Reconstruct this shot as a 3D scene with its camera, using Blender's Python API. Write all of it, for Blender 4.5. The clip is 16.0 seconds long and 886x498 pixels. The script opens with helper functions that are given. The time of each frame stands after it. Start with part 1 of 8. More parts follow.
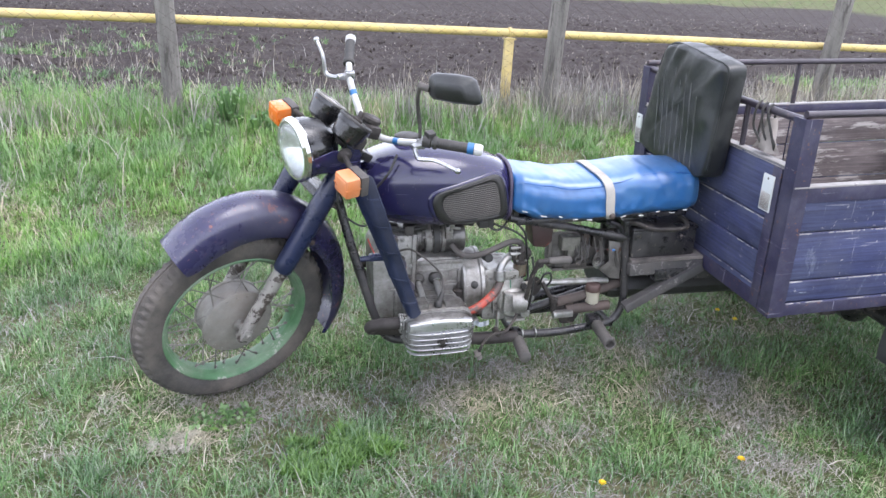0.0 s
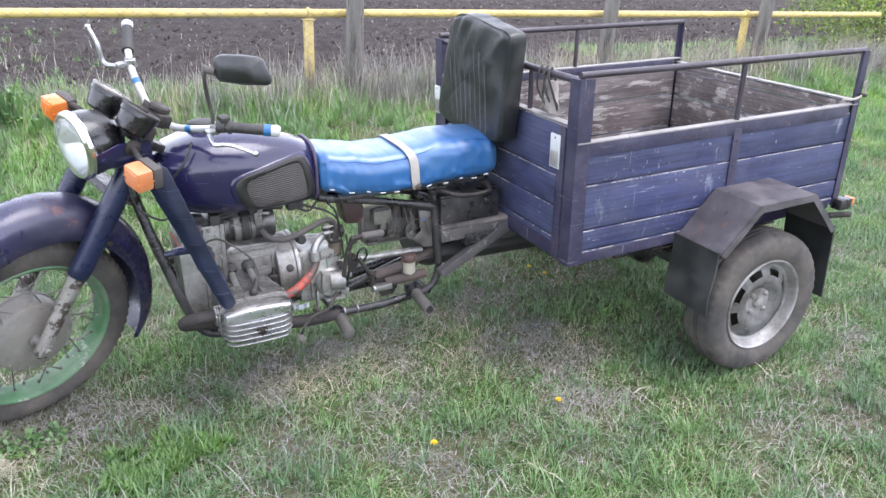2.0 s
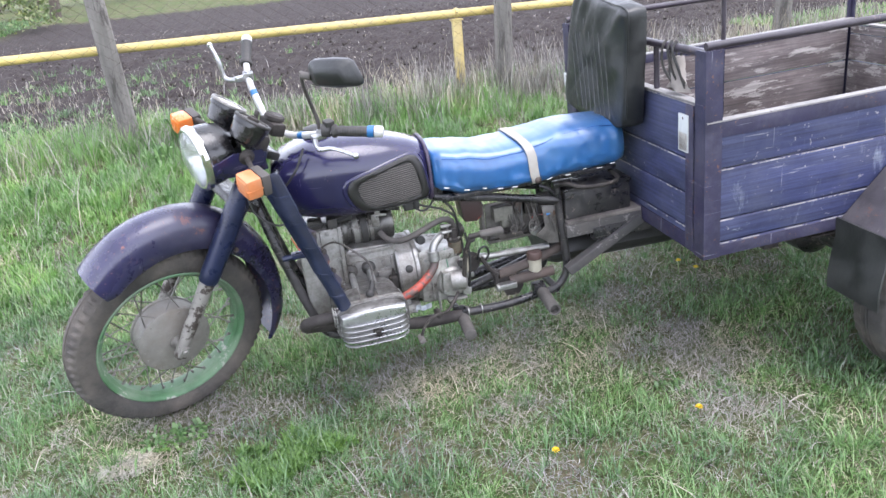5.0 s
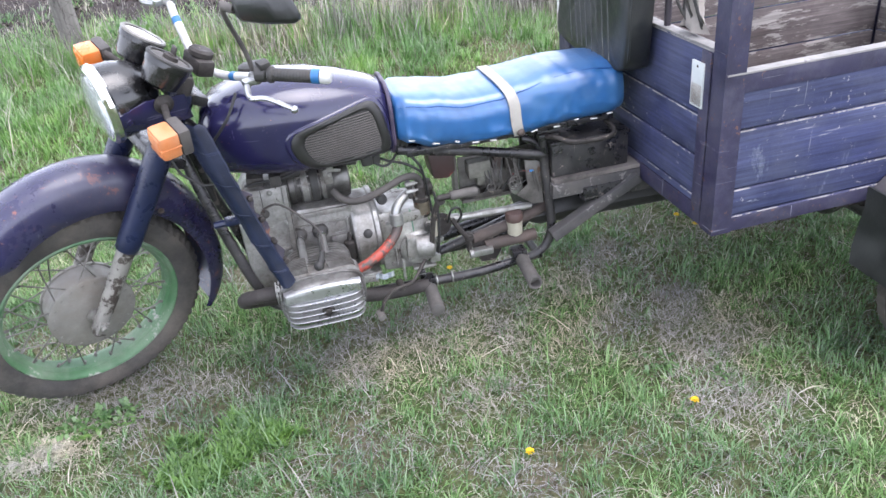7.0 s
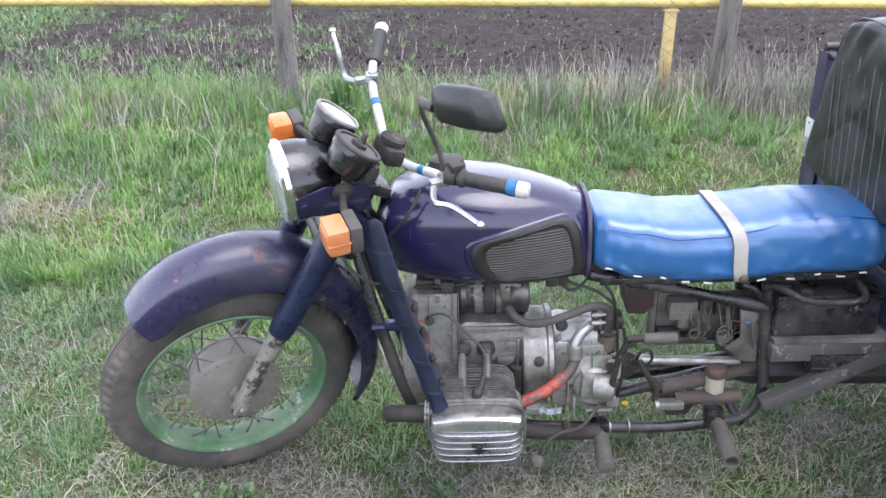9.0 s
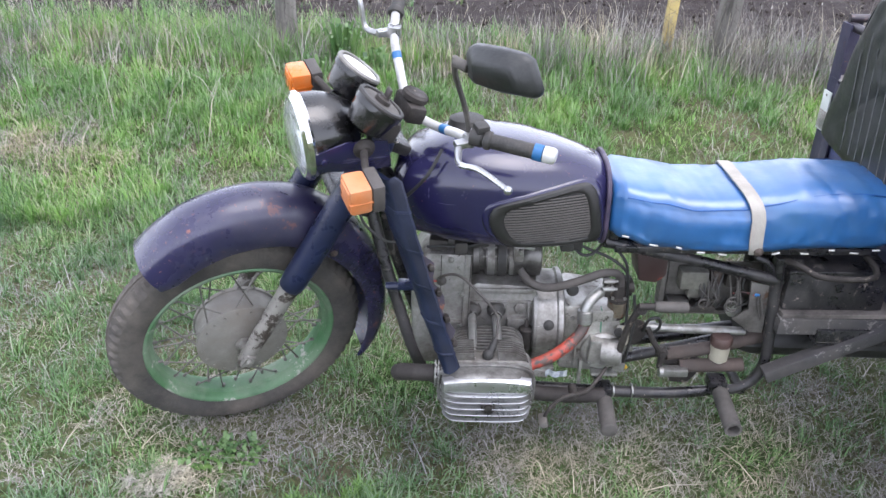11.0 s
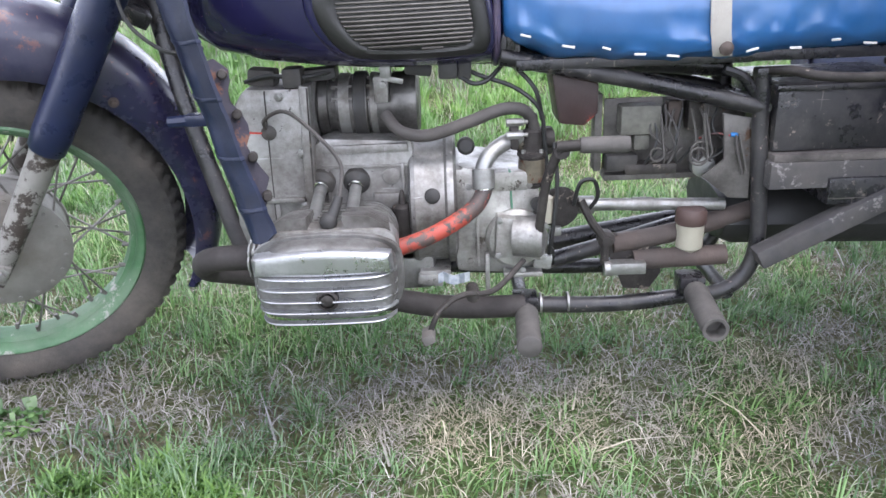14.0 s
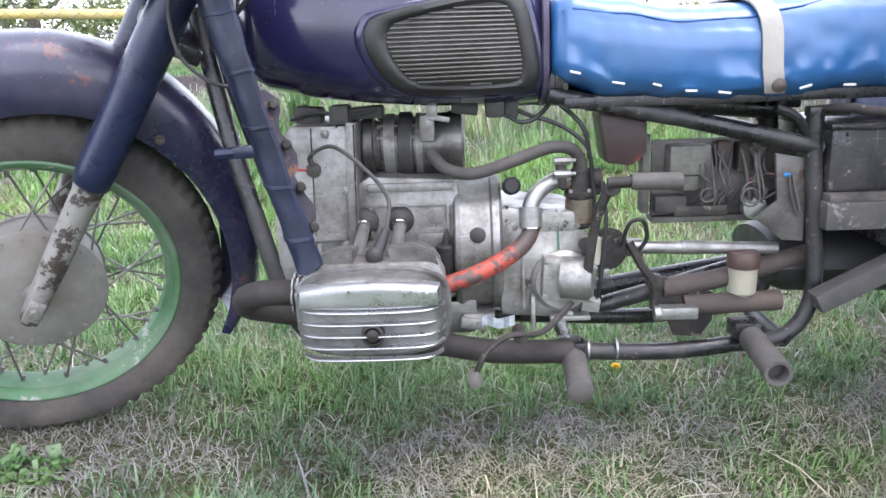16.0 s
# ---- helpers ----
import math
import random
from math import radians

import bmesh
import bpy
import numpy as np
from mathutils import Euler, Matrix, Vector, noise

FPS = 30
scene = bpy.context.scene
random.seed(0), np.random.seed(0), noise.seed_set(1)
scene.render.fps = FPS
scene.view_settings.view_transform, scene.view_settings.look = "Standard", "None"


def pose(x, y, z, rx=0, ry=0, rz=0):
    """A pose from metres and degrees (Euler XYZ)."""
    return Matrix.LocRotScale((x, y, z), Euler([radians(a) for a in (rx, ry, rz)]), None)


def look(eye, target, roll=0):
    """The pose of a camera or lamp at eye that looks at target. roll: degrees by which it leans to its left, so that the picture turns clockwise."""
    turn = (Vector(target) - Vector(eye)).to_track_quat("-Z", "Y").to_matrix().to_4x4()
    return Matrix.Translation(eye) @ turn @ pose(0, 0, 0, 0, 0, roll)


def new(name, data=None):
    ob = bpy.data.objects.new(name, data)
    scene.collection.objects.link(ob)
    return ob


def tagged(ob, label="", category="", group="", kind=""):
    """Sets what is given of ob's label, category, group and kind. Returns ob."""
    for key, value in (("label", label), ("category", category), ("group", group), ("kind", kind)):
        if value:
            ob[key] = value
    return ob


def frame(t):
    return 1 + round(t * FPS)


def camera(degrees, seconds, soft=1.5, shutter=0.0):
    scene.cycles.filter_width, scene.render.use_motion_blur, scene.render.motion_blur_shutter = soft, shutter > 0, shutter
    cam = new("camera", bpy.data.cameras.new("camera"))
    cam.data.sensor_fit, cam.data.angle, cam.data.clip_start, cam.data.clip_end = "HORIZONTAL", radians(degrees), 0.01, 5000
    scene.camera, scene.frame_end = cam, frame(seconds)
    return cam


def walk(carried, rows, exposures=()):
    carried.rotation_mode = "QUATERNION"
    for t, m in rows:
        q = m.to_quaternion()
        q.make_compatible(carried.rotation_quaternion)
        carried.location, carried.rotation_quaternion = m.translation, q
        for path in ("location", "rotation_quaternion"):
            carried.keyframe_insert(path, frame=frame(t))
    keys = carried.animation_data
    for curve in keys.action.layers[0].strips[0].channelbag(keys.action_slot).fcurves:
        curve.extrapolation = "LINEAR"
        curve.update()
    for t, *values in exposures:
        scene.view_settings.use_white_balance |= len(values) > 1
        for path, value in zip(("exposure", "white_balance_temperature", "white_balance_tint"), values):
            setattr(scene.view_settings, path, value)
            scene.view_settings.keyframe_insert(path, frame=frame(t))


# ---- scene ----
cam = camera(61.0, 16.0)
PATH = [
    (0, (-0.713, -2.583, 1.681), (-0.273, -0.78, 0.937), 3.3),
    (0.5, (-0.697, -2.61, 1.685), (-0.24, -0.807, 0.949), 2.0),
    (1, (-0.701, -2.593, 1.684), (-0.093, -0.831, 0.958), 2.4),
    (1.5, (-0.69, -2.612, 1.68), (-0.005, -0.88, 0.952), 1.7),
    (2, (-0.658, -2.633, 1.672), (0.196, -0.995, 0.905), 2.3),
    (2.5, (-0.602, -2.647, 1.671), (0.309, -1.04, 0.907), 1.4),
    (3, (-0.513, -2.617, 1.656), (0.188, -0.886, 0.938), -1.3),
    (3.5, (-0.438, -2.634, 1.63), (-0.085, -0.808, 0.894), -4.0),
    (4, (-0.388, -2.647, 1.62), (-0.051, -0.828, 0.86), -6.6),
    (4.2, (-0.407, -2.647, 1.628), (-0.011, -0.833, 0.885), -6.1),
    (6.3, (-0.298, -2.472, 1.604), (0.071, -0.697, 0.758), -4.2),
    (6.5, (-0.266, -2.424, 1.593), (0.054, -0.653, 0.721), -5.7),
    (7, (-0.226, -2.225, 1.628), (0.161, -0.527, 0.645), -4.0),
    (7.5, (-0.204, -2.069, 1.638), (0.006, -0.318, 0.695), -0.8),
    (8, (-0.133, -1.982, 1.621), (-0.363, -0.173, 0.8), -0.7),
    (8.5, (-0.124, -1.905, 1.642), (-0.29, -0.109, 0.778), -3.3),
    (8.7, (-0.159, -1.895, 1.644), (-0.247, -0.070, 0.831), -1.8),
    (10.8, (-0.283, -1.847, 1.688), (-0.288, -0.089, 0.742), 3.0),
    (11, (-0.294, -1.858, 1.665), (-0.286, -0.094, 0.722), 2.7),
    (11.5, (-0.119, -1.815, 1.62), (-0.062, -0.079, 0.63), 2.5),
    (12, (0.082, -1.763, 1.531), (0.03, -0.062, 0.481), -2.0),
    (12.5, (0.087, -1.748, 1.522), (-0.035, -0.052, 0.469), -6.0),
    (13, (0.031, -1.624, 1.43), (-0.007, 0.083, 0.389), -1.7),
    (13.5, (0.051, -1.513, 1.203), (0.041, 0.208, 0.184), -0.4),
    (14, (0.046, -1.479, 0.936), (0.026, 0.387, 0.216), -0.3),
    (14.5, (0.032, -1.485, 0.868), (0.014, 0.463, 0.412), -0.8),
    (15, (0.023, -1.477, 0.869), (-0.012, 0.458, 0.362), -1.0),
    (15.5, (0.02, -1.475, 0.858), (0.043, 0.467, 0.378), -0.4),
    (16, (-0.012, -1.47, 0.847), (-0.069, 0.464, 0.34), -0.1),
]
walk(cam, [(t, look(eye, target, roll)) for t, eye, target, roll in PATH], [(t, e, 6050, 16) for t, e in ((0, 1.65), (2, 1.75), (4, 1.78), (7.4, 1.82), (8.5, 1.65), (11, 1.52), (12, 1.70), (13.5, 1.85), (16, 1.95))])

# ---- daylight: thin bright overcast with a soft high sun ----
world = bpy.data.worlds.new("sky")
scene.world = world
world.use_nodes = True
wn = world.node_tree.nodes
sky = wn.new("ShaderNodeTexSky")
sky.sky_type = "NISHITA"
sky.sun_disc = False
SUN_EL, SUN_AZ = radians(70), radians(125)
sky.sun_elevation, sky.sun_rotation = SUN_EL, SUN_AZ
sky.air_density, sky.dust_density, sky.ozone_density = 1.0, 6.0, 1.5
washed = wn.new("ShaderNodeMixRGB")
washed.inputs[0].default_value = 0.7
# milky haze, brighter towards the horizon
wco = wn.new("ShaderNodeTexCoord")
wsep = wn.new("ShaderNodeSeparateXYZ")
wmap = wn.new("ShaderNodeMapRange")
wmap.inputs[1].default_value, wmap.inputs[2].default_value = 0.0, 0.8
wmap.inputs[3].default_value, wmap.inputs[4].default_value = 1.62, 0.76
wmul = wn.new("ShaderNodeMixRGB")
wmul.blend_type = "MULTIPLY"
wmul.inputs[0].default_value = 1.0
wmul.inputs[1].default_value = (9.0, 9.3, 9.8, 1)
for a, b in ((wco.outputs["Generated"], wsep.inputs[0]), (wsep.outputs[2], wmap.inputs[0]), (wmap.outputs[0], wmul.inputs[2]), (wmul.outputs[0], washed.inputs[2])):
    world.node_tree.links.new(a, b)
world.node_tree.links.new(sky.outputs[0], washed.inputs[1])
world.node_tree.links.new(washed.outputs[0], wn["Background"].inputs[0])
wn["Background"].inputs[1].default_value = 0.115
sun = new("sun", bpy.data.lights.new("sun", "SUN"))
sun.data.energy, sun.data.angle, sun.data.color = 0.95, radians(45), (1.0, 0.985, 0.96)
sun.matrix_world = look((0, 0, 0), (-math.sin(SUN_AZ) * math.cos(SUN_EL), -math.cos(SUN_AZ) * math.cos(SUN_EL), -math.sin(SUN_EL)))


# ---- materials ----
def ramp(nt, fac, stops):
    r = nt.nodes.new("ShaderNodeValToRGB")
    e = r.color_ramp.elements
    while len(e) < len(stops):
        e.new(0.5)
    for el, (p, c) in zip(e, stops):
        el.position, el.color = p, (*c, 1) if len(c) == 3 else c
    nt.links.new(fac, r.inputs[0])
    return r.outputs[0]


def noise_fac(nt, scale, detail=4.0, rough=0.6, stretch=None, kind="Object", w=None):
    co = nt.nodes.new("ShaderNodeTexCoord")
    src = co.outputs[kind]
    if stretch:
        mp = nt.nodes.new("ShaderNodeMapping")
        mp.inputs["Scale"].default_value = stretch
        nt.links.new(src, mp.inputs[0])
        src = mp.outputs[0]
    n = nt.nodes.new("ShaderNodeTexNoise")
    n.inputs["Scale"].default_value, n.inputs["Detail"].default_value, n.inputs["Roughness"].default_value = scale, detail, rough
    nt.links.new(src, n.inputs["Vector"])
    return n.outputs["Fac"]


def mix(nt, fac, a, b, mode="MIX"):
    m = nt.nodes.new("ShaderNodeMixRGB")
    m.blend_type = mode
    for sock, v in zip(m.inputs, (fac, a, b)):
        if isinstance(v, (int, float)):
            sock.default_value = v
        elif isinstance(v, tuple):
            sock.default_value = (*v, 1)
        else:
            nt.links.new(v, sock)
    return m.outputs[0]


def material(name, base, rough=0.5, metal=0.0, vary=0.25, vscale=9.0, wear=None, wear_at=0.62, wear_scale=14.0, dirt=None, dirt_at=0.5, grain=60.0, bump=0.15, stretch=None, coat=0.0, spec=0.5, extra=None):
    """Paint, metal or rubber with tone variation, worn spots, dirt and fine relief."""
    m = bpy.data.materials.new(name)
    m.use_nodes = True
    nt = m.node_tree
    p = nt.nodes["Principled BSDF"]
    lo, hi = tuple(c * (1 - vary) for c in base), tuple(min(1, c * (1 + vary)) for c in base)
    col = ramp(nt, noise_fac(nt, vscale, 5, 0.6, stretch), [(0.3, lo), (0.7, hi)])
    rf = None
    if dirt:
        f = ramp(nt, noise_fac(nt, vscale * 0.6, 7, 0.7), [(dirt_at - 0.12, (0, 0, 0)), (dirt_at + 0.15, (1, 1, 1))])
        col = mix(nt, f, col, dirt)
        rf = f
    if wear:
        f = ramp(nt, noise_fac(nt, wear_scale, 9, 0.75, stretch), [(wear_at, (0, 0, 0)), (wear_at + 0.03, (1, 1, 1))])
        col = mix(nt, f, col, wear)
    nt.links.new(col, p.inputs["Base Color"])
    rr = ramp(nt, noise_fac(nt, vscale * 3, 5, 0.6), [(0.3, (max(0.04, rough - 0.1),) * 3), (0.75, (min(1, rough + 0.12),) * 3)])
    if rf is not None:
        rr = mix(nt, rf, rr, (0.9, 0.9, 0.9))
    nt.links.new(rr, p.inputs["Roughness"])
    p.inputs["Metallic"].default_value = metal
    p.inputs["Coat Weight"].default_value = coat
    p.inputs["Coat Roughness"].default_value = 0.12
    p.inputs["Specular IOR Level"].default_value = spec
    b = nt.nodes.new("ShaderNodeBump")
    b.inputs["Strength"].default_value = bump
    b.inputs["Distance"].default_value = 0.004
    nt.links.new(noise_fac(nt, grain, 6, 0.65, stretch), b.inputs["Height"])
    nt.links.new(b.outputs[0], p.inputs["Normal"])
    return m


def streaks(m, colour, at, scale, stretch, grain_stretch=None, depth=0.25):
    """Scuffs of a second colour over a material, and fine lines of grain."""
    nt = m.node_tree
    sock = nt.nodes["Principled BSDF"].inputs["Base Color"]
    col = sock.links[0].from_socket
    f = ramp(nt, noise_fac(nt, scale, 8, 0.72, stretch), [(at, (0, 0, 0)), (at + 0.09, (1, 1, 1))])
    col = mix(nt, f, col, colour)
    if grain_stretch:
        g = ramp(nt, noise_fac(nt, 1.0, 5, 0.7, grain_stretch), [(0.35, (1 - depth,) * 3), (0.65, (1 + depth,) * 3)])
        col = mix(nt, 1.0, col, g, "MULTIPLY")
    nt.links.new(col, sock)
    return m


def chipped(m, chip, chip_at=0.64, chip_scale=55, scratch=None, scratch_at=0.66, dust=None, dust_at=0.56, patch=3.5):
    """Small chips gathered in patches, thin scratches in two directions and a thin film of dust."""
    nt = m.node_tree
    p = nt.nodes["Principled BSDF"]
    col, rough = p.inputs["Base Color"].links[0].from_socket, p.inputs["Roughness"].links[0].from_socket
    if dust:
        f = ramp(nt, noise_fac(nt, 2.3 * patch, 9, 0.72), [(dust_at - 0.1, (0, 0, 0)), (dust_at + 0.2, (0.8, 0.8, 0.8))])
        col, rough = mix(nt, f, col, dust), mix(nt, f, rough, (0.75, 0.75, 0.75))
    if scratch:
        for stretch in ((3, 3, 70), (60, 60, 4)):
            f = ramp(nt, noise_fac(nt, 1.0, 4, 0.6, stretch), [(scratch_at, (0, 0, 0)), (scratch_at + 0.03, (0.8, 0.8, 0.8))])
            g = ramp(nt, noise_fac(nt, patch * 1.7, 4, 0.6), [(0.48, (0, 0, 0)), (0.62, (1, 1, 1))])
            col = mix(nt, mix(nt, 1.0, f, g, "MULTIPLY"), col, scratch)
    f = ramp(nt, noise_fac(nt, chip_scale, 6, 0.7), [(chip_at, (0, 0, 0)), (chip_at + 0.03, (1, 1, 1))])
    g = ramp(nt, noise_fac(nt, patch, 5, 0.65), [(0.44, (0, 0, 0)), (0.58, (1, 1, 1))])
    f = mix(nt, 1.0, f, g, "MULTIPLY")
    col, rough = mix(nt, f, col, chip), mix(nt, f, rough, (0.8, 0.8, 0.8))
    nt.links.new(col, p.inputs["Base Color"])
    nt.links.new(rough, p.inputs["Roughness"])
    return m


PAINT = material("purple_blue_paint", (0.0135, 0.0125, 0.043), 0.2, vary=0.25, vscale=6, wear=(0.2, 0.05, 0.04), wear_at=0.70, wear_scale=11, dirt=(0.018, 0.0165, 0.044), dirt_at=0.76, grain=90, bump=0.025, coat=0.6, spec=0.35)
FENDER = material("worn_purple_paint", (0.016, 0.0142, 0.047), 0.22, vary=0.3, vscale=5, wear=(0.15, 0.055, 0.042), wear_at=0.6, wear_scale=8, dirt=(0.034, 0.033, 0.06), dirt_at=0.6, grain=80, bump=0.08, coat=0.35, spec=0.55)
BOARD = material("weathered_purple_boards", (0.031, 0.036, 0.086), 0.5, vary=0.42, vscale=6, wear=(0.19, 0.205, 0.25), wear_at=0.65, wear_scale=9, dirt=(0.058, 0.065, 0.115), dirt_at=0.57, grain=30, bump=0.4, stretch=(0.35, 1, 2.2), spec=0.35)
BARE = material("bare_weathered_wood", (0.135, 0.115, 0.112), 0.85, vary=0.4, vscale=6, wear=(0.29, 0.268, 0.25), wear_at=0.54, wear_scale=8, dirt=(0.085, 0.065, 0.06), dirt_at=0.55, grain=26, bump=0.5, stretch=(0.5, 1, 2.2))
streaks(BOARD, (0.17, 0.19, 0.24), 0.61, 5.5, (1.1, 1.1, 0.45), (3, 3, 110), 0.3)
streaks(BARE, (0.36, 0.325, 0.29), 0.60, 10, (0.5, 1, 1.6), (3, 3, 120), 0.3)
IRON = material("purple_angle_iron", (0.021, 0.0185, 0.045), 0.5, vary=0.3, wear=(0.09, 0.05, 0.04), wear_at=0.62, wear_scale=16, grain=120, bump=0.2)
RAIL = material("worn_rail_edge", (0.2, 0.19, 0.182), 0.7, vary=0.3, vscale=14, wear=(0.09, 0.075, 0.085), wear_at=0.6, wear_scale=20, grain=120, bump=0.2)
BLUE = material("blue_vinyl", (0.014, 0.09, 0.255), 0.4, vary=0.25, vscale=7, wear=(0.05, 0.055, 0.07), wear_at=0.74, wear_scale=20, dirt=(0.032, 0.115, 0.25), dirt_at=0.6, grain=22, bump=0.14, coat=1.0, spec=0.5)
BLUE.node_tree.nodes["Principled BSDF"].inputs["Coat Roughness"].default_value = 0.33
BLUE.node_tree.nodes["Principled BSDF"].inputs["Coat IOR"].default_value = 1.55
VINYL = material("black_vinyl", (0.016, 0.0172, 0.0178), 0.38, vary=0.35, vscale=8, dirt=(0.05, 0.052, 0.05), dirt_at=0.58, grain=14, bump=0.6)
STRAP = material("beige_webbing", (0.33, 0.31, 0.28), 0.85, vary=0.2, dirt=(0.22, 0.19, 0.16), dirt_at=0.6, grain=300, bump=0.4)
STAPLE = material("white_stitch", (0.5, 0.49, 0.47), 0.6, vary=0.1)
BLACK = material("black_frame_paint", (0.0125, 0.012, 0.0145), 0.27, vary=0.4, vscale=10, wear=(0.13, 0.11, 0.1), wear_at=0.6, wear_scale=18, dirt=(0.045, 0.042, 0.041), dirt_at=0.6, grain=120, bump=0.25)
GREASE = material("greasy_steel", (0.05, 0.044, 0.04), 0.55, 0.4, vary=0.5, vscale=14, wear=(0.2, 0.17, 0.14), wear_at=0.6, wear_scale=18, dirt=(0.022, 0.019, 0.018), dirt_at=0.52, grain=90, bump=0.4)
RUST = material("brown_rusty_steel", (0.064, 0.047, 0.040), 0.75, 0.1, vary=0.4, vscale=14, dirt=(0.06, 0.05, 0.045), dirt_at=0.55, grain=90, bump=0.4)
ALU = material("cast_aluminium", (0.31, 0.305, 0.295), 0.38, 0.75, vary=0.25, vscale=12, dirt=(0.13, 0.118, 0.104), dirt_at=0.55, grain=150, bump=0.3)
COVER = material("polished_aluminium", (0.43, 0.435, 0.445), 0.32, 0.9, vary=0.15, vscale=10, dirt=(0.13, 0.125, 0.115), dirt_at=0.62, grain=120, bump=0.05)
HUB = material("dusty_hub", (0.205, 0.197, 0.18), 0.62, 0.35, vary=0.25, vscale=10, dirt=(0.19, 0.17, 0.145), dirt_at=0.55, grain=120, bump=0.2)
FORKLEG = material("peeling_fork_paint", (0.21, 0.2, 0.185), 0.6, 0.2, vary=0.25, vscale=12, wear=(0.045, 0.035, 0.03), wear_at=0.52, wear_scale=13, grain=120, bump=0.3)
CHROME = material("chrome", (0.70, 0.70, 0.70), 0.16, 1.0, vary=0.12, vscale=14, dirt=(0.3, 0.28, 0.26), dirt_at=0.68, bump=0.05)
STEEL = material("grey_steel", (0.30, 0.30, 0.29), 0.42, 0.8, vary=0.25, vscale=14, dirt=(0.14, 0.12, 0.10), dirt_at=0.58, grain=150, bump=0.2)
SPOKE = material("spoke_wire", (0.16, 0.15, 0.14), 0.5, 0.6, vary=0.3)
TYRE = material("dusty_tyre", (0.04, 0.037, 0.035), 0.85, vary=0.35, vscale=7, dirt=(0.115, 0.1, 0.085), dirt_at=0.53, grain=120, bump=0.5)
GREEN = material("green_rim_paint", (0.055, 0.135, 0.06), 0.5, vary=0.3, vscale=8, wear=(0.3, 0.3, 0.27), wear_at=0.58, wear_scale=8, dirt=(0.17, 0.21, 0.155), dirt_at=0.54, grain=120, bump=0.2)
ORANGE = material("orange_lens", (0.6, 0.14, 0.015), 0.25, vary=0.15, vscale=12, dirt=(0.5, 0.2, 0.07), dirt_at=0.58, grain=160, bump=0.2, coat=0.4)
PALEORANGE = material("faded_orange_lens", (0.5, 0.165, 0.055), 0.3, vary=0.2, vscale=12, dirt=(0.45, 0.22, 0.11), dirt_at=0.55, grain=160, bump=0.2, coat=0.3)
WHITE = material("white_paint", (0.45, 0.45, 0.44), 0.4, vary=0.12, vscale=16, dirt=(0.2, 0.19, 0.18), dirt_at=0.58, bump=0.1)
FADED = material("faded_foil", (0.36, 0.34, 0.31), 0.55, vary=0.25, vscale=20, dirt=(0.24, 0.2, 0.17), dirt_at=0.55, grain=150)
TAPE = material("blue_tape", (0.02, 0.12, 0.3), 0.45, vary=0.25)
RUBBER = material("black_rubber", (0.025, 0.024, 0.023), 0.62, vary=0.3, dirt=(0.09, 0.08, 0.07), dirt_at=0.62, grain=160, bump=0.2)
GREYRUBBER = material("dusty_grey_rubber", (0.062, 0.057, 0.053), 0.8, vary=0.3, dirt=(0.12, 0.11, 0.10), dirt_at=0.56, grain=160, bump=0.3)
GRILLE = material("grille_bars", (0.055, 0.05, 0.044), 0.5, vary=0.25, grain=150)
REDHOSE = material("red_paint", (0.3, 0.045, 0.028), 0.55, vary=0.3, vscale=12, wear=(0.045, 0.035, 0.032), wear_at=0.5, wear_scale=16, grain=120, bump=0.3)
DULLRED = material("dull_red_plastic", (0.032, 0.016, 0.015), 0.5, vary=0.35, wear=(0.24, 0.04, 0.028), wear_at=0.56, wear_scale=9, grain=60, bump=0.3)
PLASTIC = material("yellowed_plastic", (0.31, 0.29, 0.23), 0.5, vary=0.15, dirt=(0.3, 0.25, 0.19), dirt_at=0.6)
BROWNCAP = material("brown_cap", (0.07, 0.042, 0.036), 0.6, vary=0.3)
REFLECT = material("grey_reflector_plate", (0.58, 0.60, 0.58), 0.4, 0.2, vary=0.15, wear=(0.3, 0.27, 0.24), wear_at=0.64, grain=120)
SILVER = material("silver_wheel_paint", (0.31, 0.305, 0.297), 0.45, 0.4, vary=0.2, dirt=(0.13, 0.115, 0.10), dirt_at=0.54, grain=150)
YELLOW = material("yellow_gas_pipe_paint", (0.5, 0.385, 0.13), 0.5, vary=0.2, vscale=4, wear=(0.3, 0.2, 0.1), wear_at=0.66, wear_scale=8, dirt=(0.4, 0.33, 0.19), dirt_at=0.6, grain=80, bump=0.2)
POSTWOOD = material("grey_post_wood", (0.155, 0.145, 0.133), 0.9, vary=0.45, vscale=5, wear=(0.06, 0.055, 0.05), wear_at=0.56, wear_scale=8, grain=30, bump=0.7, stretch=(2.5, 2.5, 0.3))
WIRE = material("rusty_mesh_wire", (0.085, 0.07, 0.06), 0.5, 0.6, vary=0.2)
DIAL = material("pale_dial", (0.5, 0.49, 0.47), 0.3, vary=0.2, dirt=(0.25, 0.24, 0.22), dirt_at=0.6)
CLOTH = material("pale_rag", (0.24, 0.215, 0.195), 0.9, vary=0.3, grain=60)
ROPE = material("grey_rope", (0.30, 0.27, 0.24), 0.9, vary=0.3, grain=200)
GLOSSBLACK = material("gloss_black", (0.008, 0.008, 0.009), 0.18, vary=0.3, dirt=(0.022, 0.021, 0.02), dirt_at=0.66, grain=120, bump=0.08, coat=0.3)
EDGE = material("bare_plank_edge", (0.24, 0.225, 0.22), 0.8, vary=0.4, vscale=16, wear=(0.05, 0.05, 0.10), wear_at=0.5, wear_scale=12, grain=60, bump=0.4)
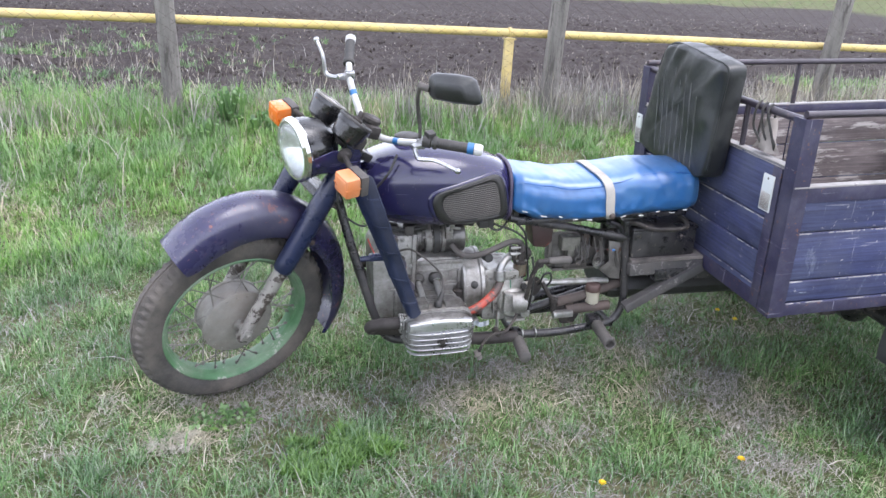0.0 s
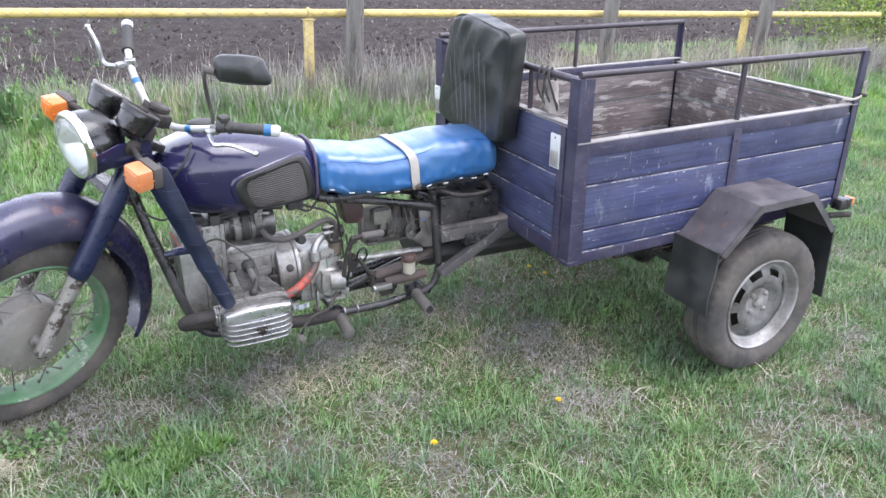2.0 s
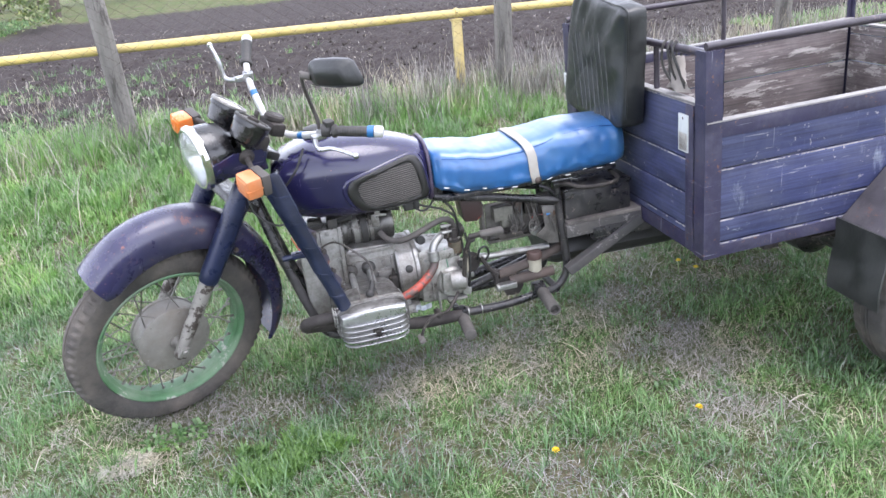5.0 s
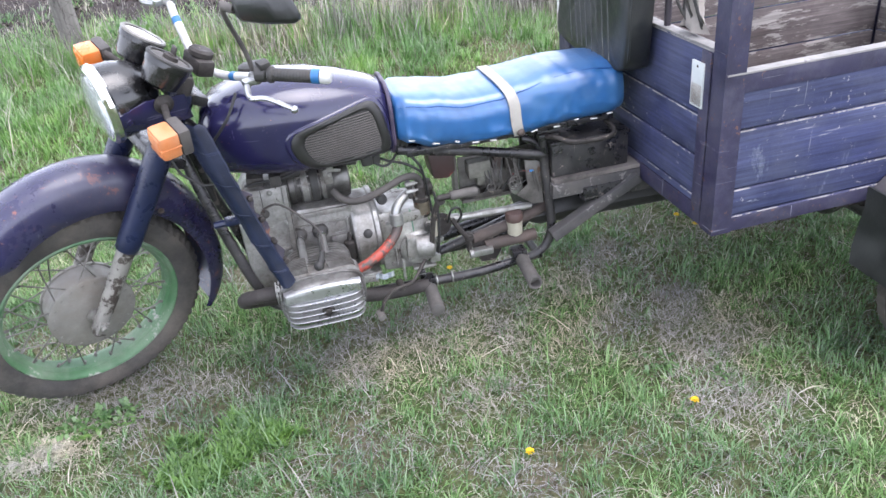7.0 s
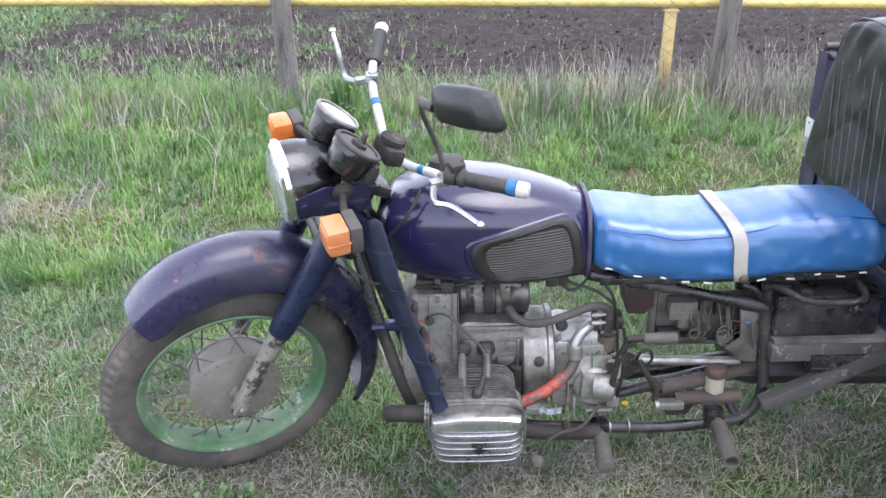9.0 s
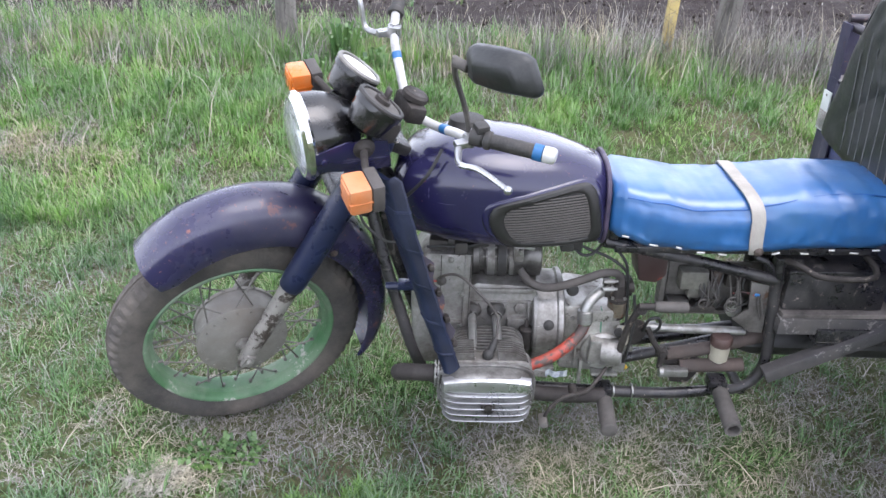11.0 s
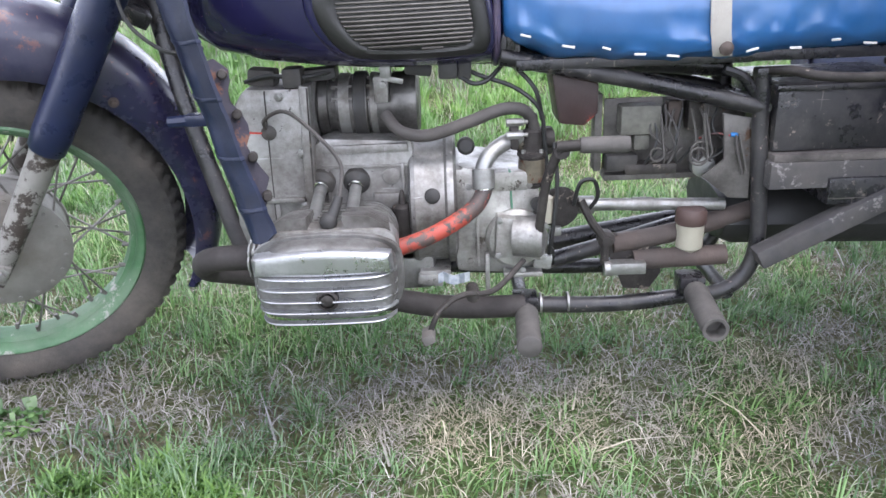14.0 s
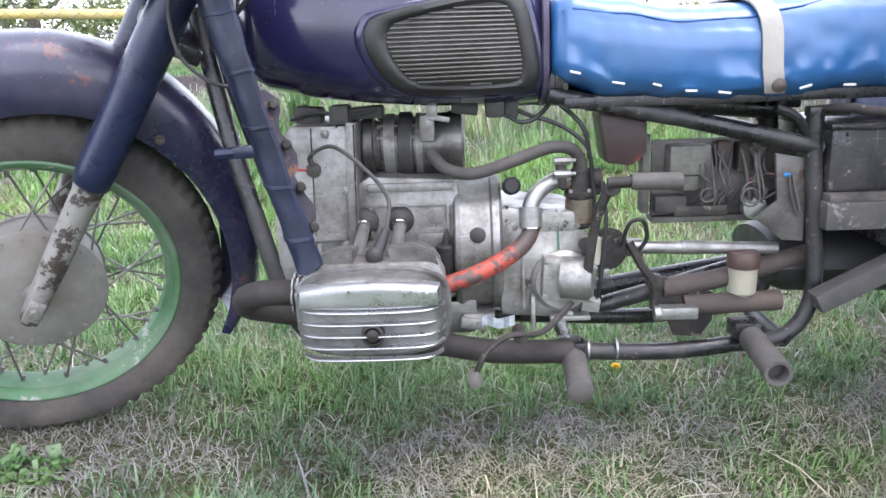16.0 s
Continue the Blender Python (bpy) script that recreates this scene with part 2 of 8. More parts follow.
GUARD = material("scuffed_guard_paint", (0.0075, 0.0115, 0.031), 0.36, vary=0.4, vscale=14, wear=(0.07, 0.08, 0.1), wear_at=0.69, wear_scale=18, dirt=(0.014, 0.019, 0.04), dirt_at=0.62, grain=60, bump=0.25, spec=0.35)
GUARDDUST = material("dusty_guard_fold", (0.0105, 0.0145, 0.032), 0.5, vary=0.4, vscale=16, wear=(0.06, 0.06, 0.07), wear_at=0.65, wear_scale=18, dirt=(0.022, 0.024, 0.036), dirt_at=0.6, grain=60, bump=0.3, spec=0.3)
FLANGE = material("rusty_flange", (0.028, 0.024, 0.036), 0.75, vary=0.4, vscale=20, wear=(0.13, 0.055, 0.035), wear_at=0.55, wear_scale=20, grain=90, bump=0.4)
HOSE = material("dark_hose_rubber", (0.05, 0.045, 0.042), 0.75, vary=0.3, dirt=(0.09, 0.08, 0.072), dirt_at=0.6, grain=160, bump=0.3)
THREAD = material("pale_seam_thread", (0.10, 0.10, 0.098), 0.8, vary=0.4, vscale=30)
MUDPAINT = material("rusting_black_paint", (0.055, 0.05, 0.056), 0.36, vary=0.4, vscale=6, wear=(0.11, 0.06, 0.05), wear_at=0.63, wear_scale=5, dirt=(0.125, 0.112, 0.118), dirt_at=0.53, grain=90, bump=0.25)
RAILPIPE = material("brown_purple_rail_pipe", (0.027, 0.021, 0.03), 0.4, vary=0.35, vscale=12, wear=(0.10, 0.07, 0.065), wear_at=0.6, wear_scale=16, dirt=(0.05, 0.044, 0.05), dirt_at=0.6, grain=120, bump=0.2)
FORKPAINT = material("dull_blue_fork_paint", (0.0095, 0.0135, 0.040), 0.3, vary=0.3, vscale=10, wear=(0.11, 0.10, 0.10), wear_at=0.70, wear_scale=14, dirt=(0.018, 0.024, 0.055), dirt_at=0.6, grain=100, bump=0.1, spec=0.45)
LIP = material("worn_tank_seam", (0.055, 0.042, 0.07), 0.45, vary=0.35, vscale=20, wear=(0.03, 0.025, 0.06), wear_at=0.55, wear_scale=26)
GASKET = material("green_gasket", (0.06, 0.16, 0.10), 0.7, vary=0.3)
CABLE = material("black_cable", (0.018, 0.018, 0.018), 0.55, vary=0.2)
REDWIRE = material("red_wire", (0.4, 0.04, 0.03), 0.5, vary=0.1)

PADRUBBER = material("dark_moulded_rubber", (0.014, 0.0138, 0.0135), 0.42, vary=0.3, dirt=(0.03, 0.028, 0.026), dirt_at=0.6, grain=160, bump=0.15)
RUSTRED, PALE_SCUFF = (0.2, 0.055, 0.035), (0.2, 0.2, 0.235)
chipped(PAINT, RUSTRED, 0.66, 70, (0.11, 0.1, 0.17), 0.69)
chipped(FENDER, (0.23, 0.085, 0.06), 0.63, 60, PALE_SCUFF, 0.67, (0.06, 0.056, 0.085), 0.58)
chipped(FORKPAINT, PALE_SCUFF, 0.68, 75, (0.12, 0.125, 0.155), 0.69)
chipped(GUARD, (0.15, 0.15, 0.17), 0.67, 60, (0.11, 0.12, 0.15), 0.68, None, 0.6, 6)
chipped(BLACK, (0.2, 0.165, 0.14), 0.63, 65, (0.17, 0.15, 0.135), 0.66, (0.075, 0.068, 0.064), 0.6, 6)
chipped(IRON, (0.14, 0.07, 0.05), 0.62, 50, PALE_SCUFF, 0.66, (0.075, 0.072, 0.1), 0.56)
chipped(MUDPAINT, (0.15, 0.062, 0.04), 0.62, 45, (0.2, 0.19, 0.19), 0.67, None, 0.6)
chipped(BOARD, (0.25, 0.24, 0.25), 0.63, 40, (0.2, 0.2, 0.235), 0.66, (0.075, 0.08, 0.12), 0.6, 2.5)
chipped(ALU, (0.05, 0.044, 0.038), 0.64, 55, (0.5, 0.5, 0.49), 0.68, (0.15, 0.135, 0.118), 0.56, 8)
chipped(GLOSSBLACK, (0.09, 0.085, 0.08), 0.68, 80, None, 0.7, (0.04, 0.038, 0.036), 0.62, 8)
chipped(REDHOSE, (0.08, 0.06, 0.05), 0.6, 60, None, 0.7, (0.16, 0.08, 0.06), 0.6, 10)
lens = bpy.data.materials.new("headlamp_glass")
lens.use_nodes = True
lp = lens.node_tree.nodes["Principled BSDF"]
lp.inputs["Base Color"].default_value = (0.92, 0.95, 0.94, 1)
lp.inputs["Roughness"].default_value = 0.06
lp.inputs["Transmission Weight"].default_value = 0.9
lp.inputs["IOR"].default_value = 1.3
mirror_mat = bpy.data.materials.new("mirror_glass")
mirror_mat.use_nodes = True
mp_ = mirror_mat.node_tree.nodes["Principled BSDF"]
mp_.inputs["Metallic"].default_value, mp_.inputs["Roughness"].default_value = 1.0, 0.03


# ---- mesh helpers ----
def new_bm():
    return bmesh.new()


def part(name, bm, mat, parent=None, label="", turn=None, sharp=38):
    """One bmesh becomes one mesh object under a thing or a part."""
    if turn is not None:
        bmesh.ops.transform(bm, matrix=turn, verts=bm.verts)
    bmesh.ops.recalc_face_normals(bm, faces=bm.faces)
    me = bpy.data.meshes.new(name)
    bm.to_mesh(me)
    bm.free()
    me.polygons.foreach_set("use_smooth", [True] * len(me.polygons))
    me.set_sharp_from_angle(angle=radians(sharp))
    for m in mat if isinstance(mat, (list, tuple)) else [mat]:
        me.materials.append(m)
    ob = new(name, me)
    ob.parent = parent
    if label:
        tagged(ob, label)
    return ob


def empty(name, m, label, category, group="", kind=""):
    ob = new(name)
    ob.empty_display_size = 0.05
    ob.matrix_world = m
    return tagged(ob, label, category, group, kind)


def face(bm, vs, mi=0):
    try:
        f = bm.faces.new(vs)
        f.material_index = mi
        return f
    except ValueError:
        return None


def rings(bm, loops, closed_ring=True, caps=True, mi=0):
    """Skin a list of vertex loops of equal count."""
    made = [[bm.verts.new(p) for p in loop] for loop in loops]
    n = len(made[0])
    for a, b in zip(made, made[1:]):
        for i in range(n if closed_ring else n - 1):
            face(bm, (a[i], a[(i + 1) % n], b[(i + 1) % n], b[i]), mi)
    if caps:
        face(bm, list(reversed(made[0])), mi)
        face(bm, made[-1], mi)
    return made


def basis(d):
    d = Vector(d).normalized()
    u = d.orthogonal().normalized() if abs(d.z) > 0.95 else d.cross(Vector((0, 0, 1))).normalized()
    return d, u, d.cross(u)


def cyl(bm, a, b, r, r2=None, n=14, mi=0):
    a, b = Vector(a), Vector(b)
    d, u, v = basis(b - a)
    loops = []
    for p, rr in ((a, r), (b, r if r2 is None else r2)):
        loops.append([p + u * (rr * math.cos(2 * math.pi * i / n)) + v * (rr * math.sin(2 * math.pi * i / n)) for i in range(n)])
    rings(bm, loops, mi=mi)


def lathe(bm, o, axis, profile, n=24, caps=True, mi=0, wob=None):
    """Turn (along, radius) pairs about an axis through o."""
    o = Vector(o)
    d, u, v = basis(axis)
    loops = []
    for k, (h, r) in enumerate(profile):
        loop = []
        for i in range(n):
            rr = r + (wob(k, i) if wob else 0)
            loop.append(o + d * h + u * (rr * math.cos(2 * math.pi * i / n)) + v * (rr * math.sin(2 * math.pi * i / n)))
        loops.append(loop)
    rings(bm, loops, caps=caps, mi=mi)


def spline(pts, steps=6):
    pts = [Vector(p) for p in pts]
    out = []
    for i in range(len(pts) - 1):
        p0, p1, p2, p3 = pts[max(0, i - 1)], pts[i], pts[i + 1], pts[min(len(pts) - 1, i + 2)]
        for k in range(steps):
            t = k / steps
            out.append(0.5 * (2 * p1 + (p2 - p0) * t + (2 * p0 - 5 * p1 + 4 * p2 - p3) * t * t + (3 * p1 - p0 - 3 * p2 + p3) * t ** 3))
    return out + [pts[-1]]


def tube(bm, pts, r, n=8, smooth=True, steps=6, mi=0):
    """A round bar along a line; r is one radius or one for each end."""
    pts = spline(pts, steps) if smooth and len(pts) > 2 else [Vector(p) for p in pts]
    tans = [(pts[min(i + 1, len(pts) - 1)] - pts[max(i - 1, 0)]).normalized() for i in range(len(pts))]
    u = basis(tans[0])[1]
    loops = []
    for i, (p, t) in enumerate(zip(pts, tans)):
        u = (u - t * u.dot(t)).normalized()
        v = t.cross(u)
        rr = r if not isinstance(r, tuple) else r[0] + (r[1] - r[0]) * i / (len(pts) - 1)
        loops.append([p + u * (rr * math.cos(2 * math.pi * k / n)) + v * (rr * math.sin(2 * math.pi * k / n)) for k in range(n)])
    rings(bm, loops, mi=mi)


def box(bm, c, s, bev=0.003, rot=None, mi=0):
    """A bevelled block: centre, full sizes, turn."""
    m = Matrix.Translation(c) @ (rot if rot is not None else Matrix()) @ Matrix.Diagonal((*s, 1))
    g = bmesh.ops.create_cube(bm, size=1, matrix=m)
    vs = g["verts"]
    fs = {f for v in vs for f in v.link_faces}
    for f in fs:
        f.material_index = mi
    if bev:
        bmesh.ops.bevel(bm, geom=list({e for v in vs for e in v.link_edges}), offset=min(bev, min(s) * 0.45), segments=2, affect="EDGES", profile=0.6)


def prism(bm, pts, axis, lo, hi, bev=0.0, mi=0):
    """A polygon in the plane across axis (0, 1, 2), drawn out from lo to hi."""
    def at(p, h):
        q = list(p)
        q.insert(axis, h)
        return Vector(q)
    made = rings(bm, [[at(p, lo) for p in pts], [at(p, hi) for p in pts]], mi=mi)
    if bev:
        es = list({e for l in made for v in l for e in v.link_edges})
        bmesh.ops.bevel(bm, geom=es, offset=bev, segments=2, affect="EDGES", profile=0.6)


def rounded(w, h, r, n=5):
    """Outline of a rounded rectangle about the origin."""
    out = []
    for cx, cy, a0 in ((w / 2 - r, h / 2 - r, 0), (-w / 2 + r, h / 2 - r, 90), (-w / 2 + r, -h / 2 + r, 180), (w / 2 - r, -h / 2 + r, 270)):
        for i in range(n + 1):
            a = radians(a0 + 90 * i / n)
            out.append((cx + r * math.cos(a), cy + r * math.sin(a)))
    return out


def superring(x, cy, cz, hw, hh, e=3.0, n=28, top=None):
    """A rounded section across x; top: another roundness for its upper half."""
    out = []
    for i in range(n):
        a = 2 * math.pi * i / n
        c, s = math.cos(a), math.sin(a)
        q = top if top and s > 0 else e
        out.append(Vector((x, cy + hw * math.copysign(abs(c) ** (2 / q), c), cz + hh * math.copysign(abs(s) ** (2 / q), s))))
    return out


# ---- ground, field and distance ----
def smooth(a, b, x):
    t = min(1.0, max(0.0, (x - a) / (b - a)))
    return t * t * (3 - 2 * t)


def ground_z(x, y):
    z = 0.035 + 0.012 * noise.noise(Vector((x * 0.9, y * 0.9, 0))) + 0.006 * noise.noise(Vector((x * 4, y * 4, 3)))
    bank = 0.33 + 0.05 * smooth(-2.5, 4.0, x)
    z += 0.022 * smooth(-0.2, -1.0, x)
    z += bank * smooth(1.0, 3.4, y)
    return z


def soil_edge(x):
    return 3.70 + 0.15 * noise.noise(Vector((x * 0.7, 0, 8)))


def ground_mat():
    m = bpy.data.materials.new("turf_and_ploughed_soil")
    m.use_nodes = True
    nt = m.node_tree
    p = nt.nodes["Principled BSDF"]
    co = nt.nodes.new("ShaderNodeTexCoord")
    sep = nt.nodes.new("ShaderNodeSeparateXYZ")
    nt.links.new(co.outputs["Object"], sep.inputs[0])
    turf = ramp(nt, noise_fac(nt, 2.2, 6, 0.65), [(0.32, (0.142, 0.124, 0.094)), (0.46, (0.102, 0.112, 0.056)), (0.6, (0.072, 0.108, 0.040))])
    fine = ramp(nt, noise_fac(nt, 55, 6, 0.75), [(0.3, (0.35, 0.33, 0.3)), (0.7, (1.5, 1.45, 1.4))])
    turf = mix(nt, 1.0, turf, fine, "MULTIPLY")
    # bare crumbly earth showing through the worn turf
    earth = ramp(nt, noise_fac(nt, 3.1, 6, 0.7), [(0.64, (0, 0, 0)), (0.72, (1, 1, 1))])
    turf = mix(nt, earth, turf, (0.085, 0.062, 0.055))
    soil = ramp(nt, noise_fac(nt, 9, 9, 0.75), [(0.3, (0.020, 0.0165, 0.017)), (0.55, (0.047, 0.040, 0.039)), (0.75, (0.080, 0.070, 0.067))])
    edge = nt.nodes.new("ShaderNodeMath")
    edge.operation = "ADD"
    wob = nt.nodes.new("ShaderNodeMath")
    wob.operation = "MULTIPLY"
    wob.inputs[1].default_value = 0.9
    nt.links.new(noise_fac(nt, 1.6, 5, 0.6), wob.inputs[0])
    nt.links.new(sep.outputs[1], edge.inputs[0])
    nt.links.new(wob.outputs[0], edge.inputs[1])
    near = nt.nodes.new("ShaderNodeMapRange")
    near.inputs[1].default_value, near.inputs[2].default_value = 4.1, 4.6
    nt.links.new(edge.outputs[0], near.inputs[0])
    far = nt.nodes.new("ShaderNodeMapRange")
    far.inputs[1].default_value, far.inputs[2].default_value = 20.2, 21.2
    far.inputs[3].default_value, far.inputs[4].default_value = 1, 0
    nt.links.new(edge.outputs[0], far.inputs[0])
    left = nt.nodes.new("ShaderNodeMapRange")
    left.inputs[1].default_value, left.inputs[2].default_value = -5.5, -4.5
    lx = nt.nodes.new("ShaderNodeMath")
    lx.operation = "MULTIPLY_ADD"
    lx.inputs[1].default_value, lx.inputs[2].default_value = 0.06, 0.0
    nt.links.new(sep.outputs[1], lx.inputs[0])
    lsum = nt.nodes.new("ShaderNodeMath")
    nt.links.new(sep.outputs[0], lsum.inputs[0])
    nt.links.new(lx.outputs[0], lsum.inputs[1])
    nt.links.new(lsum.outputs[0], left.inputs[0])
    right = nt.nodes.new("ShaderNodeMapRange")
    right.inputs[1].default_value, right.inputs[2].default_value = 17.0, 19.0
    right.inputs[3].default_value, right.inputs[4].default_value = 1, 0
    nt.links.new(sep.outputs[0], right.inputs[0])
    fac = near.outputs[0]
    for other in (far, left, right):
        k = nt.nodes.new("ShaderNodeMath")
        k.operation = "MULTIPLY"
        nt.links.new(fac, k.inputs[0])
        nt.links.new(other.outputs[0], k.inputs[1])
        fac = k.outputs[0]
    nt.links.new(mix(nt, fac, turf, soil), p.inputs["Base Color"])
    p.inputs["Roughness"].default_value = 0.95
    p.inputs["Specular IOR Level"].default_value = 0.15
    b = nt.nodes.new("ShaderNodeBump")
    b.inputs["Strength"].default_value, b.inputs["Distance"].default_value = 0.9, 0.03
    nt.links.new(noise_fac(nt, 24, 8, 0.75), b.inputs["Height"])
    nt.links.new(b.outputs[0], p.inputs["Normal"])
    return m


def in_soil(x, y):
    return y > soil_edge(x) + 0.3 and y < 20.5 and x + 0.06 * y > -4.6 and x < 18


def axis_steps(lo, hi, fine_lo, fine_hi, fine, grow=1.35):
    out = list(np.arange(fine_lo, fine_hi + fine / 2, fine))
    step, v = fine, fine_lo
    while v > lo:
        step *= grow
        v -= step
        out.insert(0, v)
    step, v = fine, out[-1]
    while v < hi:
        step *= grow
        v += step
        out.append(v)
    return out


def build_ground():
    xs = axis_steps(-700, 700, -5, 10, 0.10)
    ys = axis_steps(-300, 900, -3, 12, 0.10)
    verts, faces = [], []
    for y in ys:
        for x in xs:
            z = ground_z(x, y) if abs(x) < 40 and y < 60 else ground_z(max(-40, min(40, x)), 4)
            if in_soil(x, y):
                z += 0.06 * noise.noise(Vector((x * 1.6, y * 4.5, 1))) + 0.05 * noise.noise(Vector((x * 7, y * 7, 5)))
            verts.append((x, y, z))
    n = len(xs)
    for j in range(len(ys) - 1):
        for i in range(n - 1):
            a = j * n + i
            faces.append((a, a + 1, a + n + 1, a + n))
    me = bpy.data.meshes.new("ground")
    me.from_pydata(verts, [], faces)
    me.polygons.foreach_set("use_smooth", [True] * len(me.polygons))
    me.materials.append(ground_mat())
    return tagged(new("ground", me), "trampled spring turf running up to a dark ploughed field", "ground", kind="structure")


ground = build_ground()


# ---- fence with gas pipe ----
FENCE_Y = 3.38


def fence_post(x, lean, r=0.072):
    z0 = ground_z(x, FENCE_Y) - 0.3
    top = 2.05
    bm = new_bm()
    loops = []
    for k in range(9):
        h = z0 + (top - z0) * k / 8
        sec = []
        for i in range(12):
            a = 2 * math.pi * i / 12
            rr = r * (1 + 0.06 * noise.noise(Vector((x + math.cos(a), math.sin(a) * 2, h * 1.5)))) * (1.0 - 0.10 * k / 8)
            sq = 1.0 / max(abs(math.cos(a)), abs(math.sin(a))) ** 0.35
            sec.append(Vector((rr * sq * math.cos(a) + lean * (h - 0.6), rr * sq * math.sin(a), h)))
        loops.append(sec)
    rings(bm, loops)
    ob = part("fence_post", bm, POSTWOOD)
    ob.matrix_world = pose(x, FENCE_Y, 0)
    return tagged(ob, "weathered grey square fence post standing in dry weeds", "fence post", "posts of the wire fence")


for x, lean in ((-4.3, 0.0), (-1.41, -0.02), (1.57, 0.03), (4.17, 0.06), (6.27, 0.05)):
    fence_post(x, lean)

pipe = empty("gas_pipe", pose(0, 0, 0), "yellow painted gas pipe on low yellow stands", "pipe")
bm = new_bm()
tube(bm, [(-9, FENCE_Y + 0.13, 1.10), (-2.5, FENCE_Y + 0.13, 1.085), (1.3, FENCE_Y + 0.13, 1.06), (6.2, FENCE_Y + 0.13, 1.01), (8.4, FENCE_Y + 0.13, 0.99)], 0.033, 14, steps=10)
part("pipe", bm, YELLOW, pipe)
for x in (1.23, 6.15):
    bm = new_bm()
    zt = 1.062 - 0.0085 * x
    box(bm, (x, FENCE_Y + 0.13, (zt - 0.05) / 2 + 0.02), (0.075, 0.05, zt - 0.05), 0.006)
    box(bm, (x, FENCE_Y + 0.13, zt - 0.04), (0.10, 0.07, 0.012), 0.003)
    part("stand", bm, YELLOW, pipe)
    bm = new_bm()
    lathe(bm, (x - 0.012, FENCE_Y + 0.13, zt + 0.012), (1, 0, 0), [(0, 0.037), (0.005, 0.041), (0.02, 0.041), (0.025, 0.037)], 16)
    part("clamp", bm, YELLOW, pipe)

# chain-link mesh hung on the posts
mesh_bm = new_bm()
PITCH, LOW, HIGH = 0.115, 0.25, 1.85
x = -7.5
while x < 8.5:
    for s in (1, -1):
        a = (x, FENCE_Y - 0.092 + 0.002 * s, LOW)
        b = (x + s * (HIGH - LOW) * 1.45, FENCE_Y - 0.092 + 0.002 * s, HIGH)
        cyl(mesh_bm, a, b, 0.0011, n=3)
    x += PITCH
part_mesh = part("wire_mesh", mesh_bm, WIRE)
tagged(part_mesh, "rusty diamond wire mesh hung between the fence posts", "wire mesh", kind="stuff")


# ---- motor tricycle ----
VEH = pose(0, -0.015, 0.010, 0, -2.2, 0)
trike = empty("motor_tricycle", VEH, "old purple-blue motorcycle with blue seat built into a wooden-bed cargo tricycle", "motor tricycle")

# steering: everything on the fork is turned about the raked head
HEAD, RAKE, STEER = Vector((-0.80, 0, 0.375)), Vector((math.sin(radians(32)), 0, math.cos(radians(32)))), radians(28)
TURN_F = Matrix.Translation(HEAD) @ Matrix.Rotation(STEER, 4, RAKE) @ Matrix.Translation(-HEAD)
W = Vector((-0.856, 0, 0.437))
FENDER_C = Vector((-0.868, 0, 0.407))


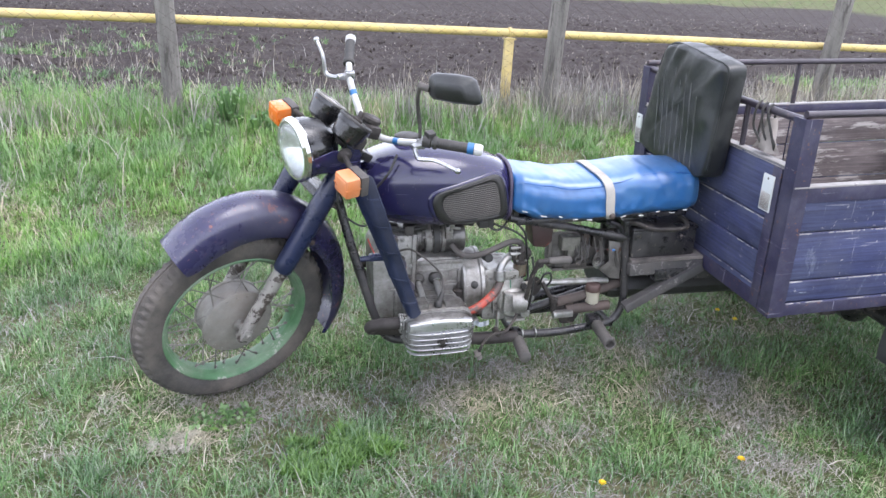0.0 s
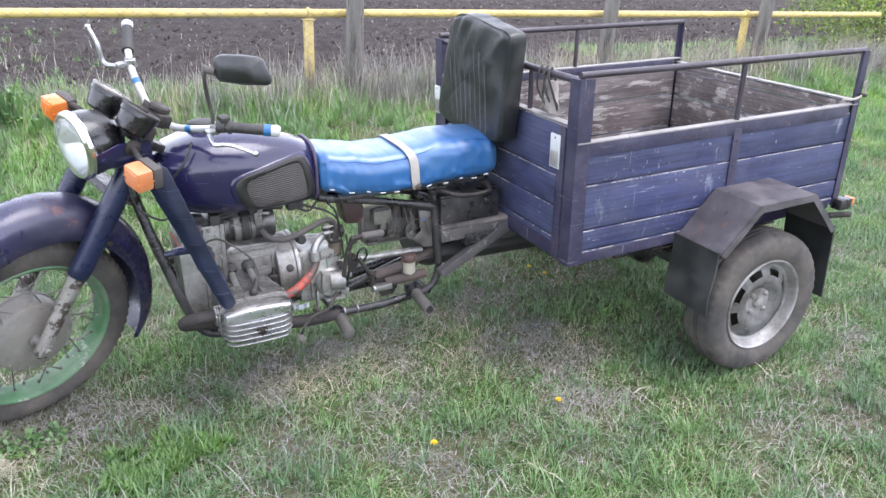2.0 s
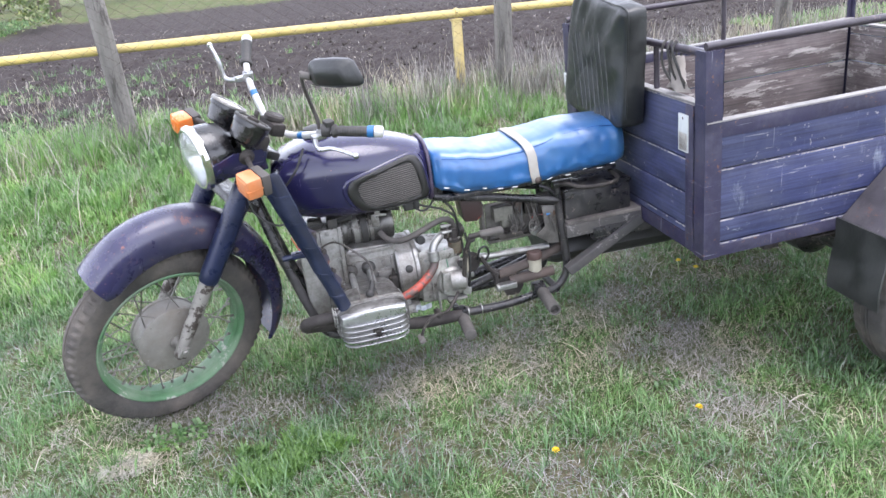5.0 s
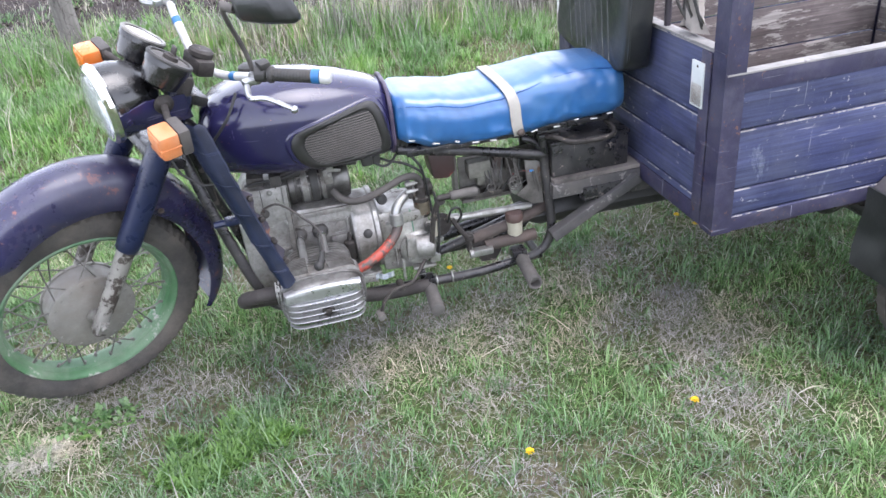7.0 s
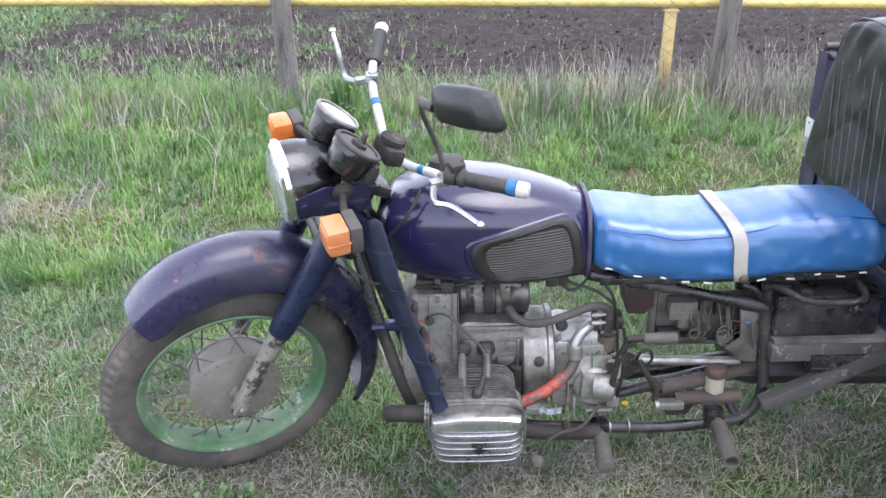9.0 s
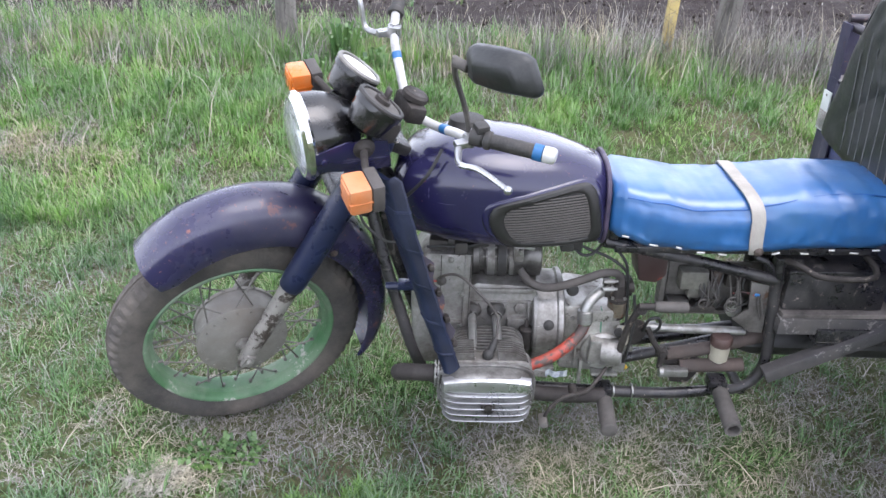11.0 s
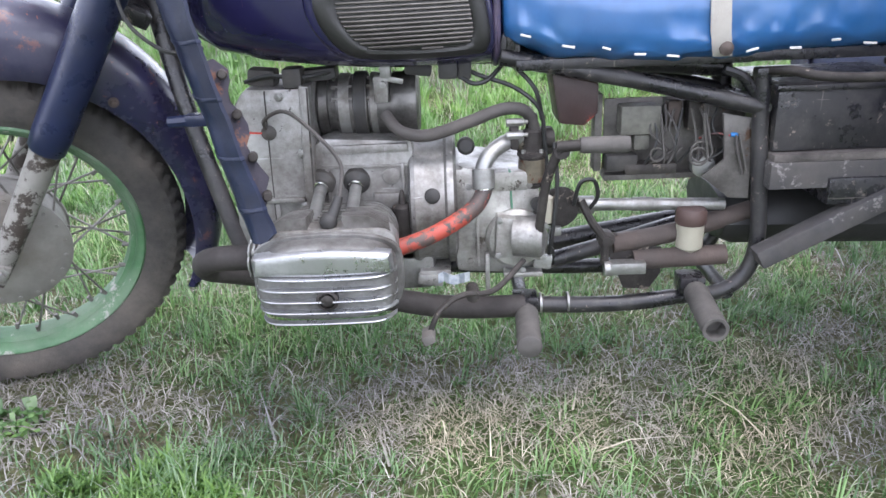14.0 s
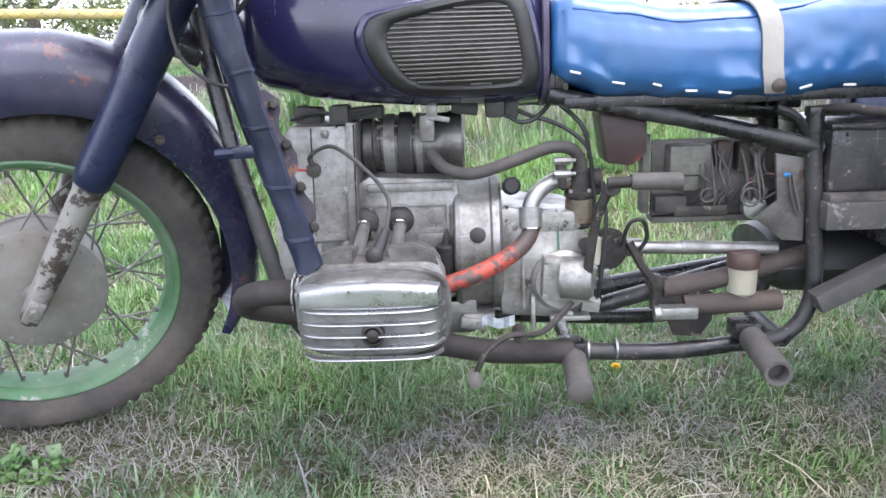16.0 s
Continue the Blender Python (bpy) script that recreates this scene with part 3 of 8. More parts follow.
def front_wheel():
    bm = new_bm()
    R = 0.356
    prof = [(-0.040, 0.262), (-0.049, 0.278), (-0.052, 0.304), (-0.048, 0.330), (-0.040, 0.343), (-0.036, 0.347), (-0.024, 0.353), (-0.012, R), (-0.010, R - 0.004), (-0.002, R - 0.004), (0, R),
            (0.012, R), (0.024, 0.353), (0.036, 0.347), (0.040, 0.343), (0.048, 0.330), (0.052, 0.300), (0.049, 0.278), (0.040, 0.262), (0.02, 0.25), (-0.02, 0.25)]
    treads = {4, 5, 6, 12, 13, 14}

    def knob(k, i):
        return -0.008 if k in treads and i % 4 in (0, 1) else (-0.006 if k in (7, 11) and i % 4 in (2, 3) else 0)
    loops_prof = prof + [prof[0]]
    lathe(bm, W, (0, 1, 0), loops_prof, 264, caps=False, wob=knob)
    wheel = new("front_wheel")
    wheel.parent = trike
    tagged(wheel, "spoked front wheel with green rim, turned aside")
    part("tyre", bm, TYRE, wheel, "dusty ribbed tyre", TURN_F, 30)
    bm = new_bm()
    lathe(bm, W, (0, 1, 0), [(-0.044, 0.268), (-0.047, 0.264), (-0.045, 0.258), (-0.038, 0.252), (-0.024, 0.249), (-0.018, 0.240), (0, 0.238), (0.018, 0.240), (0.024, 0.249), (0.038, 0.252), (0.045, 0.258), (0.047, 0.264), (0.044, 0.268), (0.02, 0.262), (-0.02, 0.262), (-0.044, 0.268)], 72, caps=False)
    part("rim", bm, GREEN, wheel, "green painted steel rim", TURN_F)
    bm = new_bm()
    lathe(bm, W, (0, 1, 0), [(-0.060, 0.0), (-0.060, 0.040), (-0.057, 0.060), (-0.055, 0.098), (-0.052, 0.104), (-0.051, 0.122), (-0.047, 0.128), (-0.036, 0.128), (-0.034, 0.122), (0.034, 0.120), (0.036, 0.124), (0.046, 0.124), (0.05, 0.09), (0.06, 0.04), (0.06, 0)], 48)
    for i in range(20):
        a = 2 * math.pi * i / 20
        p = W + Vector((0.1145 * math.cos(a), -0.0505, 0.1145 * math.sin(a)))
        cyl(bm, p, p + Vector((0, -0.004, 0)), 0.0042, n=6)
    part("hub", bm, HUB, wheel, "dusty grey drum brake hub", TURN_F)
    for i in range(36):
        a = 2 * math.pi * i / 36
        side = -1 if i % 2 else 1
        b = a + radians(24 if (i // 2) % 2 else -24)
        bm = new_bm()
        tube(bm, [W + Vector((0.119 * math.cos(b), 0.041 * side, 0.119 * math.sin(b))), W + Vector((0.240 * math.cos(a), 0.010 * side, 0.240 * math.sin(a)))], 0.0024, 5, False)
        q = W + Vector((0.226 * math.cos(a), 0.011 * side, 0.226 * math.sin(a)))
        cyl(bm, q, W + Vector((0.240 * math.cos(a), 0.010 * side, 0.240 * math.sin(a))), 0.0045, n=6)
        part("spoke", bm, SPOKE, wheel, "", TURN_F)


front_wheel()

LEG = RAKE


def leg_at(d, side):
    """A point d metres up the fork leg from the axle."""
    return W + Vector((0, 0.108 * side, 0)) + LEG * d


for side in (-1, 1):
    bm = new_bm()
    lathe(bm, leg_at(0, side), LEG, [(-0.038, 0.0), (-0.038, 0.014), (-0.03, 0.018), (-0.012, 0.020), (0.02, 0.021), (0.10, 0.024), (0.25, 0.026), (0.265, 0.029), (0.28, 0.029)], 18)
    box(bm, leg_at(-0.005, side) + Vector((0, 0, 0)), (0.03, 0.05, 0.05), 0.006, Matrix.Rotation(radians(33), 4, "Y"))
    leg = part("fork_leg", bm, FORKLEG, trike, "fork slider with peeling grey paint", TURN_F)
    bm = new_bm()
    lathe(bm, leg_at(0, side), LEG, [(0.265, 0.029), (0.27, 0.033), (0.30, 0.035), (0.55, 0.037), (0.68, 0.035), (0.75, 0.034), (0.765, 0.030)], 20)
    part("fork_cover", bm, FORKPAINT, leg, "purple-blue fork cover tube", TURN_F)
    bm = new_bm()
    lathe(bm, leg_at(0, side), LEG, [(0.75, 0.026), (0.80, 0.026), (0.807, 0.022), (0.812, 0.020), (0.814, 0.0)], 18)
    part("fork_cap", bm, GREASE, leg, "", TURN_F)

bm = new_bm()
cyl(bm, W + Vector((0, -0.135, 0)), W + Vector((0, 0.135, 0)), 0.011, n=12)
lathe(bm, W + Vector((0, -0.062, 0)), (0, -1, 0), [(0, 0.026), (0.008, 0.026), (0.012, 0.016), (0.05, 0.015)], 18)
lathe(bm, W + Vector((0, -0.122, 0)), (0, -1, 0), [(0, 0.016), (0.012, 0.016), (0.013, 0.010), (0.022, 0.009), (0.023, 0)], 6)
part("axle", bm, STEEL, trike, "", TURN_F)

# yokes between the legs
bm = new_bm()
for d in (0.56, 0.755):
    c = (leg_at(d, -1) + leg_at(d, 1)) / 2 + Vector((0.025, 0, -0.015))
    box(bm, c, (0.10, 0.25, 0.03), 0.008, Matrix.Rotation(radians(33), 4, "Y"))
part("yoke", bm, BLACK, trike, "", TURN_F)
bm = new_bm()
cyl(bm, HEAD + RAKE * 0.56, HEAD + RAKE * 0.76, 0.03, n=16)
part("steering_head", bm, PAINT, trike)


def front_fender():
    """Deep valanced mudguard: a section swept about the axle."""
    bm = new_bm()
    outer, inner = [], []
    steps = 40
    angles = [-22, -13, -3, 16, 39, 50, 66, 76, 87, 99, 111, 120]
    crown = [0.395, 0.420, 0.440, 0.462, 0.506, 0.522, 0.533, 0.527, 0.513, 0.492, 0.460, 0.434]
    lower = [0.366, 0.372, 0.377, 0.388, 0.404, 0.408, 0.411, 0.402, 0.388, 0.368, 0.346, 0.362]
    for k in range(steps + 1):
        deg = 117 - 139 * k / steps
        a = radians(deg)
        rt, rl = float(np.interp(deg, angles, crown)), float(np.interp(deg, angles, lower))
        drop = rt - rl
        prof = [(0.080, rl), (0.081, rt - drop * 0.72), (0.079, rt - drop * 0.48), (0.071, rt - drop * 0.26), (0.054, rt - drop * 0.10), (0.028, rt - drop * 0.02), (0, rt)]
        prof = prof + [(-y, r) for y, r in reversed(prof[:-1])]
        c, s = math.cos(a), math.sin(a)
        outer.append([FENDER_C + Vector((r * c, y, r * s)) for y, r in prof])
        inner.append([FENDER_C + Vector(((r - 0.003) * c, y * 0.965, (r - 0.003) * s)) for y, r in prof])
    loops = [o + list(reversed(i)) for o, i in zip(outer, inner)]
    rings(bm, loops)
    f = part("front_fender", bm, FENDER, trike, "purple mudguard with reddish worn paint on its crown", TURN_F, 50)
    for side in (-1, 1):
        bm = new_bm()
        q = FENDER_C + Vector((0.415 * math.cos(radians(60)), 0.078 * side, 0.415 * math.sin(radians(60))))
        tube(bm, [leg_at(0.36, side), q], 0.006, 6, False)
        part("bracket", bm, RUST, f, "", TURN_F)
        for a, rr in ((60, 0.415), (48, 0.425)):
            bm = new_bm()
            q = FENDER_C + Vector((rr * math.cos(radians(a)), 0.080 * side, rr * math.sin(radians(a))))
            lathe(bm, q, (0, side, 0), [(0, 0.010), (0.004, 0.010), (0.005, 0.006), (0.010, 0.005), (0.011, 0)], 10)
            part("bolt", bm, RUST, f, "", TURN_F)


front_fender()


def headlamp():
    c = Vector((-0.616, -0.045, 1.088))
    ax = Vector((-1, 0, -0.03)).normalized()
    bm = new_bm()
    lathe(bm, c, ax, [(-0.125, 0.0), (-0.122, 0.03), (-0.105, 0.062), (-0.07, 0.088), (-0.03, 0.099), (0.012, 0.102), (0.012, 0.09), (-0.06, 0.07), (-0.09, 0.0)], 40)
    lamp = part("headlamp", bm, GLOSSBLACK, trike, "round black headlamp with chrome ring", TURN_F)
    bm = new_bm()
    lathe(bm, c, ax, [(0.008, 0.104), (0.014, 0.108), (0.026, 0.107), (0.034, 0.098), (0.034, 0.092), (0.012, 0.095), (0.008, 0.104)], 40, caps=False)
    part("chrome_ring", bm, CHROME, lamp, "", TURN_F)
    bm = new_bm()
    lathe(bm, c, ax, [(0.030, 0.094), (0.040, 0.080), (0.048, 0.05), (0.050, 0.0), (0.046, 0.0), (0.044, 0.05), (0.036, 0.08), (0.026, 0.094)], 40, caps=False)
    part("glass", bm, lens, lamp, "", TURN_F)
    bm = new_bm()
    lathe(bm, c, ax, [(0.022, 0.092), (0.0, 0.086), (-0.03, 0.066), (-0.05, 0.03), (-0.052, 0.0)], 36, caps=False)
    cyl(bm, c + ax * -0.05, c + ax * -0.005, 0.009, n=10)
    part("reflector", bm, CHROME, lamp, "", TURN_F)
    for side in (-1, 1):
        bm = new_bm()
        y = c.y + 0.104 * side
        prism(bm, [(c.x - 0.01, c.z - 0.035), (c.x - 0.015, c.z + 0.012), (c.x + 0.06, c.z + 0.03), (c.x + 0.16, c.z + 0.015), (c.x + 0.17, c.z - 0.06), (c.x + 0.08, c.z - 0.055)], 1, y - 0.003, y + 0.003, 0.0015)
        lathe(bm, (c.x + 0.005, y, c.z - 0.01), (0, side, 0), [(0, 0.012), (0.005, 0.012), (0.006, 0.008), (0.012, 0.007), (0.013, 0)], 10)
        part("lamp_ear", bm, PAINT, lamp, "", TURN_F)


headlamp()


def turn_signal(side, mat, label):
    c = Vector((-0.556, 0.280 * side, 1.075)) if side < 0 else Vector((-0.566, 0.172, 1.108))
    bm = new_bm()
    box(bm, c + Vector((-0.018, 0, 0)), (0.052, 0.078, 0.066), 0.010)
    box(bm, c + Vector((-0.03, 0, 0)), (0.035, 0.066, 0.054), 0.010)
    box(bm, c + Vector((-0.018, 0, -0.003)), (0.054, 0.080, 0.004), 0.0015)
    sig = part("turn_signal", bm, mat, trike, label, TURN_F)
    bm = new_bm()
    box(bm, c + Vector((0.022, 0, 0)), (0.030, 0.082, 0.070), 0.008)
    part("signal_base", bm, HOSE, sig, "", TURN_F)
    bm = new_bm()
    tube(bm, [c + Vector((0.022, -0.0 * side, 0.0)), c + Vector((0.02, -0.05 * side, 0.02)), Vector((-0.516, -0.042 + 0.112 * side, 1.098))], 0.009, 10)
    lathe(bm, (-0.516, -0.042 + 0.112 * side, 1.098), (0, side, 0), [(0, 0.026), (0.006, 0.026), (0.010, 0.016), (0.016, 0.012), (0.017, 0)], 18)
    part("signal_stem", bm, GREASE, sig, "", TURN_F)


turn_signal(-1, PALEORANGE, "square orange turn signal with faded lens")
turn_signal(1, ORANGE, "square bright orange turn signal")


def gauge(side):
    c = Vector((-0.462, -0.047 + 0.082 * side, 1.198))
    ax = Vector((0.62, 0, 0.78)).normalized()
    bm = new_bm()
    lathe(bm, c, ax, [(-0.078, 0.0), (-0.077, 0.036), (-0.070, 0.047), (-0.044, 0.054), (-0.022, 0.057), (-0.020, 0.060), (-0.004, 0.060), (0.001, 0.0575), (0.001, 0.0505), (-0.003, 0.050), (-0.004, 0)], 40)
    g = part("gauge", bm, GLOSSBLACK, trike, "round black instrument cup", TURN_F)
    bm = new_bm()
    lathe(bm, c + ax * -0.0035, ax, [(0, 0.0), (0, 0.049), (0.002, 0.049), (0.002, 0)], 32)
    part("dial", bm, DIAL if side > 0 else GREYRUBBER, g, "", TURN_F)
    bm = new_bm()
    lathe(bm, c, ax, [(-0.006, 0.0605), (-0.001, 0.0612), (0.003, 0.0585), (0.003, 0.0515), (0.0, 0.050)], 40, caps=False)
    part("bezel", bm, STEEL if side > 0 else RUBBER, g, "", TURN_F)
    if side < 0:
        bm = new_bm()
        lathe(bm, c, ax, [(-0.002, 0.020), (0.008, 0.019), (0.010, 0.012), (0.014, 0.011), (0.015, 0)], 18)
        box(bm, c + ax * 0.024, (0.006, 0.022, 0.022), 0.002, Matrix.Rotation(radians(25), 4, "Y"))
        part("ignition_key", bm, GREASE, g, "ignition lock with key", TURN_F)
    bm = new_bm()
    tube(bm, [c + ax * -0.075, c + Vector((-0.03, 0, -0.10)), Vector((-0.47, -0.04 + 0.04 * side, 1.02))], 0.005, 6)
    part("gauge_cable", bm, CABLE, g, "", TURN_F)


gauge(-1)
gauge(1)
bm = new_bm()
box(bm, (-0.43, -0.045, 1.125), (0.05, 0.12, 0.012), 0.003, Matrix.Rotation(radians(25), 4, "Y"))
part("gauge_bracket", bm, BLACK, trike, "", TURN_F)


def bar_pts(side):
    if side < 0:
        return [(-0.356, -0.030, 1.106), (-0.342, -0.062, 1.092), (-0.318, -0.105, 1.088), (-0.302, -0.190, 1.118), (-0.306, -0.262, 1.152), (-0.284, -0.322, 1.176)]
    return [(-0.356, -0.030, 1.106), (-0.354, 0.012, 1.118), (-0.350, 0.062, 1.160), (-0.345, 0.112, 1.204), (-0.332, 0.150, 1.236), (-0.312, 0.190, 1.262)]


def handlebar():
    bm = new_bm()
    pts = [Vector(p) for p in reversed(bar_pts(-1))] + [Vector(p) for p in bar_pts(1)[1:]]
    tube(bm, pts, 0.0115, 12)
    bar = part("handlebar", bm, WHITE, trike, "white painted handlebar with blue tape bands", TURN_F)
    for side in (-1, 1):
        sp = spline(bar_pts(side), 8)
        bm = new_bm()
        tube(bm, sp[19:22], 0.0125, 12, False)
        part("tape_band", bm, TAPE, bar, "", TURN_F)
        a, b = (Vector((-0.288, -0.312, 1.176)), Vector((-0.176, -0.418, 1.178))) if side < 0 else (Vector((-0.322, 0.172, 1.250)), Vector((-0.262, 0.268, 1.300)))
        d = (b - a).normalized()
        L = (b - a).length
        bm = new_bm()
        prof = [(0, 0.019), (0.006, 0.022), (0.014, 0.021), (0.018, 0.0165)]
        k = 0.02
        while k < L - 0.012:
            prof += [(k, 0.0165), (k + 0.003, 0.0175), (k + 0.006, 0.0165)]
            k += 0.008
        prof += [(L - 0.010, 0.0165), (L - 0.006, 0.014)]
        lathe(bm, a, d, prof, 16)
        grip = part("grip", bm, RUBBER, bar, "black ribbed rubber grip", TURN_F)
        if side < 0:
            bm = new_bm()
            lathe(bm, a, d, [(L - 0.042, 0.0172), (L - 0.041, 0.019), (L - 0.022, 0.019), (L - 0.021, 0.0172)], 16, caps=False)
            part("tape_band", bm, TAPE, bar, "", TURN_F)
        bm = new_bm()
        lathe(bm, a, d, [(L - 0.020, 0.0165), (L - 0.019, 0.0185), (L + 0.002, 0.0185), (L + 0.008, 0.014), (L + 0.009, 0)], 16)
        part("grip_end", bm, WHITE, bar, "", TURN_F)
        # lever and its perch
        bm = new_bm()
        q = Vector((-0.305, -0.282, 1.163)) if side < 0 else Vector((-0.338, 0.135, 1.225))
        box(bm, q, (0.034, 0.03, 0.030), 0.005, Matrix.Rotation(radians(-25 * side), 4, "Z"))
        piv = q + Vector((-0.038, 0.015 * side, -0.008))
        box(bm, (q + piv) / 2, (0.05, 0.022, 0.016), 0.004)
        ball = Vector((-0.318, -0.490, 1.174)) if side < 0 else Vector((-0.398, 0.272, 1.310))
        tube(bm, [piv, piv + Vector((-0.018, 0.05 * side, -0.004)), piv.lerp(ball, 0.55) + Vector((-0.012, 0, 0.004)), ball], (0.0085, 0.0055), 8)
        bmesh.ops.create_icosphere(bm, subdivisions=2, radius=0.010, matrix=Matrix.Translation(ball))
        part("lever", bm, COVER, bar, "cast aluminium lever with ball end", TURN_F)
    bm = new_bm()
    box(bm, (-0.358, -0.035, 1.108), (0.05, 0.10, 0.045), 0.010, Matrix.Rotation(radians(20), 4, "Y"))
    lathe(bm, (-0.347, -0.034, 1.130), (0.42, 0, 0.9), [(0, 0.034), (0.012, 0.034), (0.018, 0.028), (0.019, 0)], 20)
    part("bar_clamp", bm, GREASE, bar, "", TURN_F)
    bm = new_bm()
    lathe(bm, (-0.288, -0.308, 1.176), (0.72, -0.69, 0.01), [(-0.03, 0.018), (-0.028, 0.022), (-0.004, 0.022), (0.0, 0.018)], 16)
    box(bm, (-0.292, -0.300, 1.199), (0.03, 0.03, 0.02), 0.005)
    part("switch_block", bm, RUBBER, bar, "", TURN_F)


handlebar()


def mirror():
    a, b = Vector((-0.382, -0.372, 1.438)), Vector((-0.302, -0.512, 1.469))
    u = (b - a).normalized()
    up = Vector((0, 0, 1))
    up = (up - u * up.dot(u)).normalized()
    nrm = u.cross(up).normalized()
    cen = (a + b) / 2 + up * -0.03
    L = (b - a).length
    out = [(-L / 2, 0.020), (-L / 2 + 0.008, 0.034), (-L / 2 + 0.022, 0.040), (0, 0.041), (L / 2 - 0.034, 0.037), (L / 2 - 0.018, 0.028), (L / 2 - 0.002, -0.026), (L / 2 - 0.004, -0.036), (L / 2 - 0.014, -0.041), (0, -0.043), (-L / 2 + 0.012, -0.036), (-L / 2, -0.024)]
    bm = new_bm()
    loops = []
    for off, sc in ((0.022, 0.0), (0.028, 0.56), (0.024, 0.64), (0.004, 0.93), (-0.002, 1.0), (-0.016, 1.0), (-0.018, 0.94)):
        loops.append([cen + u * (x * sc) + up * (z * sc) + nrm * off for x, z in out])
    rings(bm, loops[1:], caps=True)
    m = part("mirror", bm, VINYL, trike, "black plastic rear-view mirror on a bent stalk", TURN_F, 60)
    bm = new_bm()
    rings(bm, [[cen + u * (x * 0.9) + up * (z * 0.9) + nrm * o for x, z in out] for o in (-0.0185, -0.0205)])
    part("mirror_glass", bm, mirror_mat, m, "", TURN_F)
    bm = new_bm()
    tube(bm, [(-0.310, -0.272, 1.165), (-0.316, -0.276, 1.21), (-0.334, -0.284, 1.265), (-0.366, -0.314, 1.335), (-0.388, -0.344, 1.385), (-0.390, -0.350, 1.412)], 0.0062, 8)
    cyl(bm, (-0.390, -0.350, 1.402), (-0.376, -0.380, 1.402), 0.011, n=10)
    part("mirror_stalk", bm, GREYRUBBER, m, "", TURN_F)


mirror()


# ---- tank and seat ----
TANK = [(-0.385, 0.075, 0.835, 0.945), (-0.372, 0.115, 0.805, 0.975), (-0.33, 0.150, 0.782, 1.005), (-0.25, 0.175, 0.764, 1.030), (-0.15, 0.184, 0.752, 1.036), (-0.06, 0.176, 0.744, 1.026), (0.03, 0.152, 0.740, 1.004), (0.10, 0.128, 0.740, 0.980), (0.155, 0.112, 0.742, 0.958), (0.170, 0.098, 0.752, 0.942)]


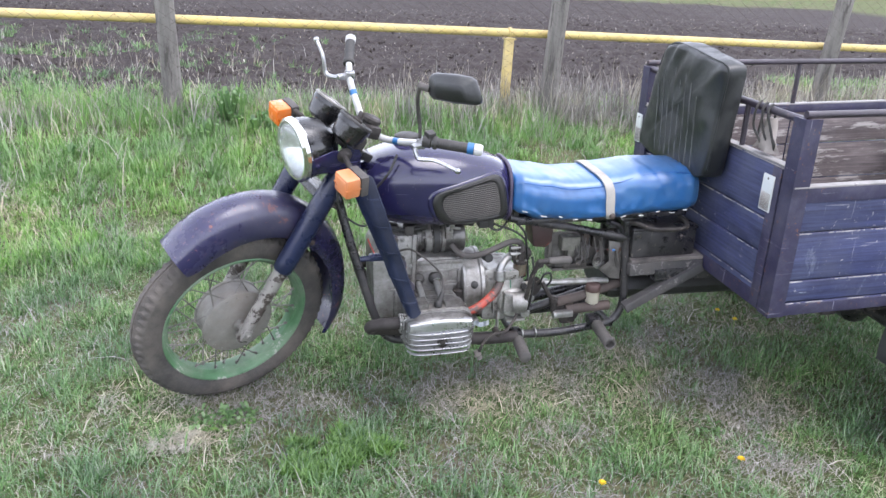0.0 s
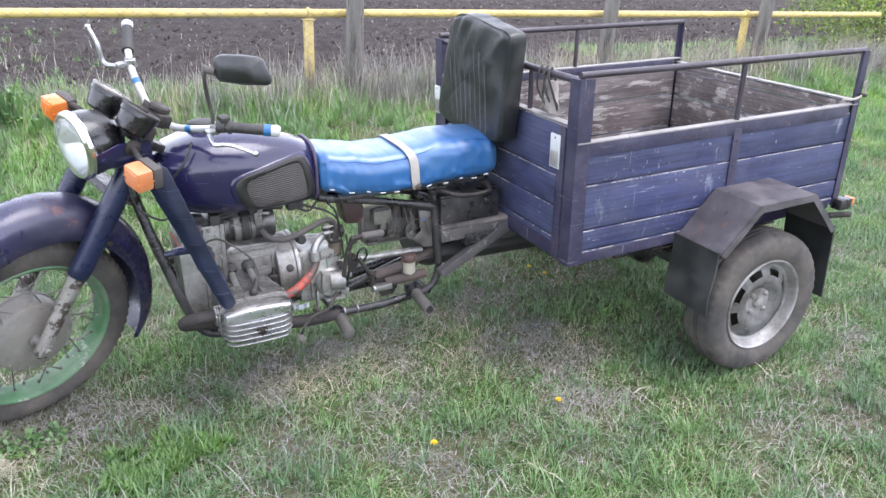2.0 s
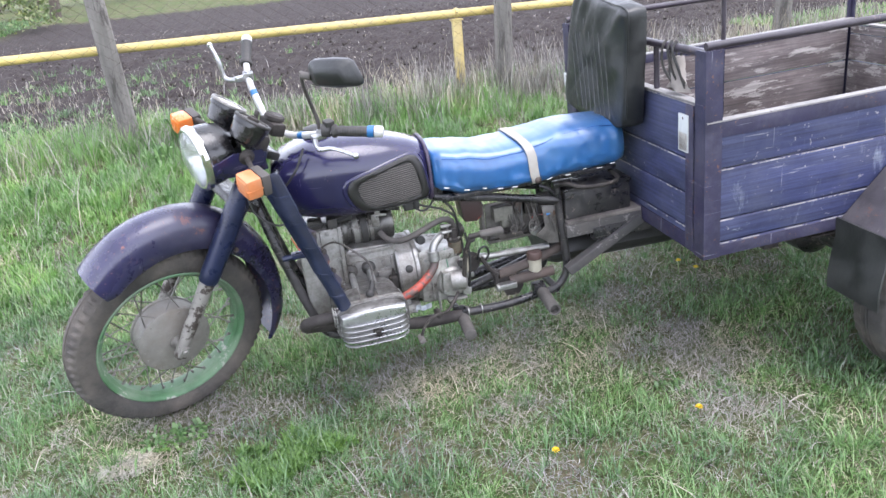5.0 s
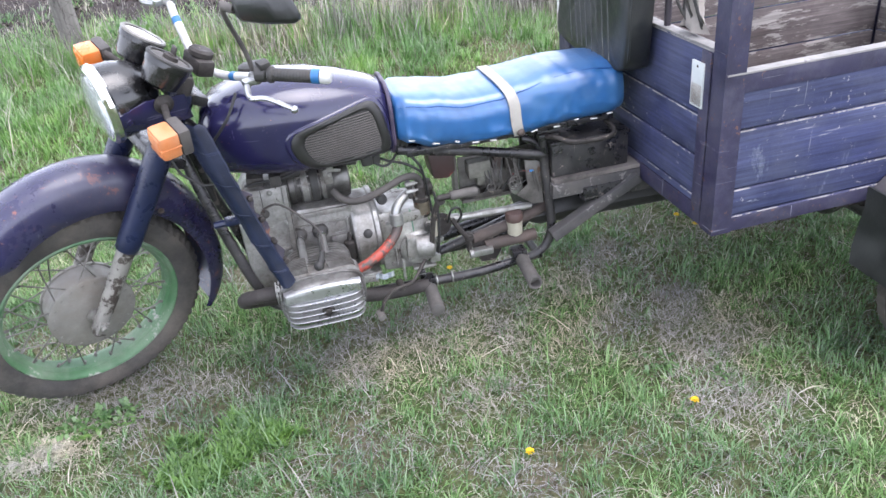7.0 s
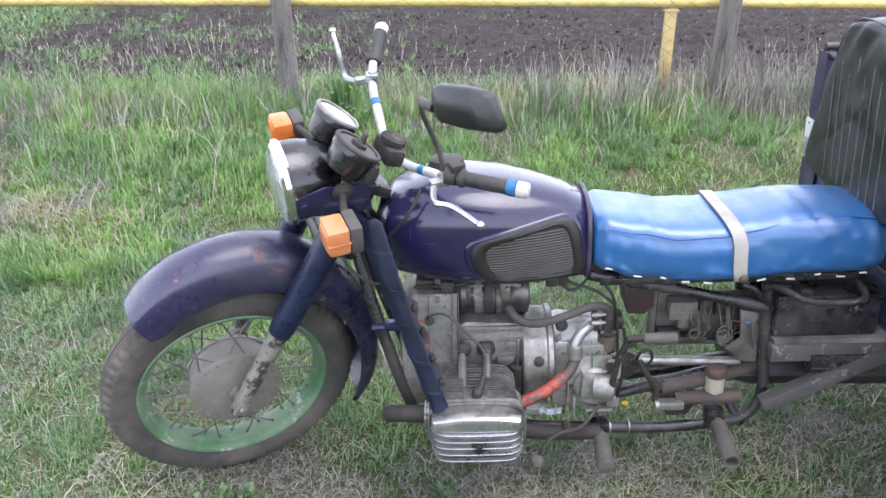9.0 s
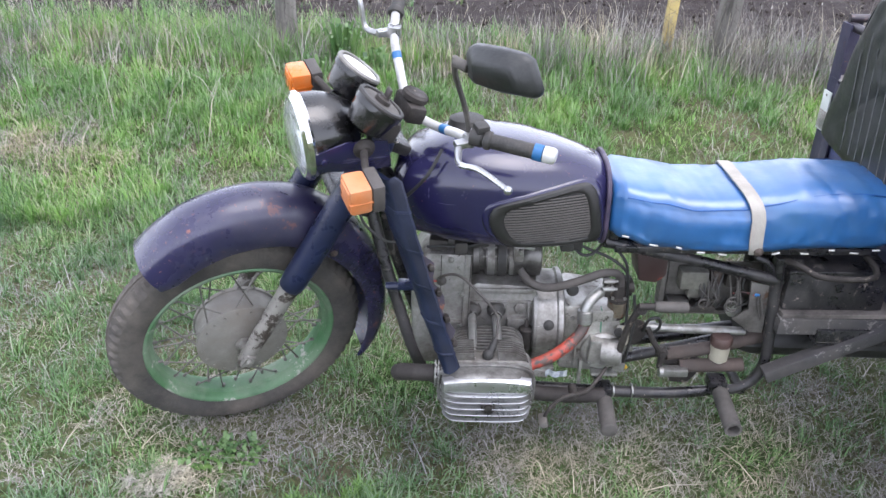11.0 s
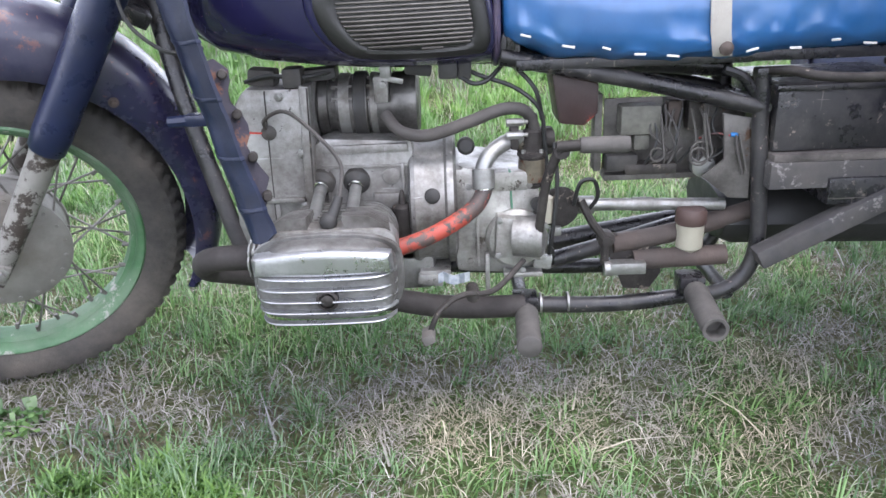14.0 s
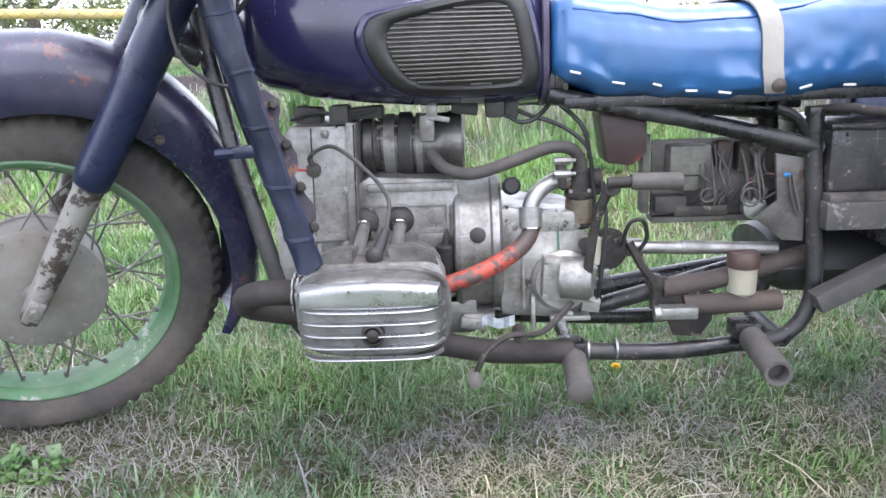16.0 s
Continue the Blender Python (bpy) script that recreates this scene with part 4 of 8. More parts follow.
def tank():
    bm = new_bm()
    rings(bm, [superring(x, 0, (lo + hi) / 2, w, (hi - lo) / 2, 3.5, 72, 2.7) for x, w, lo, hi in TANK])
    t = part("fuel_tank", bm, PAINT, trike, "glossy dark purple fuel tank with small scratches", sharp=60)
    bm = new_bm()
    ring = superring(0.158, 0, 0.850, 0.1165, 0.1105, 3.1, 40)
    tube(bm, ring + [ring[0]], 0.0065, 8, False)
    part("tank_seam", bm, LIP, t, "worn pinkish seam lip at the tank rear")
    bm = new_bm()
    lathe(bm, (-0.20, 0, 1.030), (0, 0, 1), [(0, 0.048), (0.010, 0.050), (0.018, 0.046), (0.030, 0.044), (0.034, 0.036), (0.035, 0)], 28)
    part("tank_cap", bm, RUBBER, t, "black filler cap")
    # knee pad: raised moulding, black pad and ribs lying on the tank side
    ol = [(-0.160, 0.866), (-0.155, 0.890), (-0.133, 0.906), (-0.04, 0.926), (0.042, 0.938), (0.074, 0.934), (0.092, 0.914), (0.103, 0.872), (0.112, 0.815), (0.108, 0.790), (0.090, 0.779), (0.0, 0.777), (-0.092, 0.783), (-0.126, 0.800), (-0.150, 0.834)]

    def side_y(x, z, side, off):
        for (x0, w0, l0, h0), (x1, w1, l1, h1) in zip(TANK, TANK[1:]):
            if x0 <= x <= x1:
                k = (x - x0) / (x1 - x0)
                w, lo, hi = w0 + (w1 - w0) * k, l0 + (l1 - l0) * k, h0 + (h1 - h0) * k
                s = min(0.98, abs((z - (lo + hi) / 2) / ((hi - lo) / 2)))
                q = 2.7 if z > (lo + hi) / 2 else 3.5
                return side * (w * (1 - s ** q) ** (1 / q) + off)
        return side * 0.12

    ol = [(px + 0.026, pz - 0.008) for px, pz in ol]
    cx, cz = 0.016, 0.847
    closed = [Vector((x, 0, z)) for x, z in ol]
    closed = spline([closed[-1]] + closed + closed[:2], 5)[5:-5]
    ol = [(v.x, v.z) for v in closed][:-1]
    for side in (-1, 1):
        bm = new_bm()
        loops = []
        for sc, off in ((1.20, -0.003), (1.165, 0.002), (1.12, 0.0045), (1.07, 0.0045), (1.02, 0.001)):
            loops.append([Vector((cx + (x - cx) * sc, side_y(cx + (x - cx) * sc, cz + (z - cz) * sc, side, off), cz + (z - cz) * sc)) for x, z in ol])
        rings(bm, loops, caps=False)
        pad = part("pad_frame", bm, PAINT, t, "raised moulding round the tank side grille")
        bm = new_bm()
        loops = []
        for sc, off in ((1.075, 0.000), (1.065, 0.007), (1.03, 0.011), (0.92, 0.012), (0.86, 0.009), (0.82, 0.004), (0.5, 0.004), (0.05, 0.004)):
            loops.append([Vector((cx + (x - cx) * sc, side_y(cx + (x - cx) * sc, cz + (z - cz) * sc, side, off), cz + (z - cz) * sc)) for x, z in ol])
        rings(bm, loops)
        part("knee_pad", bm, PADRUBBER, t, "black rubber grille panel")
        for k in range(18):
            z = 0.783 + k * 0.0073
            xs = []
            poly = [(cx + (px - cx) * 0.82, cz + (pz - cz) * 0.82) for px, pz in ol]
            for (ax, az), (bx, bz) in zip(poly, poly[1:] + poly[:1]):
                if (az - z) * (bz - z) < 0:
                    xs.append(ax + (bx - ax) * (z - az) / (bz - az))
            if len(xs) >= 2:
                x0, x1 = min(xs), max(xs)
                bm = new_bm()
                tube(bm, [(x0 + (x1 - x0) * j / 6, side_y(x0 + (x1 - x0) * j / 6, z, side, 0.006), z) for j in range(7)], 0.0021, 5, False)
                part("rib", bm, GRILLE, t)


tank()


SEAM = material("dark_blue_seam", (0.005, 0.055, 0.20), 0.5, vary=0.3)
SEAT = [(0.165, 0.085, 0.800, 0.900), (0.172, 0.115, 0.782, 0.922), (0.20, 0.138, 0.772, 0.930), (0.28, 0.146, 0.752, 0.918), (0.38, 0.150, 0.742, 0.902), (0.48, 0.150, 0.733, 0.903), (0.56, 0.150, 0.733, 0.915), (0.66, 0.150, 0.738, 0.928), (0.78, 0.150, 0.742, 0.930), (0.86, 0.146, 0.745, 0.922), (0.895, 0.130, 0.750, 0.905), (0.905, 0.10, 0.77, 0.88)]


def seat_sec(x):
    for a, b in zip(SEAT, SEAT[1:]):
        if a[0] <= x <= b[0]:
            k = (x - a[0]) / (b[0] - a[0])
            k = k * k * (3 - 2 * k)
            return [p + (q - p) * k for p, q in zip(a, b)][1:]
    return SEAT[-1][1:]


def seat_round(x):
    return 4.2 - 1.2 * smooth(0.35, 0.72, x)


def seat():
    bm = new_bm()
    loops = []
    n = 64
    xs = [0.165, 0.168, 0.172, 0.18] + [0.19 + 0.0075 * i for i in range(92)] + [0.885, 0.895, 0.901, 0.905]
    for x in sorted(set(xs)):
        w, lo, hi = seat_sec(min(0.9049, x))
        sec = superring(x, 0, (lo + hi) / 2, w, (hi - lo) / 2, seat_round(x), n)
        for v in sec:
            k = 0.003 * noise.noise(Vector((x * 14, v.y * 6, v.z * 9))) + 0.0012 * noise.noise(Vector((x * 48 + v.z * 30, v.y * 9, v.z * 8)))
            if v.z < lo + 0.02:
                v.z += 0.006 * noise.noise(Vector((x * 9, 2 if v.y > 0 else 5, 0))) + 0.002 * noise.noise(Vector((x * 50, 7, 0)))
            low = min(1.0, max(0.0, (hi - 0.02 - v.z) / 0.10))
            f = noise.noise(Vector((x * 11 + v.z * 24, 3 if v.y > 0 else 9, v.z * 9 - x * 5)))
            drop = hi - v.z
            roll = 1 - smooth(0.44, 0.60, x)
            k += roll * (0.0045 * math.exp(-((drop - 0.066) / 0.016) ** 2) - 0.002 * math.exp(-((drop - 0.042) / 0.010) ** 2))
            k -= 0.030 * low * max(0.0, 0.20 - abs(f)) + 0.002 * low * noise.noise(Vector((x * 40 - v.z * 25, 4, v.z * 12))) + 0.0012 * (1 - low) * abs(noise.noise(Vector((x * 14 - v.y * 20, v.y * 12, 2))))
            v += Vector((0, k * (1 if v.y > 0 else -1), k))
        loops.append(sec)
    rings(bm, loops)
    s = part("seat", bm, BLUE, trike, "long seat wrapped in shiny blue vinyl", sharp=70)
    for side in (-1, 1):
        bm = new_bm()
        pts = []
        for i in range(40):
            x = 0.185 + 0.70 * i / 39
            w, lo, hi = seat_sec(x)
            drop = 0.030 - 0.010 * smooth(0.5, 0.75, x)
            hh = (hi - lo) / 2
            pts.append((x, side * (w * (1 - ((hh - drop) / hh) ** seat_round(x)) ** (1 / seat_round(x)) - 0.0015), hi - drop + 0.002 * noise.noise(Vector((x * 12, 0, 0)))))
        tube(bm, pts, 0.002, 6, False)
        part("piping", bm, SEAM, s)
    # pale clips along the lower edge
    for side in (-1, 1):
        for i in range(11):
            x = 0.205 + 0.064 * i
            if 0.50 < x < 0.56:
                continue
            w, lo, hi = seat_sec(x)
            bm = new_bm()
            rot = Matrix.Rotation(radians((14, 10, 16, 3, 8, -6, -14, 2, -3, 4, -2)[i]), 4, "Y")
            up = (0.024, 0.026, 0.020, 0.018, 0.022, 0.02, 0.026, 0.022, 0.025, 0.022, 0.024)[i]
            box(bm, (x + 0.009 * math.sin(i * 7.3), side * (w + 0.0006), lo + up + 0.004 * math.sin(i * 4.1)), (0.019 + 0.004 * math.sin(i * 2.2), 0.003, 0.0040), 0.001, rot)
            part("staple", bm, STAPLE, s)
    # belt round the seat
    bm = new_bm()
    o_loops = []
    for k in range(25):
        a = radians(-38 + 256 * k / 24)
        c, sn = math.cos(a), math.sin(a)
        xc = 0.528 - 0.022 * sn
        w, lo, hi = seat_sec(xc)
        row = []
        for dx, off in ((-0.017, 0.0015), (0.017, 0.0015), (0.017, 0.0055), (-0.017, 0.0055)):
            e = 2 / 4.2
            row.append(Vector((xc + dx, (w + off) * math.copysign(abs(c) ** e, c), (lo + hi) / 2 + ((hi - lo) / 2 + off) * math.copysign(abs(sn) ** e, sn))))
        o_loops.append(row)
    rings(bm, o_loops)
    belt = part("seat_strap", bm, STRAP, s, "beige webbing strap over the seat")
    bm = new_bm()
    lathe(bm, (0.543, -0.150, 0.762), (0, -1, 0), [(0, 0.012), (0.003, 0.012), (0.008, 0.006), (0.009, 0)], 14)
    part("rivet", bm, RUST, belt)
    bm = new_bm()
    box(bm, (0.53, 0, 0.742), (0.68, 0.22, 0.02), 0.005)
    part("seat_base", bm, BLACK, s)


seat()


# ---- engine ----
def cylinder_head(side):
    """One finned cylinder with its rocker cover, pointing out to a side."""
    cx, cz = -0.137, 0.434
    bm = new_bm()
    cyl(bm, (cx, 0.07 * side, cz), (cx, 0.26 * side, cz), 0.052, n=24)
    ob = part("cylinder", bm, ALU, trike, "dirty finned aluminium cylinder")
    for k in range(9):
        bm = new_bm()
        y = (0.125 + 0.0145 * k) * side
        prism(bm, [(cx + x, cz + z) for x, z in rounded(0.205, 0.155 if k > 3 else 0.148, 0.05, 4)], 1, y - 0.002, y + 0.002)
        part("fin", bm, ALU, ob)
    bm = new_bm()
    prism(bm, [(cx + x, cz + 0.004 + z) for x, z in rounded(0.225, 0.148, 0.03, 4)], 1, 0.245 * side, 0.292 * side, 0.002)
    part("head", bm, ALU, ob, "finned cylinder head")
    for k in range(7):
        y = (0.212 + 0.0118 * k) * side
        sh = 0.0014 * (6 - k)
        for poly in ([(-0.112 + sh, 0.05), (-0.030, 0.05), (-0.034, 0.099 - sh), (-0.078 + sh, 0.097 - sh), (-0.104 + sh, 0.078)], [(0.112 - sh, 0.05), (0.034, 0.05), (0.026, 0.101 - sh), (0.070 - sh, 0.099 - sh), (0.104 - sh, 0.078)]):
            bm = new_bm()
            prism(bm, [(cx - 0.004 + px, cz + pz) for px, pz in poly], 1, y - 0.0019, y + 0.0019)
            part("fin", bm, FIN, ob)
    # ribbed cover: gasket flange, bowed shell with a smooth upper panel, ribs wrapping round its sides
    def bowed(k, hw=0.121):
        out = []
        for i in range(48):
            q = 2 * math.pi * i / 48
            c, sn = math.cos(q), math.sin(q)
            u = math.copysign(abs(c) ** 0.42, c)
            v = math.copysign(abs(sn) ** 0.42, sn)
            x = hw * u * (1.0 if v > 0 else 1 - 0.045 * v * v)
            z = (0.072 if v > 0 else 0.068) * v * (1 - 0.14 * u * u if v > 0 else 1 - 0.05 * u * u)
            out.append((x * k, z * k))
        return out

    kx = cx - 0.006

    def shell(prof):
        return [[Vector((kx + x, y * side, cz + z)) for x, z in bowed(k)] for y, k in prof]

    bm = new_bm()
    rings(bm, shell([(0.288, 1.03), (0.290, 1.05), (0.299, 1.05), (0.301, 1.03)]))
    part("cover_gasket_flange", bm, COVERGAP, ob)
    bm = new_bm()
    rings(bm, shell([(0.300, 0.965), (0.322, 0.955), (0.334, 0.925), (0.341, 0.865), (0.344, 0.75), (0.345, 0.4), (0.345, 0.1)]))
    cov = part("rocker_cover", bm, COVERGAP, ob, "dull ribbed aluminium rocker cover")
    # smooth upper panel
    bm = new_bm()
    top = []
    for y, g in ((0.326, 0.0), (0.343, 0.0015), (0.3485, 0.005), (0.350, 0.010), (0.350, 0.016)):
        ring = []
        for i in range(17):
            u = i / 8 - 1
            ring.append(Vector((kx + (0.112 - g) * u, y * side, cz + 0.064 - g - 0.009 * u * u)))
        for i in range(17):
            u = 1 - i / 8
            ring.append(Vector((kx + (0.114 - g) * u, y * side, cz + 0.0165 + g * 0.8 + 0.004 * u * u)))
        top.append(ring)
    rings(bm, top)
    part("cover_panel", bm, COVER, cov)
    for k in range(5):
        bm = new_bm()
        z = -0.0625 + 0.0195 * k
        hw = 0.117 - (0.004 if k == 0 else 0)
        loops = []
        for t in range(25):
            u = t / 12 - 1
            xx = kx + hw * u
            yy = 0.3565 - 0.036 * abs(u) ** 9
            zz = cz + z + 0.004 * u * u * (1 if k == 4 else 0.6) - 0.003 * abs(u) ** 12
            loops.append([Vector((xx, (yy - 0.012) * side, zz - 0.0042)), Vector((xx, (yy - 0.001) * side, zz - 0.0016)), Vector((xx, yy * side, zz)), Vector((xx, (yy - 0.001) * side, zz + 0.0012)), Vector((xx, (yy - 0.012) * side, zz + 0.0030))])
        rings(bm, loops)
        part("rib", bm, COVER, cov)
    bm = new_bm()
    lathe(bm, (cx - 0.002, 0.338 * side, cz - 0.021), (0, side, 0), [(0, 0.0185), (0.016, 0.0185), (0.018, 0.014), (0.010, 0.013), (0.010, 0.0105), (0.018, 0.010), (0.020, 0)], 20)
    part("cover_nut", bm, GREASE, ob)
    for dx in (-0.040, 0.026):
        bm = new_bm()
        tube(bm, [(cx + dx, 0.075 * side, 0.538), (cx + dx, 0.235 * side, 0.497)], 0.0115, 12, False)
        part("pushrod_tube", bm, STEEL, ob)
        bm = new_bm()
        lathe(bm, (cx + dx, 0.084 * side, 0.539), (0, side, -0.25), [(-0.02, 0.024), (0.004, 0.026), (0.010, 0.025), (0.014, 0.019), (0.020, 0.0145)], 18)
        part("grommet", bm, RUBBER, ob)
        bm = new_bm()
        lathe(bm, (cx + dx, 0.108 * side, 0.533), (0, side, -0.25), [(-0.004, 0.0120), (-0.003, 0.0145), (0.003, 0.0145), (0.004, 0.0120)], 18, caps=False)
        part("clip_ring", bm, CHROME, ob)
    for j in range(4):
        bm = new_bm()
        z = cz - 0.03 + 0.02 * j
        cyl(bm, (cx - 0.115, 0.27 * side, z), (cx - 0.134, 0.27 * side, z), 0.006, n=6)
        part("stud", bm, STEEL, ob)
    return ob


# cover shell and flange: darker base than panel and ribs, plus random dirt
COVERGAP = material("dark_cover_aluminium", (0.20, 0.198, 0.192), 0.5, 0.7, vary=0.25, vscale=14, dirt=(0.07, 0.064, 0.058), dirt_at=0.54, grain=120, bump=0.15)
GEARCASE = material("grimy_gearbox_casting", (0.37, 0.362, 0.34), 0.42, 0.65, vary=0.3, vscale=13, wear=(0.075, 0.063, 0.052), wear_at=0.60, wear_scale=15, dirt=(0.12, 0.105, 0.09), dirt_at=0.54, grain=130, bump=0.25)
FIN = material("dusty_fins", (0.19, 0.184, 0.175), 0.5, 0.6, vary=0.3, vscale=14, dirt=(0.07, 0.062, 0.055), dirt_at=0.52, grain=120, bump=0.2)
GENBODY = material("oily_generator_case", (0.13, 0.125, 0.118), 0.38, 0.7, vary=0.4, vscale=18, dirt=(0.035, 0.031, 0.028), dirt_at=0.55, grain=90, bump=0.25)


cyl_l = cylinder_head(-1)
cyl_r = cylinder_head(1)


def engine():
    bm = new_bm()
    # crankcase
    prism(bm, [(-0.205, 0.385), (0.0, 0.36), (0.0, 0.612), (-0.165, 0.622), (-0.205, 0.60)], 1, -0.085, 0.085, 0.012)
    box(bm, (-0.10, 0, 0.355), (0.26, 0.17, 0.10), 0.02)
    box(bm, (-0.09, -0.086, 0.600), (0.16, 0.012, 0.016), 0.004)
    e = part("crankcase", bm, ALU, trike, "grey cast aluminium engine block, oily and dusty")
    bm = new_bm()
    prism(bm, [(-0.345, 0.42), (-0.325, 0.37), (-0.20, 0.36), (-0.185, 0.72), (-0.30, 0.722), (-0.345, 0.66)], 1, -0.105, 0.105, 0.016)
    part("timing_cover", bm, ALU, e, "cast timing cover")
    bm = new_bm()
    prism(bm, [(-0.212, 0.36), (-0.192, 0.36), (-0.180, 0.722), (-0.198, 0.724)], 1, -0.112, 0.112, 0.003)
    box(bm, (-0.245, -0.108, 0.512), (0.075, 0.012, 0.010), 0.003)
    box(bm, (-0.262, -0.104, 0.44), (0.010, 0.010, 0.13), 0.003)
    part("cover_flange", bm, ALU, e)
    bm = new_bm()
    prism(bm, [(-0.1965, 0.36), (-0.1935, 0.36), (-0.1815, 0.72), (-0.1845, 0.72)], 1, -0.1135, 0.1135)
    prism(bm, [(-0.2725, 0.37), (-0.2705, 0.37), (-0.2605, 0.716), (-0.2625, 0.716)], 1, -0.1065, 0.1065)
    part("cover_joint", bm, GREASE, e)
    for x, z in ((-0.236, 0.705), (-0.214, 0.40), (-0.210, 0.50), (-0.205, 0.60), (-0.325, 0.64)):
        bm = new_bm()
        lathe(bm, (x, -0.104, z), (0, -1, 0), [(0, 0.0085), (0.006, 0.0085), (0.007, 0.005), (0.010, 0.0045), (0.011, 0)], 6)
        part("cover_bolt", bm, STEEL, e)
    # raised step and web lines on the block side
    bm = new_bm()
    for c, d in (((-0.095, -0.087, 0.566), (0.165, 0.008, 0.005)), ((-0.165, -0.088, 0.50), (0.006, 0.010, 0.13)), ((-0.022, -0.088, 0.52), (0.006, 0.010, 0.10)), ((-0.05, -0.089, 0.498), (0.06, 0.012, 0.030))):
        bm = new_bm()
        box(bm, c, d, 0.002)
        part("web", bm, ALU, e)
    # clutch housing
    bm = new_bm()
    lathe(bm, (0, 0, 0.475), (1, 0, 0), [(-0.012, 0.128), (-0.008, 0.134), (0.0, 0.136), (0.012, 0.130), (0.055, 0.128), (0.06, 0.134), (0.072, 0.134), (0.078, 0.12)], 40)
    part("clutch_housing", bm, ALU, e)
    bm = new_bm()
    lathe(bm, (0.032, -0.118, 0.512), (0, -1, 0.22), [(0, 0.015), (0.008, 0.0145), (0.011, 0.011), (0.012, 0)], 18)
    part("rubber_plug", bm, RUBBER, e)
    # gearbox
    bm = new_bm()
    prism(bm, [(0.07, 0.345), (0.20, 0.335), (0.238, 0.36), (0.238, 0.50), (0.215, 0.545), (0.10, 0.555), (0.07, 0.56)], 1, -0.095, 0.095, 0.018)
    lathe(bm, (0.190, -0.05, 0.415), (0, -1, 0), [(0, 0.062), (0.055, 0.060), (0.062, 0.052), (0.064, 0)], 28)
    prism(bm, [(0.145, 0.385), (0.242, 0.375), (0.248, 0.455), (0.150, 0.470)], 1, -0.128, -0.08, 0.010)
    part("gearbox", bm, GEARCASE, e, "cast gearbox with side cover")
    for x, y, z in ((0.10, -0.094, 0.37), (0.10, -0.094, 0.52), (0.215, -0.094, 0.52), (0.152, -0.127, 0.392), (0.238, -0.127, 0.385), (0.242, -0.127, 0.447), (0.156, -0.127, 0.462), (0.20, -0.114, 0.355)):
        bm = new_bm()
        lathe(bm, (x, y, z), (0, -1, 0), [(0, 0.0065), (0.005, 0.0065), (0.006, 0.0)], 6)
        part("cover_bolt", bm, STEEL, e)
    bm = new_bm()
    prism(bm, [(0.186, 0.345), (0.190, 0.345), (0.180, 0.548), (0.176, 0.548)], 1, -0.0975, 0.0975)
    part("gasket", bm, GASKET, e)
    bm = new_bm()
    box(bm, (0.165, -0.075, 0.528), (0.10, 0.05, 0.040), 0.010)
    box(bm, (0.115, -0.098, 0.43), (0.006, 0.012, 0.14), 0.002)
    box(bm, (0.20, -0.11, 0.348), (0.075, 0.03, 0.010), 0.003)
    box(bm, (0.132, -0.105, 0.35), (0.008, 0.02, 0.08), 0.002)
    lathe(bm, (0.236, -0.105, 0.485), (1, -0.3, 0), [(-0.012, 0.016), (0.012, 0.016), (0.014, 0.010), (0.015, 0)], 14)
    part("gearbox_ribs", bm, GEARCASE, e)
    bm = new_bm()
    lathe(bm, (0.228, -0.112, 0.488), (0, -1, 0), [(0, 0.013), (0.012, 0.012), (0.013, 0)], 14)
    part("speedo_plug", bm, RUBBER, e)
    bm = new_bm()
    lathe(bm, (0.215, -0.118, 0.425), (1, -0.25, 0), [(-0.03, 0.040), (0.018, 0.040), (0.026, 0.034), (0.028, 0.02), (0.030, 0)], 24)
    part("end_cap", bm, ALU, e, "bright cast gearbox end cap")
    bm = new_bm()
    box(bm, (0.238, -0.115, 0.372), (0.034, 0.018, 0.026), 0.003, Matrix.Rotation(radians(8), 4, "Y"))
    part("speedo_bracket", bm, STEEL, e)
    bm = new_bm()
    box(bm, (0.262, -0.108, 0.43), (0.024, 0.012, 0.018), 0.003)
    part("cable_nut", bm, STEEL, e)
    bm = new_bm()
    box(bm, (0.03, -0.05, 0.345), (0.06, 0.10, 0.016), 0.003)
    box(bm, (0.02, -0.10, 0.335), (0.05, 0.012, 0.022), 0.003, Matrix.Rotation(radians(8), 4, "Y"))
    part("sump_flange", bm, GEARCASE, e)
    # generator on top
    bm = new_bm()
    lathe(bm, (0, 0.0, 0.668), (1, 0, 0), [(-0.182, 0.0), (-0.182, 0.050), (-0.176, 0.056), (-0.160, 0.057), (-0.158, 0.049), (-0.145, 0.049), (-0.143, 0.058), (-0.112, 0.058), (-0.110, 0.061), (-0.085, 0.061), (-0.083, 0.053), (-0.068, 0.053), (-0.066, 0.059), (-0.02, 0.059), (-0.015, 0.062), (0.008, 0.060), (0.012, 0.05), (0.012, 0)], 32)
    g = part("generator", bm, GENBODY, e, "oily round generator")
    for h, r, w in ((-0.128, 0.0605, 0.010), (-0.098, 0.063, 0.011), (-0.072, 0.0605, 0.006)):
        bm = new_bm()
        lathe(bm, (0, 0, 0.668), (1, 0, 0), [(h - w, r - 0.003), (h - w, r), (h + w, r), (h + w, r - 0.003)], 32, caps=False)
        part("band", bm, RUBBER if r > 0.062 else STEEL, g)
    for k, a in enumerate((200, 225, 250)):
        bm = new_bm()
        cyl(bm, (-0.150, 0.055 * math.sin(radians(a)), 0.668 - 0.055 * math.cos(radians(a))), (-0.062, 0.055 * math.sin(radians(a)), 0.668 - 0.055 * math.cos(radians(a))), 0.004, n=6)
        part("tie_bolt", bm, STEEL, g)
    bm = new_bm()
    box(bm, (-0.055, -0.055, 0.704), (0.028, 0.03, 0.050), 0.006)
